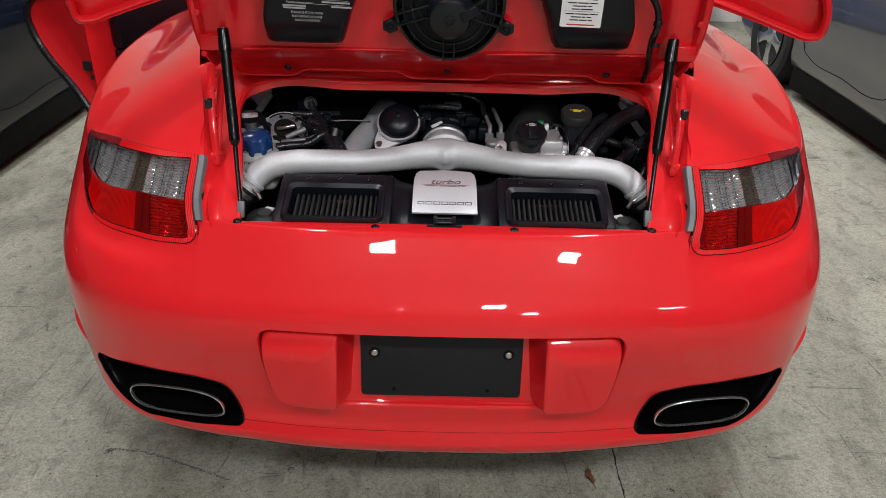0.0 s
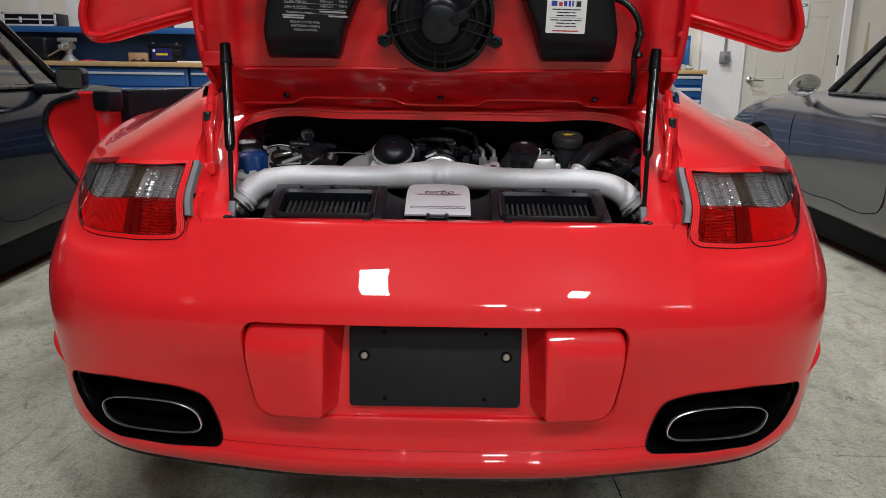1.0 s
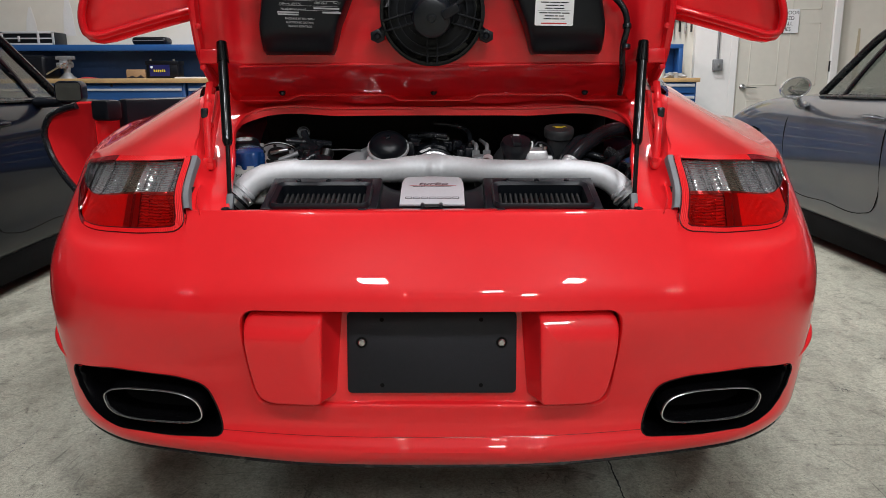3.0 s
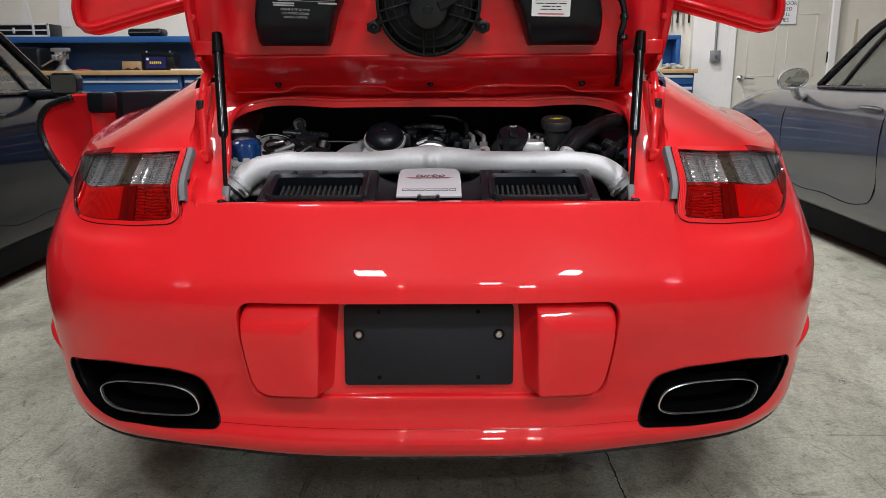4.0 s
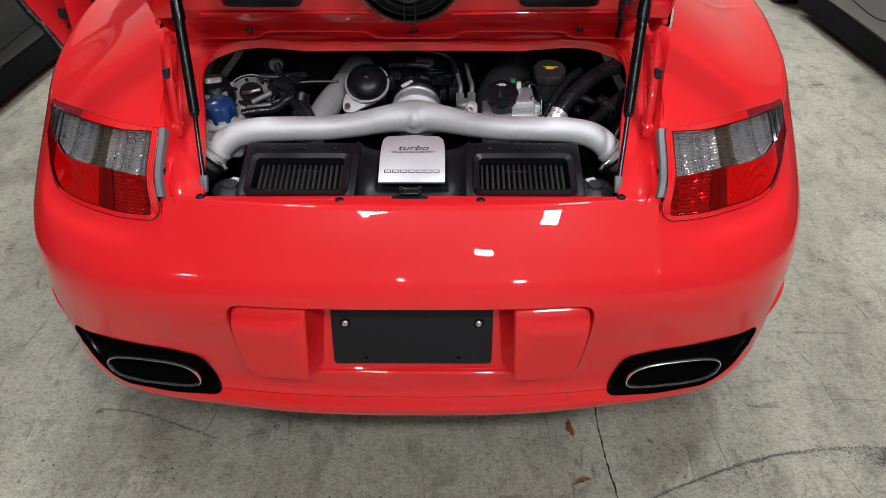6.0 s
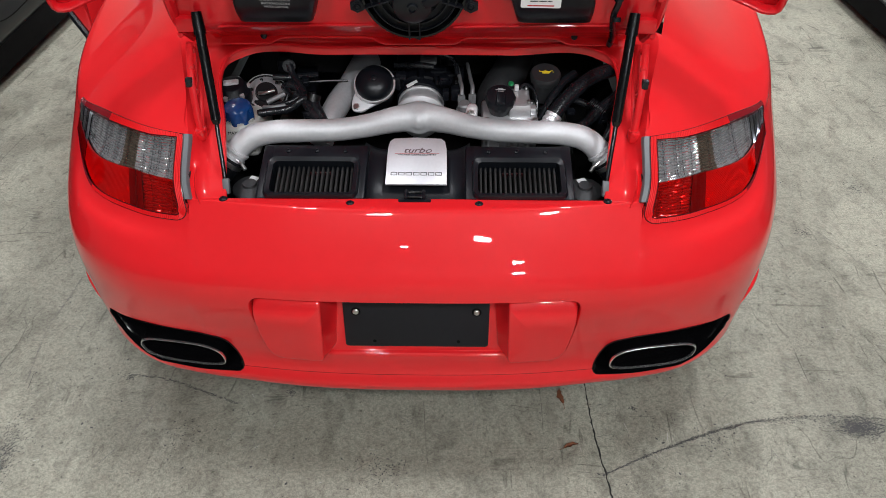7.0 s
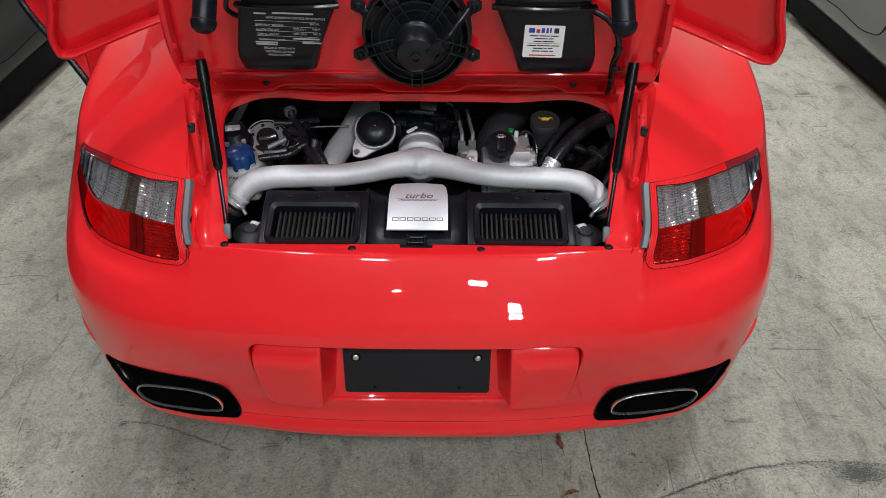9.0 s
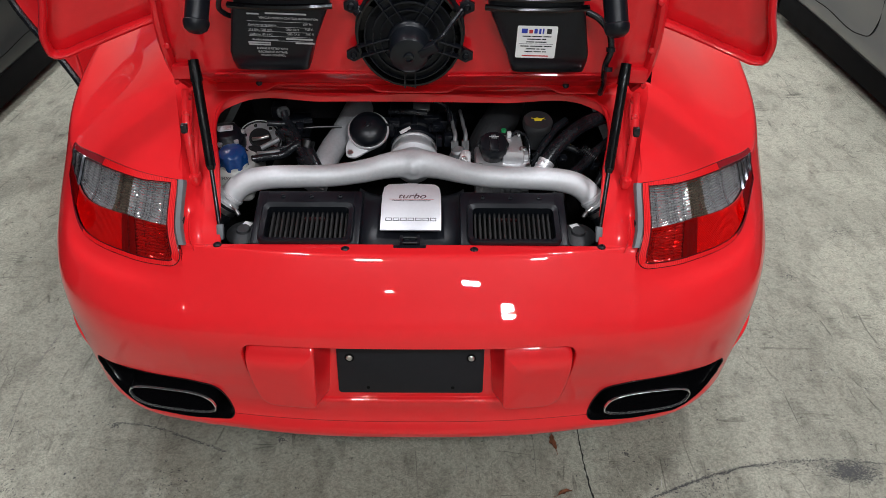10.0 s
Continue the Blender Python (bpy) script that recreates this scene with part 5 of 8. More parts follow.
def parked_car(x, y, paint, name, label, turn_in=1.0, mirror_style="oval"):
    """A low coupe, nose towards +y, its middle at x and its tail at y."""
    c = thing(name, x, y + 2.1, 0, label, "car")
    # stations: along, half width at shoulder, belt height, top of deck or bonnet, sill height
    st = [(0.00, 0.62, 0.70, 0.74, 0.36), (0.10, 0.76, 0.74, 0.80, 0.27), (0.45, 0.855, 0.80, 0.90, 0.20), (0.90, 0.875, 0.84, 0.93, 0.18), (1.50, 0.862, 0.86, 0.93, 0.175), (2.10, 0.845, 0.865, 0.93, 0.175), (2.75, 0.838, 0.855, 0.90, 0.175), (3.10, 0.842, 0.845, 0.84, 0.18), (3.45, 0.845, 0.80, 0.76, 0.18), (3.85, 0.81, 0.70, 0.66, 0.22), (4.15, 0.68, 0.58, 0.56, 0.25), (4.25, 0.50, 0.50, 0.50, 0.32)]
    cols = []
    for sy, hw, belt, deck, sill in st:
        k = (belt - sill)
        cols.append([(0.0, sy, sill - 0.03), (hw * 0.80, sy, sill - 0.03), (hw * 0.925, sy, sill + 0.01), (hw * 0.955, sy, sill + 0.10 * k), (hw * 0.962, sy, sill + 0.26 * k), (hw * 0.992, sy, sill + 0.46 * k), (hw, sy, sill + 0.68 * k), (hw * 0.972, sy, sill + 0.88 * k), (hw * 0.90, sy, belt), (hw * 0.80, sy, belt + 0.25 * (deck - belt) + 0.01), (hw * 0.45, sy, belt + 0.85 * (deck - belt) + 0.01), (0.0, sy, deck + 0.01)])
    g = patch(cols, list(range(12)), list(range(12)), [2, 4, 5, 6, 6, 6, 5, 5, 5, 4, 3], [2, 2, 2, 3, 4, 4, 4, 3, 3, 3, 3])
    g = g + np.array([x, y, 0])
    mir = g * np.array([-1, 1, 1]) + np.array([2 * x, 0, 0])
    bm = bmesh.new()
    sheet(bm, g)
    sheet(bm, mir, True)
    bmesh.ops.remove_doubles(bm, verts=bm.verts, dist=1e-4)
    for wy in (0.95, 3.22):
        for s in (1, -1):
            pts = [(y + wy + 0.345 * math.cos(2 * math.pi * k / 20), 0.315 + 0.345 * math.sin(2 * math.pi * k / 20)) for k in range(20)]
            rim = cut_opening(bm, pts, 1, 2, lambda q: (q.x - x) * s > 0.45)
            run_back(bm, rim, lambda q: Vector((q.x - s * 0.10, q.y, q.z)))
    bmesh.ops.recalc_face_normals(bm, faces=bm.faces)
    part("body", bm, paint, c, "", True, 35)
    for wy in (0.95, 3.22):
        for s in (1, -1):
            wheel(c, x + s * 0.725, y + wy, 0.315, 0.21, s)
    # Black blocks added under the body stand in for the shade below it.
    bm = box(bmesh.new(), x - 0.79, x + 0.79, y + 1.32, y + 2.86, 0.055, 0.20, 0.02)
    box(bm, x - 0.60, x + 0.60, y + 0.30, y + 3.90, 0.075, 0.24, 0.02)
    part("under_shade_block", bm, DARK, c, "black box added under the car for the shade there")
    # cabin: roof, pillars and panes
    rb = [(0.50, 0.93, 0.30), (1.0, 1.12, 0.53), (1.45, 1.245, 0.575), (1.80, 1.275, 0.585), (2.10, 1.205, 0.635), (2.30, 1.05, 0.69), (2.50, 0.885, 0.74)]
    bulge = (0, 0, 0, 0.03, 0.06, 0.16, 0.30)
    roof = [[(x + q * hw, y + ry + bl * (1 - q * q), rz + 0.02 * (1 - q * q)) for q in (-1, -0.8, -0.4, 0, 0.4, 0.8, 1)] for (ry, rz, hw), bl in zip(rb, bulge)]
    bm = bmesh.new()
    sheet(bm, patch(roof[1:5], [0, 1, 2, 3], list(range(7)), [5, 5, 5], [2] * 6))
    part("roof", bm, paint, c)
    bm = bmesh.new()
    sheet(bm, patch(roof[4:7], [0, 1, 2], list(range(7)), [5, 5], [2] * 6))
    part("windscreen", bm, WINDOW, c, "sloping tinted windscreen")
    bm = bmesh.new()
    sheet(bm, patch(roof[0:2], [0, 1], list(range(7)), [5], [2] * 6))
    part("rear_window", bm, WINDOW, c)
    for s in (1, -1):
        edge = [(x + s * hw, y + ry, rz) for ry, rz, hw in rb]
        base = [(x + s * hw, y + ry, rz) for ry, rz, hw in ((0.50, 0.915, 0.60), (1.0, 0.895, 0.74), (1.45, 0.882, 0.765), (1.80, 0.878, 0.768), (2.10, 0.876, 0.765), (2.30, 0.875, 0.758), (2.50, 0.872, 0.748))]
        bm = bmesh.new()
        sheet(bm, patch([edge, base], [0, 1], list(range(7)), [3], [3] * 6))
        part("side_window", bm, WINDOW, c)
        bm = bmesh.new()
        tube(bm, edge, 0.025, 10, 40, 0.7)
        part("roof_rail", bm, RUBBER, c, "black window surround")
        bm = bmesh.new()
        tube(bm, base, 0.012, 8, 40)
        part("window_seal", bm, RUBBER, c)
        bm = bmesh.new()
        tube(bm, [(x + s * 0.762, y + 2.22, 0.876), (x + s * 0.70, y + 2.08, 1.06), (x + s * 0.625, y + 1.96, 1.225)], 0.013, 8, 12)
        part("window_post", bm, RUBBER, c)

    # door seams, handle, fuel flap and mirror on the flank that faces the red car
    s = turn_in
    flank = g.reshape(-1, 3) if s > 0 else mir.reshape(-1, 3)
    flank = flank[(abs(flank[:, 0] - x) > 0.70)]

    def on_flank(fy, fz, out=0.0):
        d = (flank[:, 1] - y - fy) ** 2 + (flank[:, 2] - fz) ** 2
        k = np.argsort(d)[:4]
        w = 1 / (d[k] + 1e-5)
        return Vector((float((flank[k, 0] * w).sum() / w.sum()) + s * out, y + fy, fz))

    seam = [(2.72, 0.83), (2.74, 0.74), (2.75, 0.60), (2.745, 0.42), (2.71, 0.325), (2.63, 0.300), (2.2, 0.288), (1.80, 0.290), (1.71, 0.315), (1.65, 0.40), (1.62, 0.58), (1.615, 0.75), (1.615, 0.84)]
    bm = bmesh.new()
    tube(bm, [on_flank(a, b) for a, b in seam], 0.0026, 6, 90)
    part("door_seam", bm, DARK, c)
    bm = bmesh.new()
    p = on_flank(1.74, 0.775)
    tube(bm, [p + Vector((s * 0.004, -0.075, 0)), p + Vector((s * 0.030, -0.06, 0.004)), p + Vector((s * 0.034, 0.05, 0.006)), p + Vector((s * 0.006, 0.075, 0.004))], [0.010, 0.014, 0.014, 0.010], 12, 24, 0.8)
    part("door_handle", bm, paint, c, "door handle in body colour")
    bm = bmesh.new()
    outline(bm, [(0.05 * math.cos(2 * math.pi * k / 24), 0.016 * math.sin(2 * math.pi * k / 24)) for k in range(24)], 0.006, pose(on_flank(1.74, 0.775).x + s * 0.002, y + 1.74, 0.775, 90, 0, 90), 0.002)
    part("handle_cup", bm, DARK_STEEL, c)
    if mirror_style == "oval":
        mc = Vector((x + s * 1.02, y + 2.24, 0.922))
        m = Matrix.Translation(mc) @ pose(0, 0, 0, 90, 0, 0) @ pose(0, 0, 0, 0, 5 * s, 0) @ pose(0, 0, 0, 0, 0, 14 * -s)
        egg = [(0.92, -0.003), (0.96, 0.004), (1.06, 0.004), (1.09, -0.006), (1.05, -0.03), (0.85, -0.065), (0.5, -0.085), (0.0, -0.09)]
        bm = bmesh.new()
        rings = [[bm.verts.new(m @ Vector((0.078 * f * math.cos(a), 0.055 * f * math.sin(a), h))) for a in (2 * math.pi * k / 36 for k in range(36))] for f, h in egg[:-1]]
        for p, q in zip(rings, rings[1:]):
            for k in range(36):
                bm.faces.new((p[k], q[k], q[(k + 1) % 36], p[(k + 1) % 36]))
        bm.faces.new(rings[-1])
        bmesh.ops.recalc_face_normals(bm, faces=bm.faces)
        shell = part("wing_mirror", bm, SILVER_BRIGHT, c, "oval silver wing mirror on a stalk")
        bm = bmesh.new()
        bm.faces.new([bm.verts.new(m @ Vector((0.0735 * math.cos(a), 0.0515 * math.sin(a), -0.002))) for a in (2 * math.pi * k / 36 for k in range(36))])
        part("mirror_glass", bm, MIRROR, shell, "mirror glass")
        bm = bmesh.new()
        tube(bm, [mc + Vector((-s * 0.02, 0.03, -0.05)), mc + Vector((-s * 0.045, 0.06, -0.075)), on_flank(2.58, 0.815, 0.0)], [0.022, 0.019, 0.026], 16, 14)
        part("mirror_stalk", bm, SILVER_BRIGHT, shell)
        bm = bmesh.new()
        cyl(bm, (x + s * 0.70, y + 3.05, 0.832), (x + s * 0.712, y + 3.05, 0.856), 0.055, n=28)
        part("fuel_flap", bm, paint, c, "round fuel flap")
    else:
        mc = Vector((x + s * 1.00, y + 2.08, 0.916))
        m = Matrix.Translation(mc) @ pose(0, 0, 0, 90, 0, 0) @ pose(0, 0, 0, 0, 9 * s, 0)
        bm = bmesh.new()
        outline(bm, rounded(-0.064, 0.064, -0.050, 0.050, 0.03), 0.085, m @ pose(0, 0, -0.085), 0.012)
        shell = part("wing_mirror", bm, NAVY_PAINT, c, "square dark wing mirror")
        bm = bmesh.new()
        outline(bm, rounded(-0.054, 0.057, -0.041, 0.041, 0.014), 0.002, m, 0.0)
        part("mirror_glass", bm, DIM_MIRROR, shell, "mirror glass")
        bm = bmesh.new()
        tube(bm, [mc + Vector((-s * 0.03, 0.04, -0.04)), mc + Vector((-s * 0.07, 0.08, -0.05)), mc + Vector((-s * 0.22, 0.14, -0.055))], [0.03, 0.028, 0.04], 14, 10, 0.7)
        part("mirror_foot", bm, BLACK, shell)
    # dark seats and trim inside
    for sx in (-0.36, 0.36):
        bm = bmesh.new()
        box(bm, x + sx - 0.25, x + sx + 0.25, y + 1.35, y + 1.95, 0.35, 0.62, 0.06)
        box(bm, -0.24, 0.24, -0.06, 0.06, 0.0, 0.58, 0.05, 2, pose(x + sx, y + 1.40, 0.52, 15, 0, 0))
        part("seat", bm, BLACK, c, "black seat")
    bm = box(bmesh.new(), x - 0.72, x + 0.72, y + 2.25, y + 2.75, 0.60, 0.86, 0.05)
    part("dashboard", bm, BLACK, c, "black dashboard")
    return c


right_car = parked_car(3.00, 0.58, SILVER_PAINT, "coupe", "silver-grey sports coupe parked beside the red car", -1.0, "oval")
left_car = parked_car(-2.76, 0.08, NAVY_PAINT, "coupe", "dark navy sports coupe parked beside the red car", 1.0, "square")
tagged(right_car, group="parked coupes")
tagged(left_car, group="parked coupes")

# ---- rest of the red car ----
for wy in (0.92, 3.27):
    for s in (1, -1):
        wheel(car, s * (0.76 if wy < 2 else 0.74), wy, 0.33, 0.27 if wy < 2 else 0.23, s)
bm = bmesh.new()
st = [(1.50, 0.885, 0.785, 0.90, 0.25), (2.05, 0.875, 0.785, 0.90, 0.22), (2.60, 0.865, 0.785, 0.86, 0.20), (3.00, 0.875, 0.79, 0.80, 0.20), (3.40, 0.875, 0.76, 0.72, 0.20), (3.85, 0.80, 0.66, 0.62, 0.20), (4.12, 0.66, 0.54, 0.52, 0.22), (4.20, 0.45, 0.46, 0.46, 0.30)]
cols = []
for sy, hw, belt, deck, sill in st:
    k = belt - sill
    cols.append([(0.0, sy, sill - 0.03), (hw * 0.8, sy, sill - 0.03), (hw * 0.94, sy, sill + 0.01), (hw * 0.96, sy, sill + 0.15 * k), (hw, sy, sill + 0.5 * k), (hw * 0.99, sy, sill + 0.8 * k), (hw * 0.93, sy, belt + 0.02), (hw * 0.8, sy, belt + 0.3 * (deck - belt) + 0.03), (hw * 0.45, sy, belt + 0.85 * (deck - belt) + 0.03), (0.0, sy, deck + 0.03)])
g = patch(cols, list(range(8)), list(range(10)), [5, 5, 4, 4, 5, 4, 3], [2, 2, 2, 4, 4, 3, 3, 3, 3])
sheet(bm, g)
sheet(bm, g * np.array([-1, 1, 1]), True)
bmesh.ops.remove_doubles(bm, verts=bm.verts, dist=1e-4)
for s in (1, -1):
    pts = [(3.27 + 0.36 * math.cos(2 * math.pi * k / 20), 0.33 + 0.36 * math.sin(2 * math.pi * k / 20)) for k in range(20)]
    run_back(bm, cut_opening(bm, pts, 1, 2, lambda q: q.x * s > 0.45), lambda q: Vector((q.x - s * 0.1, q.y, q.z)))
bmesh.ops.recalc_face_normals(bm, faces=bm.faces)
part("front_body", bm, RED, car, "red front body", True, 35)
rb = [(0.36, 0.95, 0.46), (0.80, 1.13, 0.56), (1.25, 1.265, 0.60), (1.70, 1.295, 0.60), (2.05, 1.22, 0.64), (2.30, 1.05, 0.68), (2.56, 0.88, 0.72)]
bulge = (0, 0, 0, 0.03, 0.06, 0.18, 0.32)
roof = [[(q * hw, ry + bl * (1 - q * q), rz + 0.025 * (1 - q * q)) for q in (-1, -0.8, -0.4, 0, 0.4, 0.8, 1)] for (ry, rz, hw), bl in zip(rb, bulge)]
bm = bmesh.new()
sheet(bm, patch(roof[1:5], [0, 1, 2, 3], list(range(7)), [5, 5, 5], [2] * 6))
part("roof", bm, RED, car, "red roof")
bm = bmesh.new()
sheet(bm, patch(roof[4:7], [0, 1, 2], list(range(7)), [5, 5], [2] * 6))
part("windscreen", bm, WINDOW, car, "tinted windscreen")
bm = bmesh.new()
sheet(bm, patch(roof[0:2], [0, 1], list(range(7)), [5], [2] * 6))
part("rear_window", bm, WINDOW, car, "tinted rear window")
for s in (1, -1):
    edge = [(s * hw, ry, rz) for ry, rz, hw in rb]
    base = [(s * hw, ry, rz) for ry, rz, hw in ((0.36, 0.945, 0.56), (0.80, 0.955, 0.66), (1.25, 0.935, 0.70), (1.70, 0.90, 0.73), (2.05, 0.87, 0.76), (2.30, 0.85, 0.77), (2.56, 0.83, 0.76))]
    bm = bmesh.new()
    sheet(bm, patch([edge, base], [0, 1], list(range(7)), [3], [3] * 6))
    part("side_window", bm, WINDOW, car)
    bm = bmesh.new()
    tube(bm, edge, 0.02, 8, 40)
    part("roof_rail", bm, RED, car)
bm = box(bmesh.new(), -0.74, 0.74, 1.3, 2.5, 0.30, 0.40, 0.03)
part("cabin_floor", bm, DARK, car, "black cabin carpet")
for sx in (-0.36, 0.36):
    bm = bmesh.new()
    box(bm, sx - 0.25, sx + 0.25, 1.30, 1.85, 0.38, 0.58, 0.06)
    box(bm, -0.24, 0.24, -0.06, 0.06, 0.0, 0.55, 0.05, 2, pose(sx, 1.34, 0.50, 12, 0, 0))
    part("seat", bm, BLACK, car, "black seat")

# open door: a thick shell swung out from its front hinges
hinge_at, rear_at = Vector((-0.86, 2.30, 0)), Vector((-1.30, 1.42, 0))
axis = (hinge_at - rear_at)
out = Vector((-axis.y, axis.x, 0)).normalized()  # away from the cabin
if out.x > 0:
    out = -out
sec = [(0.010, 0.888), (0.097, 0.886), (0.195, 0.866), (0.276, 0.833), (0.316, 0.778), (0.298, 0.695), (0.224, 0.595), (0.135, 0.515), (0.070, 0.44), (0.025, 0.38), (0.0, 0.33), (-0.01, 0.34), (-0.004, 0.50), (0.0, 0.66), (0.004, 0.80)]
bm = bmesh.new()
rings = []
for f, grow in ((0.0, 0.965), (0.006, 0.995), (0.02, 1.0), (0.5, 1.0), (1.0, 0.92)):
    rings.append([bm.verts.new(rear_at + axis * f + out * (0.08 + (o - 0.08) * grow) + Vector((0, 0, 0.65 + (z - 0.65) * grow))) for o, z in sec])
n = len(sec)
for a, b in zip(rings, rings[1:]):
    for k in range(n):
        bm.faces.new((a[k], a[(k + 1) % n], b[(k + 1) % n], b[k]))
# pressed-in shut face
deep = [bm.verts.new(rear_at + axis * d + out * (0.13 + (o - 0.13) * gr) + Vector((0, 0, 0.66 + (z - 0.66) * gr))) for (o, z) in sec for gr, d in [(0.84, 0.012)]]
deeper = [bm.verts.new(rear_at + axis * d + out * (0.13 + (o - 0.13) * gr) + Vector((0, 0, 0.68 + (z - 0.68) * gr))) for (o, z) in sec for gr, d in [(0.55, 0.035)]]
for a, b in ((rings[0], deep), (deep, deeper)):
    for k in range(n):
        bm.faces.new((a[k], b[k], b[(k + 1) % n], a[(k + 1) % n]))
bm.faces.new(deeper)
bm.faces.new(rings[-1])
bmesh.ops.recalc_face_normals(bm, faces=bm.faces)
door = part("car_door", bm, RED, car, "red car door standing open", True, 45)
bm = bmesh.new()
tube(bm, [rear_at - axis * 0.003 + out * (0.13 + (o - 0.13) * 0.93) + Vector((0, 0, 0.66 + (z - 0.66) * 0.93)) for o, z in sec[1:11]], 0.013, 8, 60)
part("door_seal", bm, RUBBER, door, "black rubber door seal")
bm = bmesh.new()
for f0, f1, o0, o1, z0, z1 in ((0.10, 0.98, -0.055, 0.0, 0.66, 0.895), (0.10, 0.98, -0.035, -0.004, 0.38, 0.66), (-0.012, 0.06, -0.080, 0.015, 0.815, 0.893)):
    m = Matrix((( axis.x, out.x, 0, rear_at.x), (axis.y, out.y, 0, rear_at.y), (0, 0, 1, 0), (0, 0, 0, 1)))
    box(bm, f0, f1, o0, o1, z0, z1, 0.015, 2, m)
part("door_card", bm, BLACK, door, "black leather door panel")
bm = bmesh.new()
box(bm, 0.008, 0.02, 0.03, 0.065, 0.585, 0.62, 0.0, 2, m)
box(bm, 0.008, 0.02, 0.025, 0.035, 0.555, 0.57, 0.0, 2, m)
part("door_latch", bm, INK, door, "black door latch")

# ---- far side of the hall ----
bench = thing("workbench", -3.4, 5.62, 0, "blue steel workbench with drawers and a maple worktop", "workbench")
for k in range(6):
    x0 = -6.1 + 1.28 * k - 0.006 * max(0, k - 4)
    bm = box(bmesh.new(), x0, x0 + 1.26, 5.36, 5.96, 0.06, 0.955, 0.004)
    body = part("drawer_unit", bm, BENCH_BLUE, bench, "blue steel drawer unit")
    for z0, z1 in ((0.79, 0.93), (0.58, 0.78), (0.34, 0.57), (0.10, 0.33)):
        bm = box(bmesh.new(), x0 + 0.02, x0 + 1.24, 5.335, 5.36, z0, z1, 0.004)
        part("drawer", bm, BENCH_BLUE, body)
        bm = box(bmesh.new(), x0 + 0.02, x0 + 1.24, 5.318, 5.336, z0 + 0.098 if z1 > 0.9 else z1 - 0.035, z0 + 0.118 if z1 > 0.9 else z1 - 0.015, 0.004)
        part("handle_strip", bm, STRIP, body, "pale full-width drawer handle")
    bm = turned(bmesh.new(), [(0.012, 0), (0.012, 0.006), (0, 0.006)], pose(x0 + 0.62, 5.335, 0.935, 90, 0, 0), 14)
    part("lock", bm, INK, body)
part("worktop", box(bmesh.new(), -6.15, 1.43, 5.30, 5.99, 0.955, 0.995, 0.004), WOOD, bench, "maple worktop")
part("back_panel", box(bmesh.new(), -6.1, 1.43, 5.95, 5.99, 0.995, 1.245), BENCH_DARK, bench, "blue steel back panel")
part("top_shelf", box(bmesh.new(), -6.1, 1.43, 5.66, 5.99, 1.245, 1.30, 0.004), BENCH_BLUE, bench, "blue steel shelf")

cab = thing("tool_cabinet", 2.0, 5.7, 0, "blue tool cabinet with pale drawer handles and wooden top", "cabinet")
part("cabinet_body", box(bmesh.new(), 1.585, 2.27, 5.42, 5.99, 0.04, 0.955, 0.004), BENCH_BLUE, cab)
part("cabinet_top", box(bmesh.new(), 1.55, 2.29, 5.38, 5.99, 0.955, 0.992, 0.004), WOOD, cab, "maple worktop")
for k in range(8):
    z0 = 0.86 - 0.105 * k
    part("cabinet_drawer", box(bmesh.new(), 1.60, 2.25, 5.40, 5.425, z0, z0 + 0.09, 0.003), BENCH_BLUE, cab)
    part("cabinet_handle", box(bmesh.new(), 1.60, 2.25, 5.388, 5.402, z0 + 0.055, z0 + 0.08, 0.003), STRIP, cab, "pale drawer handle")
bm = bmesh.new()
for q in ((1.60, 2.25, 5.97, 5.99, 0.992, 1.30), (1.60, 2.25, 5.80, 5.97, 1.262, 1.30), (1.60, 1.64, 5.80, 5.97, 0.992, 1.262), (2.21, 2.25, 5.80, 5.97, 0.992, 1.262), (1.64, 2.21, 5.80, 5.97, 0.992, 1.03)):
    box(bm, *q, 0.003)
part("open_box", bm, BENCH_BLUE, cab, "open blue steel box at the back")

# pier beside the cabinet, and the door
setting("pier", box(bmesh.new(), 2.40, 2.74, 5.93, 6.0, 0, CEIL), DOOR_W, "white painted wall strip", "wall")
for q in ((2.74, 2.81, 5.93, 5.999, 0.0, 2.10), (3.70, 3.77, 5.93, 5.999, 0.0, 2.10), (2.74, 3.77, 5.93, 5.999, 2.10, 2.17)):
    setting("trim", box(bmesh.new(), *q, 0.006), DOOR_W, "white door frame", "door frame")
bm = box(bmesh.new(), 2.815, 3.695, 5.955, 5.995, 0.01, 2.09, 0.003)
door_in = setting("door_1", bm, DOOR_CREAM, "closed cream panel door with a lever handle", "door")
for x0, x1 in ((2.93, 3.21), (3.30, 3.58)):
    for z0, z1 in ((0.18, 0.78), (0.92, 1.50), (1.62, 1.95)):
        bm = bmesh.new()
        for q in ((x0, x1, z0, z0 + 0.012), (x0, x1, z1 - 0.012, z1), (x0, x0 + 0.012, z0, z1), (x1 - 0.012, x1, z0, z1)):
            box(bm, q[0], q[1], 5.9532, 5.957, q[2], q[3], 0.0015)
        part("door_panel_bead", bm, DOOR_CREAM, door_in)
bm = turned(bmesh.new(), [(0.030, 0), (0.030, 0.008), (0.024, 0.014), (0.012, 0.018), (0.012, 0.05), (0, 0.05)], pose(2.885, 5.955, 0.905, 90, 0, 0), 24)
tube(bm, [(2.885, 5.905, 0.905), (2.90, 5.90, 0.905), (2.95, 5.90, 0.903), (3.00, 5.905, 0.900)], [0.011, 0.010, 0.008, 0.007], 10, 14)
part("door_handle", bm, STEEL, door_in, "satin metal lever handle")
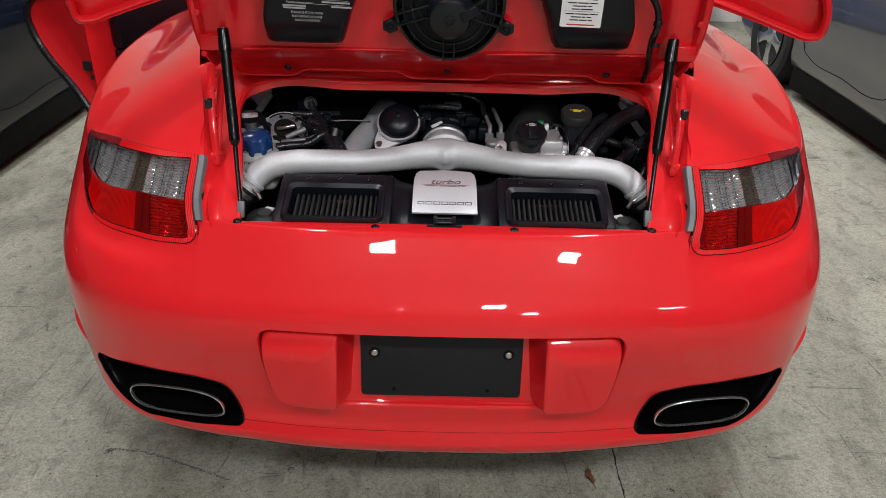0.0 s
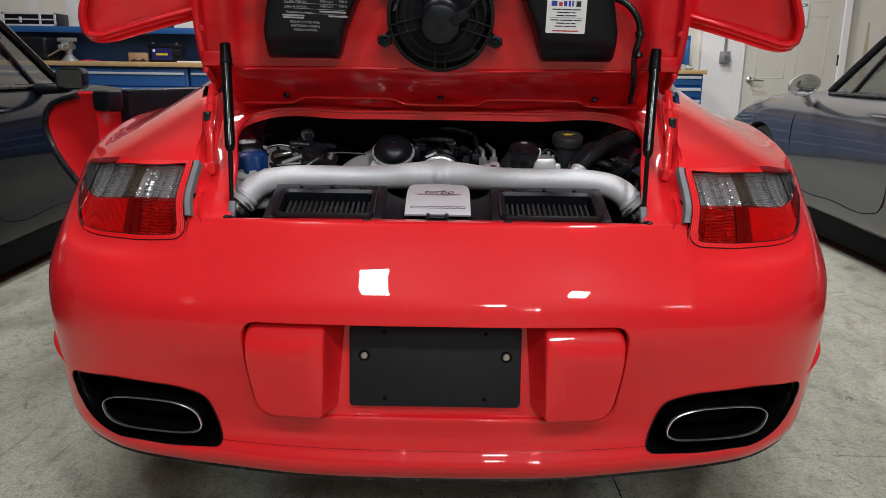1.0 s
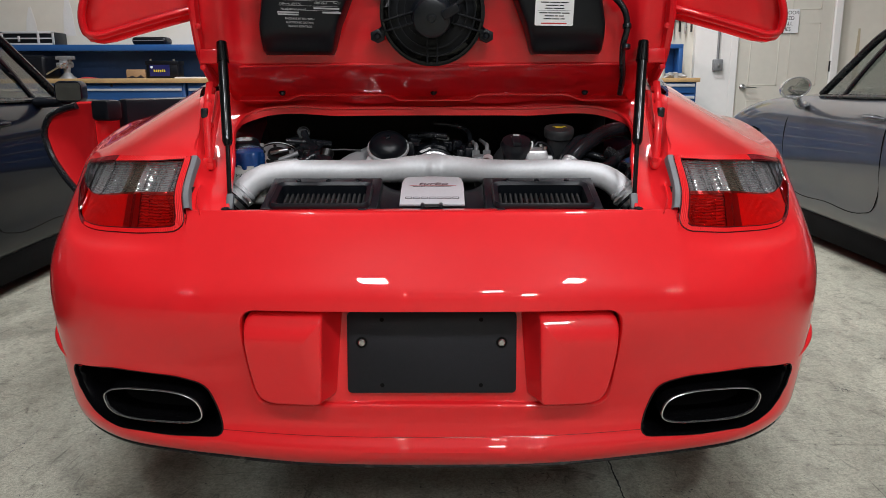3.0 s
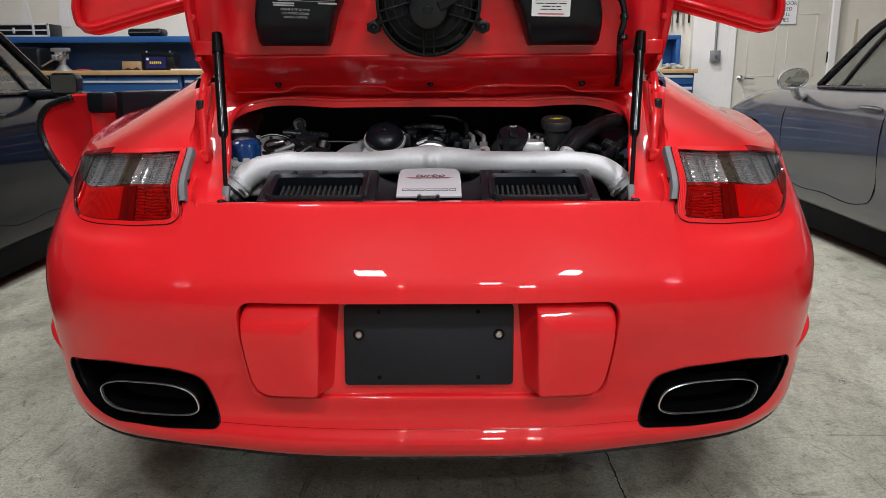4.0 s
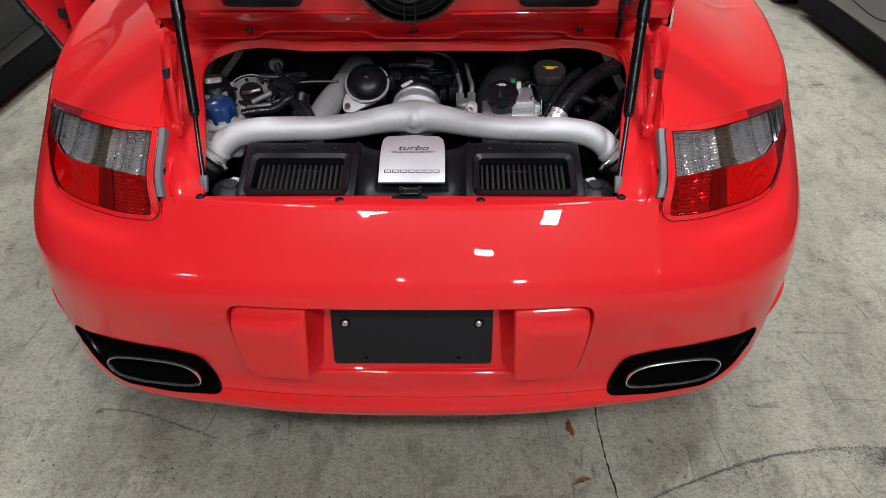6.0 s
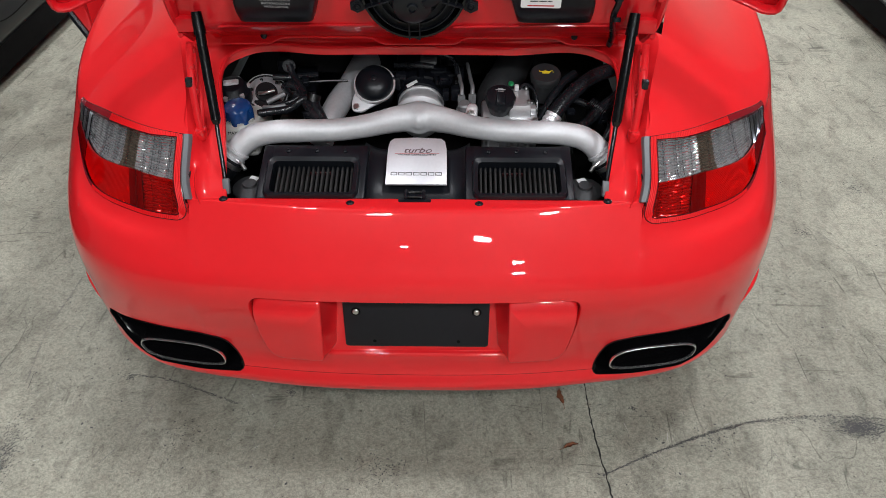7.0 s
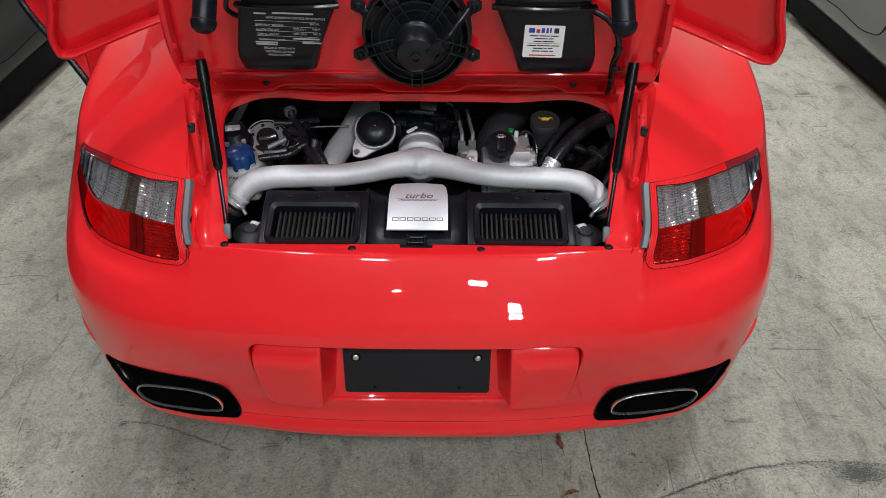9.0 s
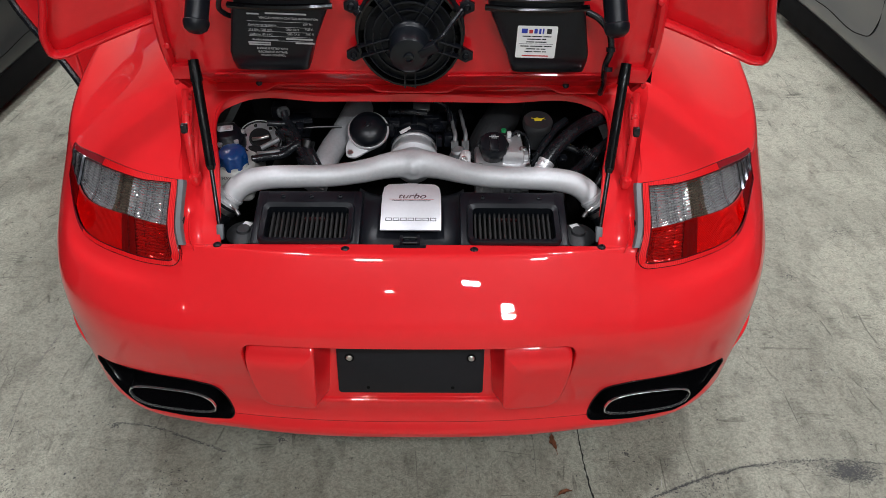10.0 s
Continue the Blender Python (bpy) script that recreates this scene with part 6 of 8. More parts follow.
for z in (0.35, 1.05, 1.72):
    bm = cyl(bmesh.new(), (3.698, 5.945, z), (3.698, 5.945, z + 0.10), 0.009, n=10)
    part("hinge", bm, DARK_STEEL, door_in)
sign = part("door_sign", outline(bmesh.new(), [(-0.14, -0.11), (0.14, -0.11), (0.14, 0.11), (-0.14, 0.11)], 0.001, pose(3.225, 5.944, 1.515, 90, 0, 0)), WHITE, door_in, "white paper notice with black print")
for k, words in enumerate(("KEEP DOOR", "CLOSED", "AT ALL", "TIMES")):
    lettering("door_print", words, 0.046, pose(3.235, 5.9425, 1.590 - 0.050 * k, 90, 0, 0), INK, sign)

box_thing = thing("switch_box", 2.615, 5.91, 1.11, "grey metal switch box on a conduit", "switch")
part("box_body", box(bmesh.new(), 2.57, 2.66, 5.885, 5.93, 1.06, 1.165, 0.006), GREY_METAL, box_thing)
part("toggle", box(bmesh.new(), 2.609, 2.621, 5.870, 5.887, 1.10, 1.125, 0.003), STEEL, box_thing)
part("conduit", cyl(bmesh.new(), (2.615, 5.915, 1.16), (2.615, 5.915, CEIL), 0.011, n=12), GREY_METAL, box_thing)

# pale patches on the wall, broad at the foot and tapering upwards
for x0, x1, z0, z1 in ((-3.62, -3.50, 1.40, 1.78), (-3.98, -3.86, 1.38, 1.66), (-2.35, -2.24, 1.30, 2.0), (-4.55, -4.42, 1.30, 2.1), (3.93, 4.02, 0.4, 1.45)):
    bm = bmesh.new()
    outline(bm, [(x0, z0), (x1, z0), (x1 - 0.02, z0 + 0.6 * (z1 - z0)), ((x0 + x1) / 2 + 0.01, z1), ((x0 + x1) / 2 - 0.01, z1), (x0 + 0.02, z0 + 0.6 * (z1 - z0))], 0.002, pose(0, 5.9995, 0, 90, 0, 0))
    setting("pale_patch", bm, PATCH_WHITE if x0 < 0 else PATCH_TAN, "pale tapering patch on the drywall", "wall")

# things on the bench
flight = thing("flight_case", -3.80, 5.82, 1.30, "black equipment case with silver edges", "case")
part("case_body", box(bmesh.new(), -4.05, -3.57, 5.70, 5.95, 1.30, 1.415, 0.008), BLACK, flight)
for q in ((-4.055, -3.565, 5.692, 5.702, 1.298, 1.316), (-4.055, -3.565, 5.692, 5.702, 1.352, 1.364), (-4.055, -3.565, 5.692, 5.702, 1.402, 1.42), (-4.055, -4.035, 5.692, 5.702, 1.30, 1.42), (-3.585, -3.565, 5.692, 5.702, 1.30, 1.42), (-3.72, -3.70, 5.690, 5.702, 1.30, 1.42), (-3.90, -3.88, 5.690, 5.702, 1.33, 1.38)):
    part("silver_edge", box(bmesh.new(), *q, 0.002), ALU, flight)
pouch = thing("tool_bag", -2.70, 5.8, 1.30, "black zipped tool bag on the shelf", "bag")
part("bag_body", box(bmesh.new(), -2.86, -2.54, 5.70, 5.88, 1.30, 1.372, 0.03, 3), BLACK, pouch)
part("bag_zip", box(bmesh.new(), -2.84, -2.56, 5.694, 5.70, 1.335, 1.340), GREY_METAL, pouch)
vise = thing("bench_vise", -3.42, 5.55, 0.995, "grey iron bench vise", "vise")
bm = bmesh.new()
cyl(bm, (-3.42, 5.58, 0.995), (-3.42, 5.58, 1.012), 0.080, 0.070, 24)
cyl(bm, (-3.42, 5.58, 1.012), (-3.42, 5.58, 1.050), 0.060, 0.030, 20)
cyl(bm, (-3.42, 5.58, 1.050), (-3.42, 5.58, 1.110), 0.028, 0.034, 20)
part("vise_base", bm, GREY_METAL, vise)
bm = bmesh.new()
box(bm, -3.452, -3.388, 5.50, 5.66, 1.095, 1.150, 0.014, 3)
box(bm, -3.445, -3.395, 5.43, 5.53, 1.085, 1.135, 0.010, 3)
box(bm, -3.495, -3.345, 5.57, 5.605, 1.165, 1.198, 0.006)
box(bm, -3.460, -3.380, 5.57, 5.605, 1.13, 1.175, 0.008)
box(bm, -3.490, -3.350, 5.52, 5.55, 1.160, 1.194, 0.006)
box(bm, -3.458, -3.382, 5.52, 5.55, 1.12, 1.170, 0.008)
part("vise_jaws", bm, GREY_METAL, vise)
bm = cyl(bmesh.new(), (-3.54, 5.44, 1.035), (-3.36, 5.44, 1.13), 0.008, n=10)
cyl(bm, (-3.42, 5.43, 1.10), (-3.42, 5.50, 1.12), 0.014, n=12)
part("vise_handle", bm, STEEL, vise, "steel sliding handle")
drill = thing("power_tool_case", -3.73, 5.6, 0.995, "dark tool case lying on the bench", "case")
part("tool_case", box(bmesh.new(), -3.98, -3.58, 5.50, 5.80, 0.995, 1.20, 0.03, 3), BLACK, drill)
batt = thing("car_battery", -2.52, 5.6, 0.995, "black car battery with a blue label", "battery")
part("battery_body", box(bmesh.new(), -2.665, -2.385, 5.50, 5.67, 0.995, 1.135, 0.006), BLACK, batt)
part("battery_top", box(bmesh.new(), -2.672, -2.378, 5.495, 5.675, 1.115, 1.15, 0.004), BLACK, batt)
part("battery_label", box(bmesh.new(), -2.635, -2.455, 5.4965, 5.4995, 1.015, 1.115), LABEL_BLUE, batt, "dark blue label")
for k in range(6):
    x0 = -2.598 + 0.018 * k
    part("label_block", box(bmesh.new(), x0, x0 + 0.012, 5.4945, 5.4967, 1.054, 1.073), INK_YELLOW, batt, "", False)
part("label_dot", turned(bmesh.new(), [(0.012, 0), (0.012, 0.003), (0, 0.003)], pose(-2.615, 5.4967, 1.095, 90, 0, 0), 12), WHITE, batt)
for tx in (-2.64, -2.43):
    part("terminal", cyl(bmesh.new(), (tx, 5.55, 1.148), (tx, 5.55, 1.168), 0.010, n=12), STEEL, batt)
carton = thing("cardboard_box", -2.755, 5.58, 0.995, "small torn brown cardboard box", "box")
bm = box(bmesh.new(), -2.85, -2.68, 5.50, 5.66, 0.995, 1.075, 0.003)
part("carton_body", bm, CARD, carton)
bm = outline(bmesh.new(), [(0.0, 0.0), (0.05, 0.02), (0.09, 0.005), (0.13, 0.025), (0.165, 0.0)], 0.002, pose(-2.848, 5.499, 1.0, 90, 0, 0))
part("torn_flap", bm, INK, carton)
cloth = thing("red_rag", -3.20, 5.5, 0.995, "crumpled red rag on the bench", "rag")
bm = bmesh.new()
g = [[(-3.29 + 0.18 * i / 14, 5.44 + 0.12 * j / 8, 0.997 + 0.016 * abs(math.sin(i * 1.3 + j) * math.sin(math.pi * i / 14) * math.sin(math.pi * j / 8))) for j in range(9)] for i in range(15)]
sheet(bm, g)
part("rag_cloth", bm, INK_RED, cloth)
paper = thing("paper_sheet", -2.26, 5.45, 0.995, "white paper lying on the bench", "paper")
part("sheet_of_paper", box(bmesh.new(), -2.375, -2.10, 5.38, 5.55, 0.996, 1.008), WHITE, paper)
# things on the tool cabinet
jar = thing("glass_jar", 1.98, 5.55, 0.992, "clear jar of small parts", "jar")
part("jar_body", cyl(bmesh.new(), (1.98, 5.55, 0.992), (1.98, 5.55, 1.07), 0.035, n=18), WHITE_TANK, jar)
part("jar_paper", box(bmesh.new(), 1.96, 2.03, 5.60, 5.61, 0.992, 1.15), WHITE, jar)
bagp = thing("plastic_bag", 2.10, 5.55, 0.992, "crumpled clear plastic bag", "bag")
bm = bmesh.new()
bmesh.ops.create_icosphere(bm, subdivisions=4, radius=0.055, matrix=Matrix.Translation((2.10, 5.55, 1.01)) @ Matrix.Diagonal((1.7, 1, 0.50, 1)))
for v in bm.verts:
    v.co += (v.co - Vector((2.10, 5.55, 1.01))) * (0.9 * noise.noise(v.co * 30) + 0.3 * noise.noise(v.co * 75))
    v.co.z = max(v.co.z, 0.992)
part("bag_film", bm, FILM, bagp, "", True, 20)
hose_y = thing("yellow_jug", 1.93, 5.88, 1.30, "yellow plastic jug on the back box", "jug")
part("jug_body", box(bmesh.new(), 1.98, 2.12, 5.82, 5.96, 1.30, 1.60, 0.03, 3), INK_YELLOW, hose_y)
hooks = thing("wall_hooks", 2.16, 5.97, 1.52, "metal tools hanging on wall hooks", "tools")
part("hook_rail", box(bmesh.new(), 2.17, 2.39, 5.985, 5.999, 1.52, 1.535), STEEL, hooks)
for k in range(4):
    hx = 2.20 + 0.055 * k
    part("hung_tool", cyl(bmesh.new(), (hx, 5.97, 1.40 + 0.02 * (k % 2)), (hx, 5.975, 1.53), 0.010, n=8), DARK_STEEL if k % 2 else STEEL, hooks)

# ---- engine ----
engine = part("engine", box(bmesh.new(), -0.36, 0.36, 0.12, 0.58, 0.47, 0.69, 0.03), DARK_STEEL, car, "flat engine with cast alloy pipes and black covers")


def piece(name, bm, mat, label="", angle=40.0):
    return part(name, bm, mat, engine, label, True, angle)


# charge pipe: two arms that meet in the middle and rise to the throttle
bm = bmesh.new()
arm = [(0.398, 0.074, 0.729), (0.389, 0.079, 0.739), (0.374, 0.086, 0.752), (0.354, 0.091, 0.762), (0.325, 0.094, 0.768), (0.25, 0.096, 0.772), (0.17, 0.104, 0.771), (0.11, 0.124, 0.770), (0.06, 0.148, 0.770), (0.0, 0.168, 0.770)]
rad = [0.0265, 0.0262, 0.0258, 0.0255, 0.0250, 0.0250, 0.0252, 0.0265, 0.030, 0.034]
tube(bm, arm, rad, 24, 70)
tube(bm, [(-x, y, z) for x, y, z in arm], rad, 24, 70)
tube(bm, [(0, 0.135, 0.769), (0, 0.165, 0.765), (0, 0.195, 0.748), (0, 0.232, 0.736)], [0.028, 0.035, 0.044, 0.053], 32, 24)
tube(bm, [(0, 0.143, 0.760), (0, 0.139, 0.768), (0, 0.144, 0.775), (0, 0.166, 0.777)], [0.012, 0.0185, 0.0205, 0.024], 20, 24)
pipe = piece("charge_pipe", bm, ALU, "sand-cast aluminium charge pipe")
# one casting: the arms and the neck run into each other
md = pipe.modifiers.new("cast", "REMESH")
md.mode, md.voxel_size, md.use_smooth_shade = "VOXEL", 0.0042, True
md = pipe.modifiers.new("fair", "SMOOTH")
md.factor, md.iterations = 0.5, 14
m = pose(0, 0.222, 0.7385, -90 + 12, 0, 0)
bm = turned(bmesh.new(), [(0.050, -0.004), (0.0555, 0.0), (0.0585, 0.003), (0.0585, 0.010), (0.056, 0.012), (0.052, 0.013)], m, 40)
piece("pipe_collar", bm, ALU, "cast collar of the charge pipe")
bm = turned(bmesh.new(), [(0.052, 0.010), (0.051, 0.040), (0.054, 0.042), (0.054, 0.050), (0.0, 0.050)], m, 36)
piece("boot_sleeve", bm, ALLOY, "plain metal sleeve")
bm = turned(bmesh.new(), [(0.054, 0.046), (0.058, 0.049), (0.058, 0.062), (0.055, 0.064), (0.055, 0.072), (0.060, 0.075), (0.062, 0.12), (0.0, 0.12)], m, 30)
for a in (35, 145, 90):
    cyl(bm, m @ Vector((0.060 * math.cos(radians(a)), 0.060 * -math.sin(radians(a)), 0.06)), m @ Vector((0.060 * math.cos(radians(a)), 0.060 * -math.sin(radians(a)), 0.10)), 0.008, n=10)
piece("throttle_body", bm, BLACK, "black throttle body")
bm = box(bmesh.new(), -0.016, 0.012, -0.005, 0.005, 0.0, 0.002, 0.0008, 1, pose(-0.018, 0.262, 0.802, 15, -18, 24))
piece("paper_tag", bm, WHITE, "white paper tag")
for sgn in (1, -1):
    side_of = (lambda b: b) if sgn > 0 else mirrored
    d = (Vector(arm[0]) - Vector(arm[1])).normalized()
    base = Vector(arm[0])
    m = look(base, base + d) @ pose(0, 0, 0, 180, 0, 0)
    bm = turned(bmesh.new(), [(0.0255, -0.012), (0.0285, -0.010), (0.0285, -0.004), (0.0262, -0.002), (0.0262, 0.004), (0.0290, 0.006), (0.0290, 0.012), (0.0, 0.012)], m, 30)
    piece("pipe_end", side_of(bm), ALU, "ribbed pipe end")
    bm = turned(bmesh.new(), [(0.027, 0.010), (0.030, 0.012), (0.030, 0.06), (0.0, 0.06)], m, 24)
    piece("hose", side_of(bm), RUBBER, "black rubber hose")
    bm = turned(bmesh.new(), [(0.0305, 0.018), (0.0318, 0.019), (0.0318, 0.028), (0.0305, 0.029)], m, 30)
    piece("hose_clamp", side_of(bm), STEEL, "steel hose clamp")
    bm = cyl(bmesh.new(), (0.376, 0.037, 0.721), (0.369, 0.030, 0.714), 0.0048, n=8)
    cyl(bm, (0.394, 0.052, 0.728), (0.376, 0.037, 0.721), 0.0026, n=8)
    piece("clamp_screw", side_of(bm), STEEL, "bright clamp screw")
    # mount cans behind the sill
    bm = turned(bmesh.new(), [(0.034, -0.08), (0.034, -0.012), (0.038, -0.010), (0.038, -0.004), (0.034, 0.0), (0.016, 0.004), (0.014, 0.009), (0, 0.009)], pose(0.357, 0.004, 0.690, 6, 0, 0), 30)
    can = piece("vacuum_can", side_of(bm), CASTING, "dull metal vacuum can")
    bm = outline(bmesh.new(), [(-0.010, -0.007), (0.010, -0.007), (0.010, 0.007), (-0.010, 0.007)], 0.0006, pose(0.352, 0.023, 0.6960, 6, 0, 25))
    piece("can_label", side_of(bm), INK_GREY, "small pale label")

# air filter housing, tilted
BOX = pose(0, -0.085, 0.7255, 16.5, 0, 0)
for sgn in (1, -1):
    side_of = (lambda b: b) if sgn > 0 else mirrored
    bm = bmesh.new()
    # a shell with an opening: four bevelled sides round it
    for q in ((0.102, 0.124, -0.004, 0.140), (0.299, 0.323, -0.004, 0.140), (0.118, 0.305, -0.004, 0.005), (0.118, 0.305, 0.093, 0.140)):
        box(bm, q[0], q[1], q[2], q[3], -0.10, 0.0, 0.004, 2, BOX)
    housing = piece("filter_housing", side_of(bm), BLACK, "black plastic air filter housing")
    bm = bmesh.new()
    o = rounded(0.116, 0.308, -0.005, 0.102, 0.016, 5)
    i_ = rounded(0.128, 0.296, 0.008, 0.090, 0.010, 5)
    lv = []
    for pts, hgt in ((o, 0.0), (o, 0.004), ([(a * 0.75 + b * 0.25, c * 0.75 + e * 0.25) for (a, c), (b, e) in zip(o, i_)], 0.009), (i_, 0.005), (i_, -0.03)):
        lv.append([bm.verts.new(BOX @ Vector((x, y, hgt))) for x, y in pts])
    n = len(o)
    for a, b in zip(lv, lv[1:]):
        for k in range(n):
            bm.faces.new((a[k], a[(k + 1) % n], b[(k + 1) % n], b[k]))
    bmesh.ops.recalc_face_normals(bm, faces=bm.faces)
    piece("filter_frame", side_of(bm), DOME_BLACK, "raised black frame round the filter")
    bm = box(bmesh.new(), 0.122, 0.300, 0.000, 0.094, -0.045, -0.030, 0, 1, BOX)
    piece("filter_bed", side_of(bm), DARK, "dark filter bed")
    for k in range(16):
        x = 0.1315 + 0.0102 * k
        bm = box(bmesh.new(), x, x + 0.0050, 0.003, 0.091, -0.031, -0.012, 0.0022, 2, BOX)
        piece("filter_pleat", side_of(bm), PLEAT)
    for sx in (0.15, 0.210, 0.270):
        bm = turned(bmesh.new(), [(0.005, 0), (0.005, 0.003), (0.0025, 0.004), (0.002, 0.002), (0, 0.002)], BOX @ pose(sx, 0.122, 0), 12)
        piece("housing_screw", side_of(bm), BLACK)
    # small dark red bar across the top of the filter opening
    bm = box(bmesh.new(), 0.180, 0.226, 0.081, 0.0855, -0.030, -0.022, 0.0015, 2, BOX)
    piece("red_bar", side_of(bm), DARK_RED, "dark red bar inside the filter opening")
# curved cowl between the filters
bm = bmesh.new()
g = []
for k in range(25):
    x = -0.112 + 0.224 * k / 24
    sag = -0.037 + 0.026 * min(1.0, abs(x) / 0.112) ** 5
    g.append([BOX @ Vector((x, y, sag + e)) for y, e in ((0.02, -0.10), (0.02, -0.03), (0.024, -0.012), (0.04, -0.004), (0.07, 0.0), (0.13, 0.0), (0.155, -0.002), (0.17, -0.012), (0.17, -0.08))])
sheet(bm, g)
bmesh.ops.recalc_face_normals(bm, faces=bm.faces)
piece("cowl", bm, BLACK, "black curved plastic cowl")

# silver cover with the turbo lettering
COVER = BOX @ pose(0, 0.0595, -0.0200, 2, 0, 0)
bm = bmesh.new()
w = 0.0635
pts = [(-w, -0.012), (w, -0.012), (w * 1.0, 0.05), (w * 0.985, 0.085), (w * 0.93, 0.104), (w * 0.80, 0.112), (0, 0.1155), (-w * 0.80, 0.112), (-w * 0.93, 0.104), (-w * 0.985, 0.085), (-w, 0.05)]
outline(bm, pts, 0.004, COVER, 0.0012)
cover = part("engine_badge_cover", bm, PLATE_SILVER, car, "silver cover plate lettered turbo over the engine")
lettering("lettering", "turbo", 0.0195, COVER @ pose(0.0, 0.078, 0.0046), INK_MAROON, cover, "CENTER", 0.35, 1.35)
lettering("lettering", "VARIABLE TURBINE GEOMETRY", 0.0052, COVER @ pose(0.0, 0.066, 0.0046), INK, cover, "CENTER", 0.0, 1.12)
bm = box(bmesh.new(), -0.047, 0.047, 0.0695, 0.0700, 0.0040, 0.0046, 0, 1, COVER)
part("red_line", bm, INK_RED, cover, "thin red line", False)
# maker's mark as a row of plain open blocks
for k in range(7):
    x = -0.0465 + 0.0155 * k
    bm = bmesh.new()
    for q in ((-0.0066, 0.0066, 0.0182, 0.0193), (-0.0066, 0.0066, 0.0112, 0.0123), (-0.0066, -0.0052, 0.0112, 0.0193), (0.0052, 0.0066, 0.0112, 0.0193)):
        box(bm, x + q[0], x + q[1], q[2], q[3], 0.0040, 0.0046, 0, 1, COVER)
    part("mark_block", bm, INK, cover, "", False)

# coolant tank with blue cap
bm = bmesh.new()
box(bm, -0.452, -0.352, 0.100, 0.265, 0.700, 0.779, 0.014, 3)
cyl(bm, (-0.392, 0.137, 0.770), (-0.392, 0.135, 0.786), 0.031, n=28)
tank = piece("coolant_tank", bm, WHITE_TANK, "milky plastic coolant tank with a blue cap")
lettering("tank_mark", "MAX", 0.010, pose(-0.404, 0.0995, 0.763, 90, 0, 0), INK, engine)
bm = bmesh.new()
n = 48
m = pose(-0.392, 0.135, 0.778, 10, 0, 0)
rings = []
for r, h in ((0.029, 0.0), (0.0308, 0.026), (0.029, 0.036), (0.023, 0.041), (0.0, 0.042)):
    rings.append([bm.verts.new(m @ Vector(((r + (0.0022 if h < 0.036 else 0) * math.cos(7 * a)) * math.cos(a), (r + (0.0022 if h < 0.036 else 0) * math.cos(7 * a)) * math.sin(a), h))) for a in (2 * math.pi * k / n for k in range(n))])
for a, b in zip(rings, rings[1:]):
    for k in range(n):
        bm.faces.new((a[k], a[(k + 1) % n], b[(k + 1) % n], b[k]))
piece("tank_cap", bm, BLUE_CAP, "ribbed blue coolant cap")
bm = turned(bmesh.new(), [(0.040, -0.03), (0.040, 0.0), (0.034, 0.004), (0.030, 0.016), (0.026, 0.019), (0, 0.019)], pose(-0.420, 0.206, 0.812, 12, 0, 0), 28)
piece("vent_valve", bm, BLACK, "black vent valve with bright bolts")
for k in range(6):
    a = 2 * math.pi * k / 6 + 0.3
    bm = turned(bmesh.new(), [(0.0056, 0), (0.0056, 0.007), (0.0, 0.008)], pose(-0.420 + 0.036 * math.cos(a), 0.206 + 0.035 * math.sin(a), 0.812 + 0.0074 * math.sin(a), 12, 0, 0), 8)
    piece("valve_bolt", bm, ALLOY)
bm = bmesh.new()
outline(bm, rounded(-0.017, 0.017, -0.009, 0.009, 0.004), 0.003, pose(-0.420, 0.204, 0.8305, 12, 0, 12), 0.001)
outline(bm, rounded(-0.012, -0.003, -0.005, 0.005, 0.002), 0.005, pose(-0.420, 0.204, 0.8305, 12, 0, 12), 0.001)
outline(bm, rounded(0.003, 0.012, -0.005, 0.005, 0.002), 0.005, pose(-0.420, 0.204, 0.8305, 12, 0, 12), 0.001)
piece("valve_plate", bm, ALU, "bright metal plate")

# black dome with strap, bracket and grey duct
DOME = pose(-0.104, 0.239, 0.8150, 36, 0, 0)
bm = turned(bmesh.new(), [(0.040, -0.06), (0.043, -0.012), (0.0435, -0.002), (0.042, 0.006), (0.037, 0.013), (0.028, 0.019), (0.017, 0.0225), (0.007, 0.0235), (0.007, 0.0265), (0.005, 0.0275), (0.004, 0.0245), (0, 0.0245)], DOME, 40)
piece("black_dome", bm, DOME_BLACK, "black dome-shaped actuator")
bm = turned(bmesh.new(), [(0.0435, -0.010), (0.0475, -0.010), (0.0475, -0.004), (0.0435, -0.004)], DOME, 40)
piece("dome_strap", bm, ALLOY, "bright metal strap")
bm = outline(bmesh.new(), soft_corners([(-0.050, -0.062), (-0.028, -0.066), (-0.004, -0.050), (0.024, -0.036), (0.024, 0.0), (-0.040, 0.0), (-0.052, -0.040)], 0.009, 4), 0.006, DOME @ pose(0, 0, -0.020), 0.002)
piece("dome_bracket", bm, ALU, "cast bracket")
bm = turned(bmesh.new(), [(0.007, 0), (0.007, 0.007), (0, 0.007)], DOME @ pose(-0.040, -0.054, -0.014), 6)
piece("bracket_bolt", bm, STEEL)
bm = bmesh.new()
tube(bm, [(-0.222, 0.135, 0.715), (-0.208, 0.175, 0.745), (-0.192, 0.225, 0.763), (-0.170, 0.305, 0.768), (-0.145, 0.46, 0.765)], [0.027, 0.028, 0.030, 0.034, 0.036], 20, 30)
piece("grey_duct", bm, CAST_DUCT, "pale grey cast duct")

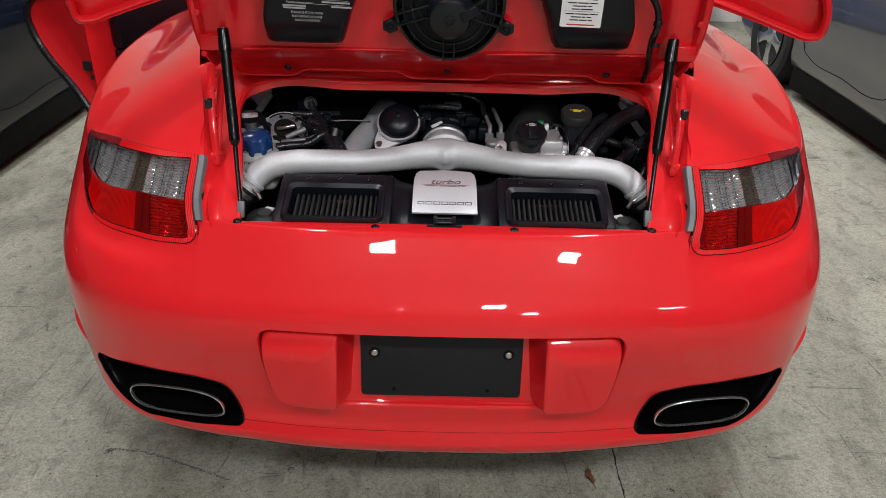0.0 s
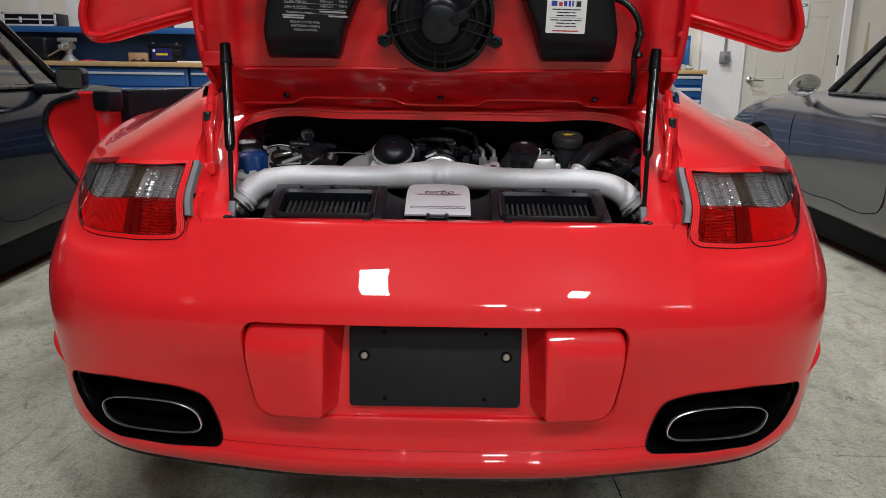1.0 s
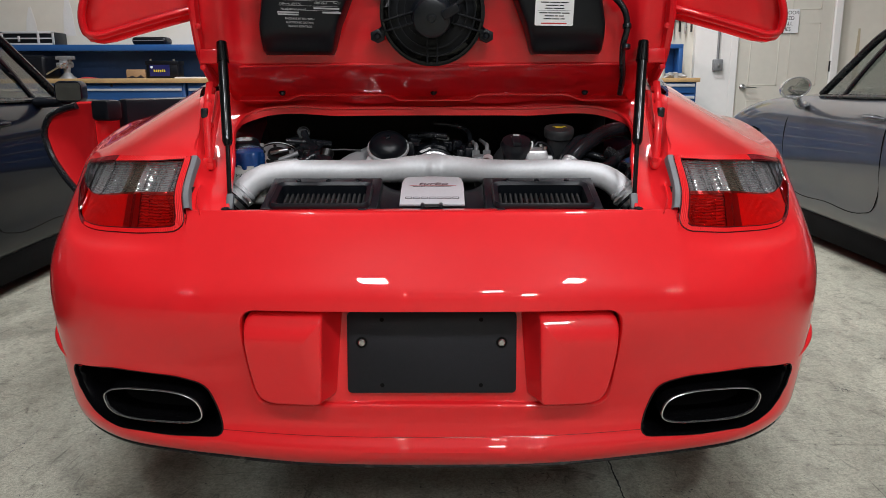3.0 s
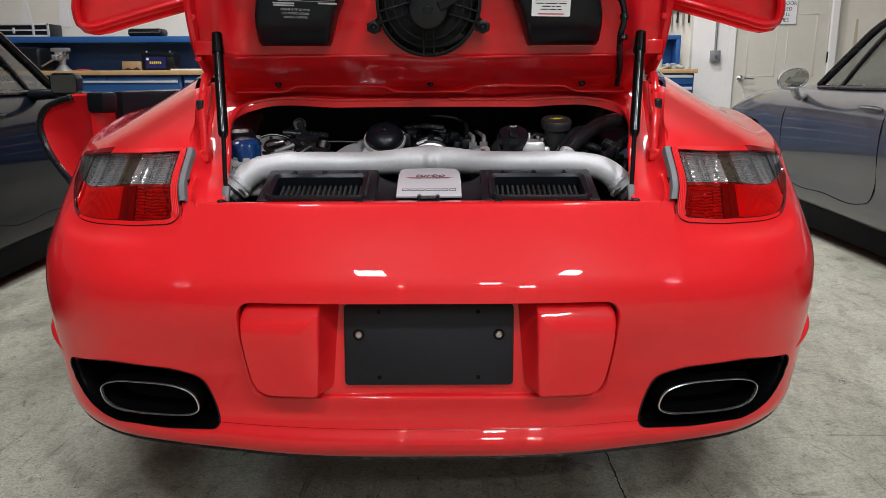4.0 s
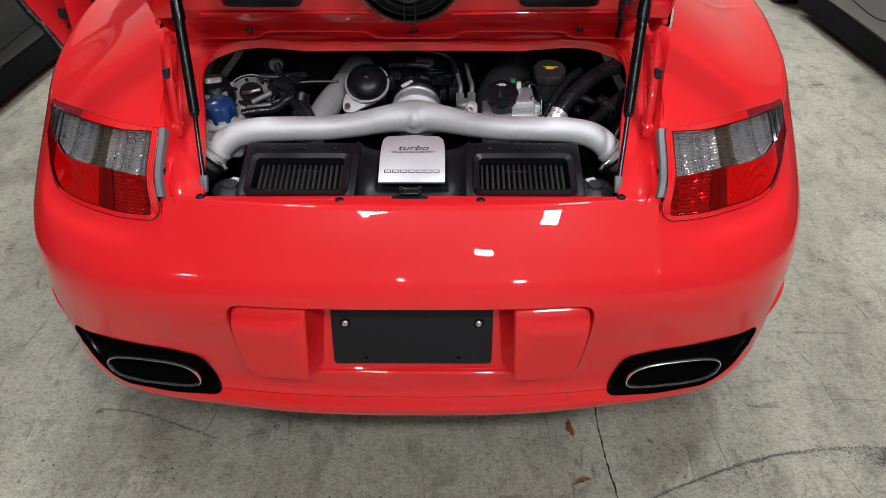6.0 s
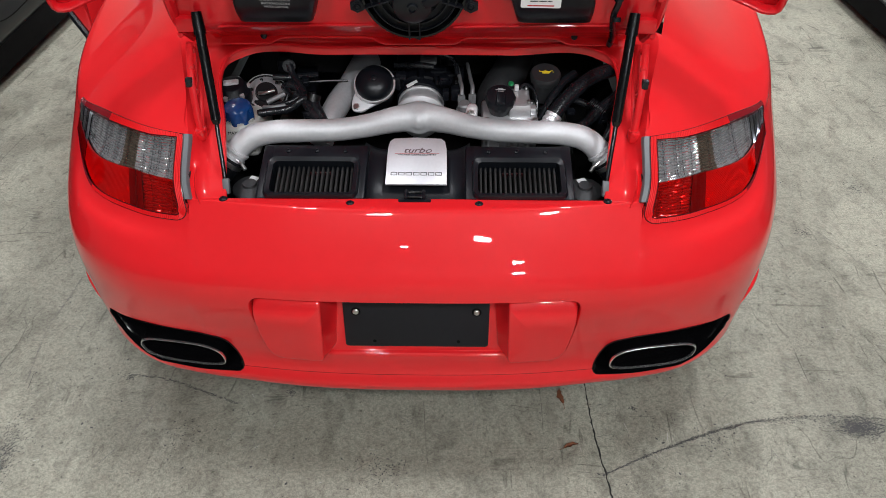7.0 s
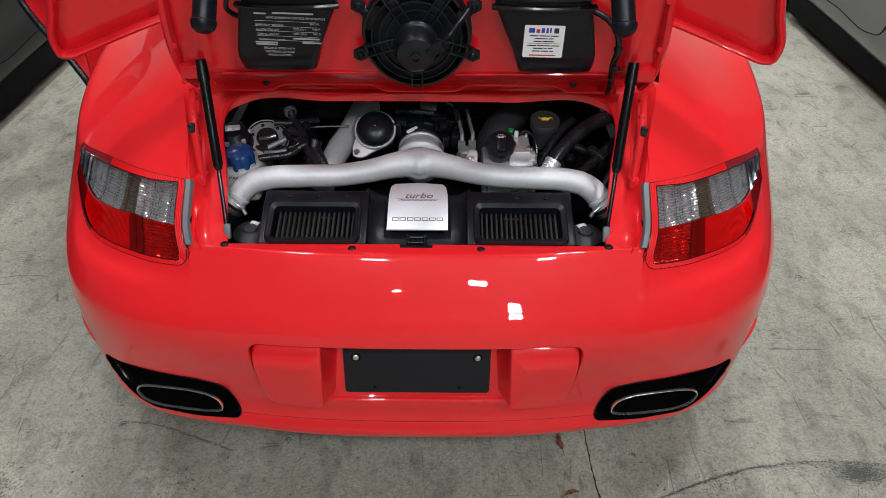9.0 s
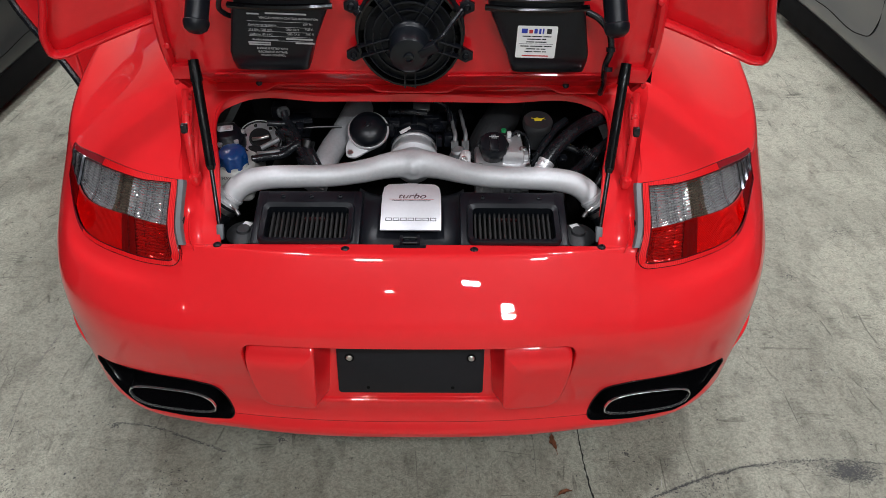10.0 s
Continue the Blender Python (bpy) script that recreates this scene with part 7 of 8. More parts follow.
# clutter on the far side: dark blocks, lines, hoses
for q, mt in (((-0.035, 0.045, 0.31, 0.38, 0.75, 0.818, 0.006), BLACK), ((0.05, 0.10, 0.29, 0.34, 0.76, 0.812, 0.005), BLACK), ((-0.075, -0.045, 0.25, 0.29, 0.79, 0.822, 0.004), BLACK), ((0.070, 0.092, 0.215, 0.240, 0.782, 0.812, 0.004), BLACK), ((0.052, 0.066, 0.215, 0.235, 0.782, 0.806, 0.003), BLACK), ((-0.004, 0.036, 0.325, 0.365, 0.818, 0.826, 0.003), GREY_METAL)):
    bm = box(bmesh.new(), *q)
    piece("connector", bm, mt, "dark plastic connector block")
bm = turned(bmesh.new(), [(0.016, -0.05), (0.016, -0.006), (0.020, -0.004), (0.020, 0.010), (0.015, 0.013), (0.015, 0.024), (0.011, 0.028), (0.0, 0.028)], pose(0.103, 0.186, 0.770, 12, -6, 0), 24)
piece("pipe_fitting", bm, GREY_METAL, "cast metal pipe fitting")
bm = outline(bmesh.new(), soft_corners([(-0.015, -0.018), (0.015, -0.018), (0.011, 0.022), (-0.011, 0.022)], 0.012, 5), 0.010, pose(0.117, 0.160, 0.780, 42, 0, -14), 0.003)
piece("fitting_lug", bm, ALLOY, "cast lug with a bolt")
bm = turned(bmesh.new(), [(0.0085, 0.0), (0.0085, 0.008), (0.0045, 0.009), (0.0040, 0.005), (0, 0.005)], pose(0.117, 0.160, 0.780, 42, 0, -14) @ pose(0, -0.004, 0.009), 16)
piece("lug_bolt", bm, STEEL, "bright socket bolt")
for px, py in ((0.094, 0.196), (0.118, 0.200)):
    bm = cyl(bmesh.new(), (px, py, 0.786), (px, py + 0.005, 0.806), 0.0095, n=6)
    piece("pipe_nut", bm, GREY_METAL, "hexagon pipe nut")
    bm = bmesh.new()
    tube(bm, [(px, py + 0.004, 0.800), (px + 0.001, py + 0.010, 0.812), (px - 0.003, py + 0.050, 0.818), (px - 0.010, py + 0.130, 0.820)], [0.0050, 0.0046, 0.0042, 0.0042], 12, 24)
    piece("metal_line", bm, GREY_METAL, "dull metal line")

# alloy pump with black cap
bm = bmesh.new()
box(bm, 0.140, 0.262, 0.130, 0.225, 0.70, 0.782, 0.006)
box(bm, 0.150, 0.200, 0.118, 0.140, 0.72, 0.770, 0.004)
box(bm, 0.206, 0.248, 0.118, 0.140, 0.72, 0.770, 0.004)
box(bm, 0.198, 0.246, 0.140, 0.225, 0.775, 0.812, 0.006)
box(bm, 0.240, 0.258, 0.150, 0.172, 0.782, 0.800, 0.004)
piece("alloy_pump", bm, ALLOY, "ribbed alloy pump housing")
for bx, by in ((0.150, 0.124), (0.254, 0.124), (0.252, 0.205)):
    bm = turned(bmesh.new(), [(0.006, 0), (0.006, 0.008), (0, 0.008)], pose(bx, by, 0.782), 6)
    piece("pump_bolt", bm, STEEL)
bm = bmesh.new()
n = 40
m = pose(0.178, 0.156, 0.813, 26, 0, 0) @ Matrix.Scale(0.90, 4)
rings = []
for r, h in ((0.026, -0.03), (0.034, 0.0), (0.0355, 0.006), (0.0355, 0.018), (0.032, 0.024), (0.0, 0.026)):
    rings.append([bm.verts.new(m @ Vector(((r + (0.0018 if 0 < h < 0.02 else 0) * math.cos(10 * a)) * math.cos(a), (r + (0.0018 if 0 < h < 0.02 else 0) * math.cos(10 * a)) * math.sin(a), h))) for a in (2 * math.pi * k / n for k in range(n))])
for a, b in zip(rings, rings[1:]):
    for k in range(n):
        bm.faces.new((a[k], a[(k + 1) % n], b[(k + 1) % n], b[k]))
box(bm, -0.011, 0.011, -0.030, 0.012, 0.024, 0.034, 0.004, 2, m)
piece("fluid_cap", bm, DOME_BLACK, "black ribbed fluid cap")
for q in ((-0.0, 0.020, 0.012, 0.0016), (0.0, 0.016, 0.024, 0.0016), (0.0, 0.009, 0.016, 0.0016), (0.0, 0.005, 0.014, 0.0016)):
    bm = outline(bmesh.new(), [(-q[2] / 2, -q[3] / 2), (q[2] / 2, -q[3] / 2), (q[2] / 2, q[3] / 2), (-q[2] / 2, q[3] / 2)], 0.0005, m @ pose(q[0], q[1], 0.0345 if q[1] < 0.012 else 0.0255))
    piece("cap_print", bm, INK_GREY)
bm = bmesh.new()
tube(bm, [(0.222, 0.215, 0.812), (0.235, 0.22, 0.822), (0.252, 0.212, 0.818), (0.262, 0.19, 0.80), (0.262, 0.17, 0.77)], 0.0035, 8, 24)
piece("thin_line", bm, RUBBER)
bm = box(bmesh.new(), 0.212, 0.222, 0.205, 0.217, 0.812, 0.826, 0.003)
piece("white_plug", bm, WHITE, "small white plug")
bm = turned(bmesh.new(), [(0.006, 0), (0.006, 0.006), (0, 0.006)], pose(0.204, 0.21, 0.826), 10)
piece("green_mark", bm, GREEN, "small green cap")

# oil filler with the yellow can symbol
m = pose(0.279, 0.214, 0.846, 14, 0, 0)
bm = turned(bmesh.new(), [(0.024, -0.06), (0.026, -0.014), (0.032, -0.010), (0.0335, 0.0), (0.0335, 0.006), (0.031, 0.010), (0, 0.011)], m, 36)
piece("oil_cap", bm, OIL_BLACK, "black oil filler cap with a yellow can symbol")
bm = bmesh.new()
outline(bm, [(-0.008, -0.0055), (0.007, -0.0055), (0.009, -0.001), (0.0155, 0.0045), (0.0140, 0.0050), (0.007, 0.0025), (0.004, 0.0035), (-0.008, 0.0035)], 0.0005, m @ pose(0, 0.0, 0.0112))
for q in ((-0.014, -0.008, 0.0008, 0.0024), (-0.014, -0.0124, 0.0008, 0.0058), (-0.003, 0.001, 0.0045, 0.006), (-0.0016, -0.0002, 0.003, 0.0055), (0.0150, 0.0164, -0.002, 0.0014)):
    box(bm, *q, 0.0112, 0.0117, 0, 1, m)
piece("can_symbol", bm, INK_YELLOW, "yellow oil can symbol")

# hoses on the other side
bm = bmesh.new()
tube(bm, [(0.288, 0.132, 0.778), (0.305, 0.150, 0.800), (0.340, 0.180, 0.826), (0.385, 0.212, 0.846), (0.430, 0.240, 0.850), (0.45, 0.27, 0.84)], 0.0165, 16, 40)
piece("coolant_hose", bm, RUBBER, "thick black rubber hose")
m = look((0.280, 0.124, 0.768), (0.305, 0.150, 0.800)) @ pose(0, 0, 0, 180, 0, 0)
bm = turned(bmesh.new(), [(0.015, -0.01), (0.019, 0.0), (0.019, 0.006), (0.0175, 0.007), (0.0175, 0.012), (0.019, 0.013), (0.019, 0.018), (0.0175, 0.019), (0.0175, 0.024), (0.019, 0.025), (0.019, 0.032), (0.016, 0.033)], m, 24)
piece("hose_collar", bm, ALLOY, "crimped aluminium hose collar")
for pts, r in (([(0.272, 0.155, 0.775), (0.295, 0.19, 0.805), (0.32, 0.225, 0.825), (0.35, 0.26, 0.83)], 0.010), ([(0.33, 0.105, 0.765), (0.365, 0.13, 0.775), (0.40, 0.16, 0.795), (0.445, 0.20, 0.81)], 0.012), ([(0.40, 0.10, 0.74), (0.42, 0.12, 0.77), (0.43, 0.15, 0.76)], 0.009), ([(-0.36, 0.165, 0.775), (-0.33, 0.170, 0.778), (-0.29, 0.178, 0.782), (-0.262, 0.190, 0.798), (-0.245, 0.205, 0.80)], 0.009), ([(-0.245, 0.205, 0.80), (-0.235, 0.185, 0.785), (-0.215, 0.155, 0.760)], 0.014), ([(-0.300, 0.272, 0.842), (-0.292, 0.258, 0.826), (-0.275, 0.235, 0.815), (-0.258, 0.205, 0.803)], 0.009), ([(-0.31, 0.25, 0.80), (-0.29, 0.225, 0.80), (-0.27, 0.21, 0.79)], 0.012)):
    bm = bmesh.new()
    tube(bm, pts, r, 12, 30)
    piece("rubber_hose", bm, RUBBER, "black rubber hose")
bm = bmesh.new()
for k in range(10):
    p = Vector((0.375, 0.165, 0.808)).lerp(Vector((0.405, 0.15, 0.792)), k / 9)
    q = Vector((0.375, 0.165, 0.808)).lerp(Vector((0.405, 0.15, 0.792)), (k + 0.5) / 9)
    cyl(bm, p, q, 0.013 if k % 2 else 0.0115, n=14)
piece("bellows", bm, BLACK, "short black bellows")
m = pose(-0.300, 0.267, 0.842, 60, 0, 20)
bm = turned(bmesh.new(), [(0.0125, 0), (0.0148, 0.001), (0.0148, 0.003), (0.0125, 0.004), (0.0125, 0)], m, 28)
piece("ring_clip", bm, CASTING, "pale ring")
bm = turned(bmesh.new(), [(0.045, -0.01), (0.045, 0.0), (0.043, 0.004), (0.020, 0.006), (0.0, 0.006)], pose(-0.345, 0.235, 0.785, 20, 10, 0), 32)
piece("pulley_cover", bm, PULLEY, "round grey cover")
bm = cyl(bmesh.new(), (-0.345, 0.200, 0.785), (-0.305, 0.215, 0.800), 0.006, n=10)
piece("sensor", bm, GREY_METAL, "brass-coloured sensor")
bm = bmesh.new()
cyl(bm, (-0.24, 0.192, 0.792), (-0.236, 0.200, 0.806), 0.016, n=16)
piece("hose_clamp", bm, DARK_STEEL, "steel hose clamp")
bm = bmesh.new()
for k in range(8):
    cyl(bm, (-0.245 - 0.003 * k * 0.2, 0.168, 0.745 + 0.0045 * k), (-0.245 - 0.003 * k * 0.2, 0.169, 0.7478 + 0.0045 * k), 0.013 if k % 2 else 0.011, n=12)
piece("bellows", bm, BLACK, "short black bellows")
for q in ((-0.30, -0.25, 0.30, 0.36, 0.76, 0.80, 0.005), (-0.34, -0.31, 0.32, 0.36, 0.80, 0.83, 0.004), (-0.06, 0.0, 0.34, 0.42, 0.76, 0.82, 0.006), (0.02, 0.06, 0.30, 0.34, 0.79, 0.815, 0.004)):
    piece("dark_block", box(bmesh.new(), *q), BLACK, "dark engine block part")
bm = bmesh.new()
tube(bm, [(-0.27, 0.27, 0.80), (-0.22, 0.275, 0.802), (-0.17, 0.28, 0.80)], 0.0025, 6, 10)
piece("thin_line", bm, DARK_STEEL)

# further clutter at the back of the bay, half in shade
def hose_run(pts, r, mat, name="rubber_hose", label="black rubber hose"):
    bm = bmesh.new()
    tube(bm, pts, r, 12, 30)
    piece(name, bm, mat, label)


for pts, r in (([(-0.345, 0.20, 0.775), (-0.32, 0.195, 0.782), (-0.285, 0.20, 0.79), (-0.265, 0.215, 0.80)], 0.0055), ([(-0.30, 0.235, 0.812), (-0.275, 0.225, 0.806), (-0.255, 0.19, 0.79), (-0.225, 0.15, 0.765)], 0.011), ([(-0.335, 0.245, 0.825), (-0.30, 0.25, 0.822), (-0.27, 0.262, 0.82), (-0.24, 0.28, 0.815)], 0.007), ([(0.0, 0.31, 0.86), (0.04, 0.305, 0.858), (0.075, 0.30, 0.845), (0.085, 0.27, 0.82)], 0.006), ([(0.27, 0.17, 0.79), (0.278, 0.16, 0.80), (0.268, 0.15, 0.775)], 0.004), ([(0.33, 0.20, 0.80), (0.36, 0.19, 0.795), (0.40, 0.18, 0.775), (0.43, 0.17, 0.74)], 0.008), ([(-0.06, 0.30, 0.83), (-0.02, 0.29, 0.835), (0.03, 0.288, 0.832)], 0.007)):
    hose_run(pts, r, RUBBER)
hose_run([(-0.35, 0.182, 0.782), (-0.33, 0.176, 0.786), (-0.30, 0.182, 0.788)], 0.0045, GREY_METAL, "steel_pipe", "short bright steel pipe")
hose_run([(-0.365, 0.215, 0.80), (-0.345, 0.21, 0.805), (-0.328, 0.215, 0.808)], 0.004, STEEL, "steel_pipe", "short bright steel pipe")
m = pose(-0.352, 0.232, 0.792, 30, 12, 0)
bm = turned(bmesh.new(), [(0.048, -0.02), (0.048, 0.0), (0.046, 0.003), (0.043, 0.003), (0.041, 0.0), (0.026, 0.0), (0.024, 0.008), (0.0, 0.008)], m, 36)
piece("pulley_cover", bm, PULLEY, "round ribbed grey cover")
for k in range(6):
    a = 2 * math.pi * k / 6
    bm = turned(bmesh.new(), [(0.004, 0.0), (0.004, 0.005), (0.0, 0.006)], m @ pose(0.034 * math.cos(a), 0.034 * math.sin(a), 0.0), 6)
    piece("cover_bolt", bm, DARK_STEEL)
bm = turned(bmesh.new(), [(0.0470, 0.002), (0.0480, 0.0032), (0.0490, 0.002), (0.0490, -0.001), (0.0470, 0.002)], m, 48)
piece("cover_ring", bm, ALLOY, "thin bright ring round the cover")
for x, y, z, sx, sy, sz, mt in ((-0.285, 0.22, 0.80, 0.020, 0.018, 0.018, DARK_STEEL), (-0.262, 0.245, 0.815, 0.016, 0.016, 0.022, BLACK), (-0.045, 0.262, 0.822, 0.022, 0.016, 0.016, BLACK), (0.052, 0.255, 0.815, 0.020, 0.016, 0.020, BLACK), (0.082, 0.252, 0.808, 0.014, 0.014, 0.026, DARK_STEEL), (0.05, 0.27, 0.806, 0.035, 0.02, 0.014, BLACK), (0.405, 0.155, 0.775, 0.02, 0.02, 0.02, BLACK), (0.335, 0.165, 0.785, 0.018, 0.014, 0.012, BLACK)):
    bm = box(bmesh.new(), -sx / 2, sx / 2, -sy / 2, sy / 2, -sz / 2, sz / 2, 0.002, 2, pose(x, y, z, 10, 8, 15))
    box(bm, -sx * 0.3, sx * 0.3, -sy * 0.7, sy * 0.3, -sz * 0.2, sz * 0.25, 0.001, 1, pose(x, y, z, 10, 8, 15))
    piece("plug_connector", bm, mt, "plug connector")
# ribs and bolts on the pump and on the flange
for k in range(5):
    bm = box(bmesh.new(), 0.152 + 0.022 * k, 0.156 + 0.022 * k, 0.112, 0.119, 0.722, 0.774, 0.001, 1)
    piece("pump_rib", bm, ALLOY)
for bx, by, bz in ((0.206, 0.150, 0.813), (0.240, 0.150, 0.813), (0.240, 0.215, 0.813)):
    bm = turned(bmesh.new(), [(0.005, 0), (0.005, 0.006), (0.0025, 0.006), (0.002, 0.003), (0, 0.003)], pose(bx, by, bz), 12)
    piece("pump_bolt", bm, STEEL)

# cast intake elbow behind the fluid cap
bm = bmesh.new()
tube(bm, [(0.150, 0.255, 0.700), (0.160, 0.258, 0.742), (0.178, 0.285, 0.772), (0.205, 0.340, 0.786), (0.235, 0.450, 0.790)], [0.040, 0.041, 0.042, 0.042, 0.042], 24, 30)
piece("intake_elbow", bm, CASTING, "dull grey cast intake elbow")
for k in range(3):
    bm = turned(bmesh.new(), [(0.0425, -0.002), (0.0450, 0.0), (0.0450, 0.003), (0.0425, 0.005)], pose(0.157 + 0.006 * k, 0.256 + 0.003 * k, 0.712 + 0.016 * k, -8 * k, 8 * k, 0), 28)
    piece("elbow_rib", bm, CASTING)

# ---- marks and litter on the floor ----
rnd = random.Random(7)


def ribbon(pts, width, jit, steps):
    """A thin uneven band lying on the floor along a curve."""
    c = hermite([(x, y, 0.0012) for x, y in pts], steps)
    t = np.gradient(c, axis=0)
    bm = bmesh.new()
    rows = []
    for k in range(steps):
        n = Vector((-t[k][1], t[k][0], 0)).normalized()
        p = Vector(c[k]) + n * rnd.uniform(-jit, jit)
        w = width * rnd.uniform(0.35, 1.0) / 2
        rows.append((p - n * w, p + n * w))
    sheet(bm, rows)
    return bm


cracks = [([(0.444, 0.60), (0.446, 0.30), (0.444, 0.06), (0.443, -0.015), (0.445, -0.09), (0.45, -0.16), (0.46, -0.26), (0.463, -0.45), (0.47, -0.8)], 0.0055, 0.0016, 160, TAR), ([(0.133, 0.20), (0.133, 0.033), (0.14, -0.015), (0.13, -0.11)], 0.003, 0.003, 50, GRIT), ([(-1.12, 0.55), (-1.12, 0.415), (-1.13, 0.29), (-1.12, 0.17), (-1.10, 0.045)], 0.004, 0.004, 70, GRIT), ([(-0.82, 0.08), (-0.72, 0.067), (-0.62, 0.03), (-0.48, -0.025)], 0.007, 0.004, 60, SOOT), ([(-1.05, 0.62), (-0.98, 0.50), (-0.96, 0.42)], 0.003, 0.003, 30, GRIT), ([(-0.72, -0.02), (-0.76, -0.14), (-0.82, -0.24)], 0.003, 0.003, 30, GRIT), ([(1.20, 0.95), (1.36, 0.72), (1.45, 0.50)], 0.004, 0.003, 50, GRIT), ([(-2.25, 2.37), (-1.85, 2.53), (-1.4, 2.7)], 0.006, 0.003, 50, SOOT)]
for pts, w, j, n, mat in cracks:
    if mat is TAR:
        part("crack", ribbon(pts, w, j, n), mat, floor, "", False)


def flecks(name, spots, mat, label):
    """Many small flat chips and scores lying on the floor: x, y, length, width, turn."""
    vs, fs = [], []
    for x, y, a, b, th in spots:
        ca, sa = math.cos(th), math.sin(th)
        z = 0.0008 + 0.0004 * rnd.random()
        k = len(vs)
        n = 5 if a < 5 * b else 4
        for q in range(n):
            r = rnd.uniform(0.6, 1.0)
            u, v = a / 2 * r * math.cos(2 * math.pi * q / n + 0.4), b / 2 * r * math.sin(2 * math.pi * q / n + 0.4)
            vs.append((x + u * ca - v * sa, y + u * sa + v * ca, z))
        fs.append(tuple(range(k, k + n)))
    me = bpy.data.meshes.new(name)
    me.from_pydata(vs, [], fs)
    me.materials.append(mat)
    ob = new(name, me)
    return tagged(ob, label, "floor marks", "", "stuff")


def scatter(n, lo, hi, thin):
    out = []
    while len(out) < n:
        x, y = rnd.uniform(-2.6, 2.6), rnd.uniform(-1.2, 4.0)
        if noise.noise(Vector((x * 2.3, y * 2.3, 4.0))) + rnd.uniform(-0.25, 0.45) < 0.08:
            continue
        a = lo + (hi - lo) * rnd.random() ** 4
        out.append((x, y, a, a * thin if thin else rnd.uniform(0.0008, 0.0024), rnd.gauss(rnd.choice((0.5, 2.2, 1.4, 3.0)), 0.25)))
    return out


def broken(pts, w, n):
    """A worn line on the floor: many short chips strewn along a curve, thick and thin by turns."""
    c = hermite([(x, y, 0) for x, y in pts], 300)
    out = []
    while len(out) < n:
        i = rnd.randrange(299)
        p, d = c[i], c[i + 1] - c[i]
        if noise.noise(Vector((p[0] * 14, p[1] * 14, 2.0))) + rnd.uniform(-0.2, 0.5) < 0.0:
            continue
        th, o = math.atan2(d[1], d[0]), rnd.gauss(0, w * 0.28)
        out.append((p[0] - math.sin(th) * o, p[1] + math.cos(th) * o, rnd.uniform(0.003, 0.014), rnd.uniform(0.0005, 0.38 * w), th + rnd.gauss(0, 0.25)))
    return out


for pts, w, j, n, mat in cracks:
    if mat is not TAR:
        flecks("worn_line", broken(pts, w, 6 * n), mat, "worn dark line across the concrete")
flecks("floor_specks", scatter(6500, 0.002, 0.012, 0.6), SOOT, "dark specks and pits scattered over the concrete")
flecks("floor_scores", scatter(3600, 0.008, 0.10, 0.0), GRIT, "thin grey scratches crossing the concrete")
flecks("floor_scores", scatter(1300, 0.006, 0.10, 0.0), SOOT, "thin dark scratches crossing the concrete")
flecks("floor_scores", scatter(1400, 0.006, 0.06, 0.0), PALE, "thin pale scratches crossing the concrete")

# the tyre's arc and its smear
arc = hermite([(0.45, -0.23, 0), (0.53, -0.19, 0), (0.64, -0.14, 0), (0.77, -0.09, 0), (0.89, -0.056, 0), (1.02, -0.04, 0), (1.2, -0.046, 0), (1.5, -0.09, 0)], 400)
spots = []
for k in range(2600):
    i = rnd.randrange(399)
    f = i / 399
    p, d = arc[i], arc[i + 1] - arc[i]
    th = math.atan2(d[1], d[0])
    wide = 0.003 + 0.004 * min(1.0, f * 2)
    off = rnd.gauss(0, wide * 0.45)
    if f > 0.42 and rnd.random() < 0.62:
        off = -abs(rnd.gauss(0, 0.04)) * min(1.0, (f - 0.42) * 4)
    spots.append((p[0] - math.sin(th) * off, p[1] + math.cos(th) * off, rnd.uniform(0.003, 0.008), rnd.uniform(0.0008, 0.0024), th + rnd.gauss(0, 0.3)))
for k in range(1100):
    u, v = rnd.gauss(0, 0.45), rnd.gauss(0, 0.5)
    spots.append((1.14 + 0.07 * u, -0.075 + 0.03 * v, rnd.uniform(0.003, 0.010), rnd.uniform(0.001, 0.004), rnd.gauss(-0.1, 0.4)))
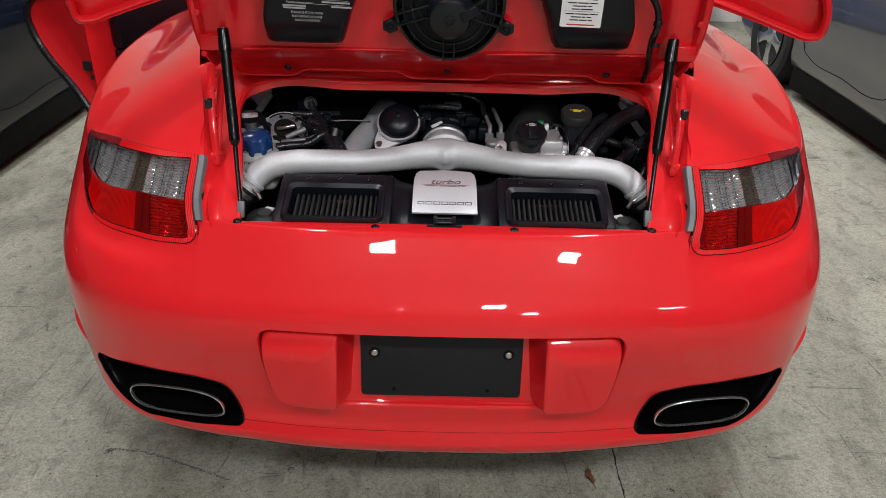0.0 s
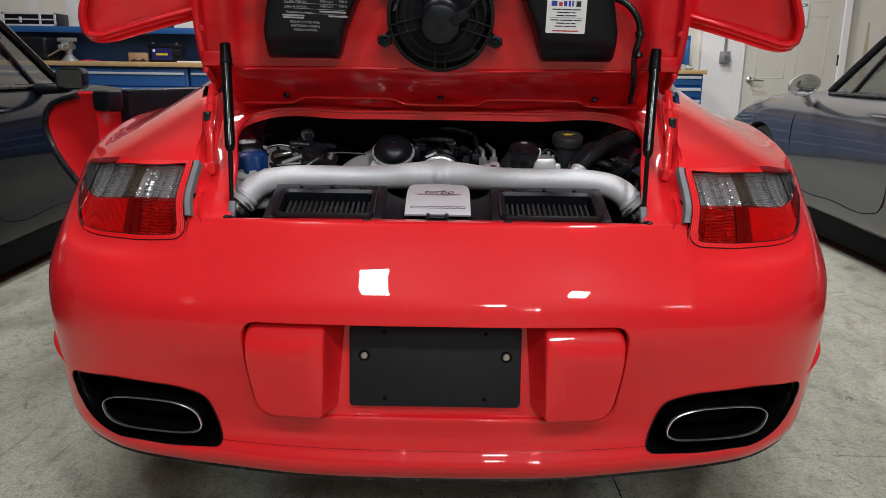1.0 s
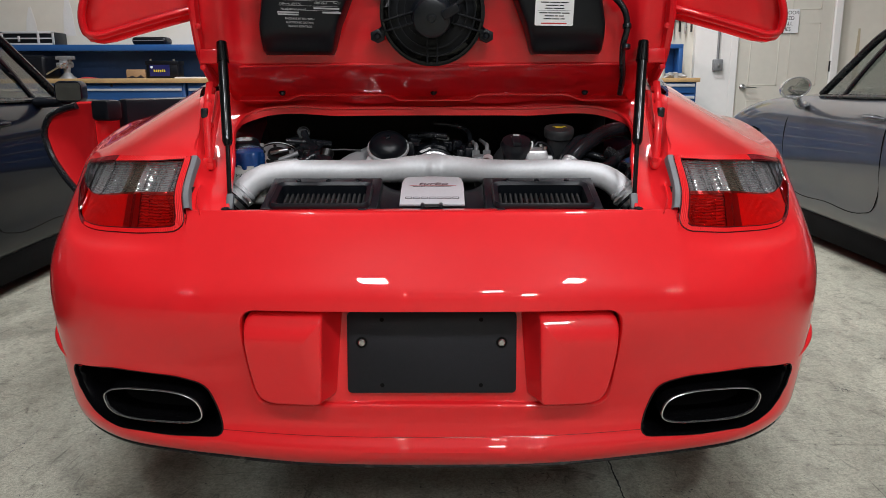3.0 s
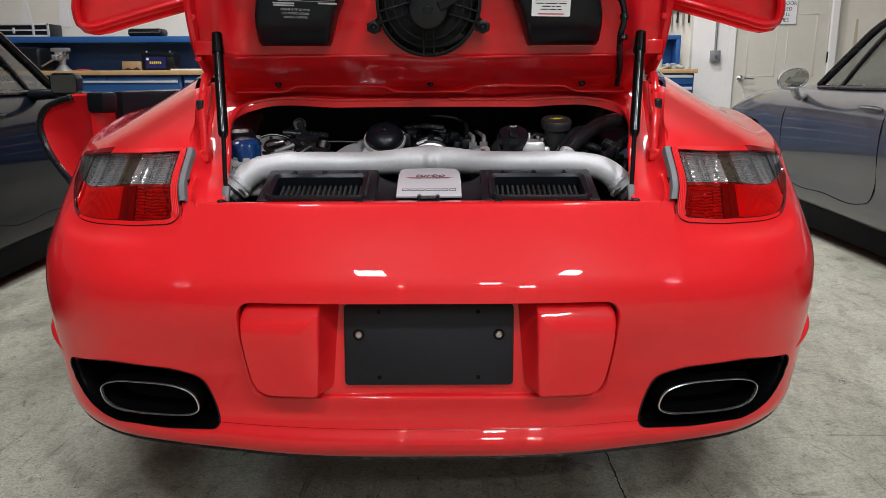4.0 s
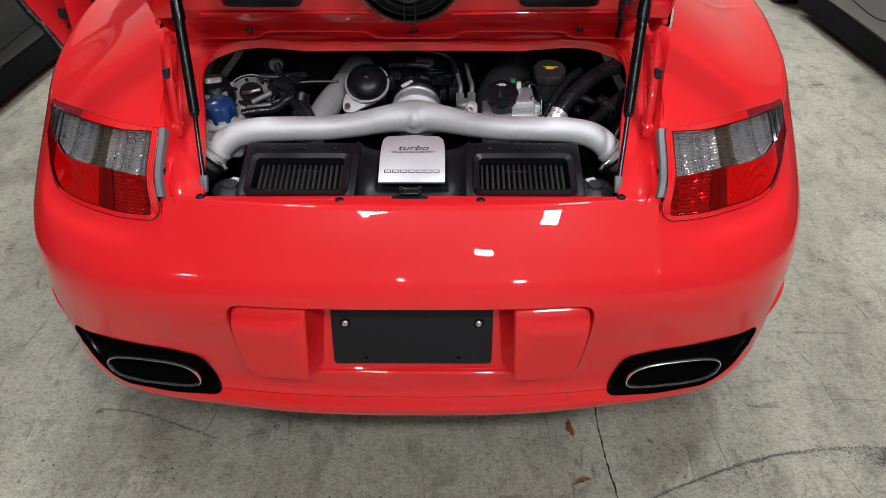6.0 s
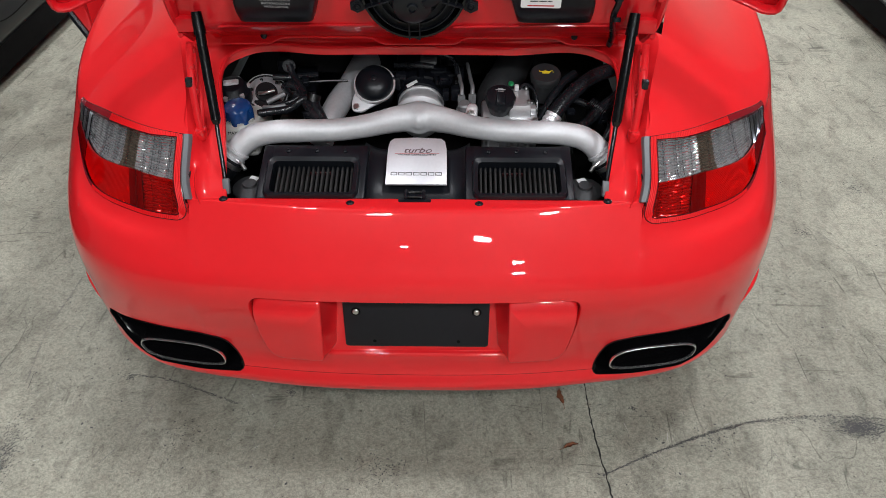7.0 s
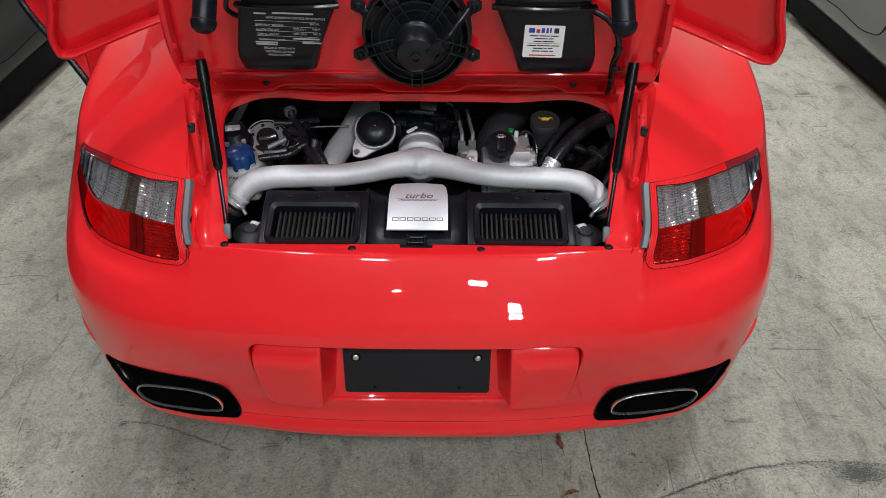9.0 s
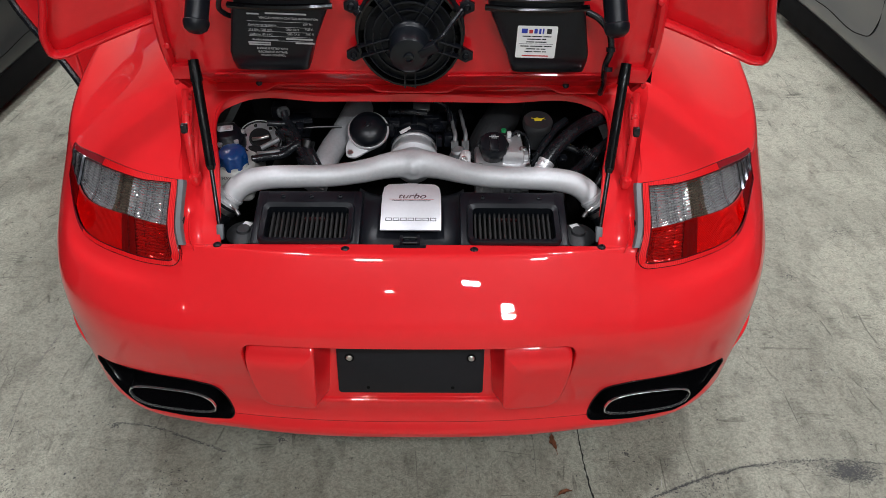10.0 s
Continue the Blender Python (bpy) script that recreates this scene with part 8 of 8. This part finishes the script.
flecks("tyre_mark", spots, SOOT, "dark curved tyre mark on the concrete")
spots = [(-1.06 + 0.04 * rnd.gauss(0, 0.6), -0.20 + 0.09 * rnd.gauss(0, 0.6), rnd.uniform(0.003, 0.010), rnd.uniform(0.001, 0.004), rnd.gauss(1.2, 0.4)) for k in range(900)]
flecks("tyre_mark", spots, SOOT, "dark rubber smear on the concrete")
spots = []
for cx, cy, r, n in ((-0.36, 0.022, 0.010, 30), (-0.818, 0.07, 0.012, 40), (0.56, -0.018, 0.008, 24), (1.577, 1.03, 0.03, 90), (1.29, 0.75, 0.02, 60), (-0.1, -0.22, 0.05, 80), (0.75, -0.13, 0.04, 60), (-0.62, -0.12, 0.05, 60), (-0.3, 0.12, 0.06, 80)):
    spots += [(cx + r * rnd.gauss(0, 0.6), cy + r * rnd.gauss(0, 0.6), rnd.uniform(0.003, 0.008), rnd.uniform(0.002, 0.005), rnd.uniform(0, 3.1)) for k in range(n)]
flecks("floor_spot", spots, SOOT, "small dark spots on the concrete")


def leaf(x, y, turn, size):
    ob = thing("dry_leaf", x, y, 0.0, "curled dry brown leaf lying on the concrete", "leaf", "leaves on the floor")
    bm = bmesh.new()
    m = pose(x, y, 0.002, 0, 0, turn)
    g = []
    for i in range(11):
        u = i / 10
        w = 0.30 * math.sin(math.pi * u ** 0.8) * (1 + 0.25 * math.sin(u * 19))
        g.append([m @ Vector((size * (u - 0.5), size * w * v * 0.5 + 0.1 * size * math.sin(3 * u), 0.004 * abs(v) + 0.003 * math.sin(u * 7) ** 2)) for v in (-1, -0.5, 0, 0.5, 1)])
    sheet(bm, g)
    blade = part("leaf_blade", bm, DRY_LEAF, ob)
    bm = bmesh.new()
    tube(bm, [m @ Vector((size * (u - 0.55), 0.1 * size * math.sin(3 * max(0, u)), 0.002)) for u in (-0.25, 0.0, 0.4, 0.9)], 0.0008, 5, 12)
    part("leaf_stalk", bm, DRY_LEAF, ob)


leaf(0.374, 0.017, 95, 0.055)
leaf(0.381, -0.147, 20, 0.040)
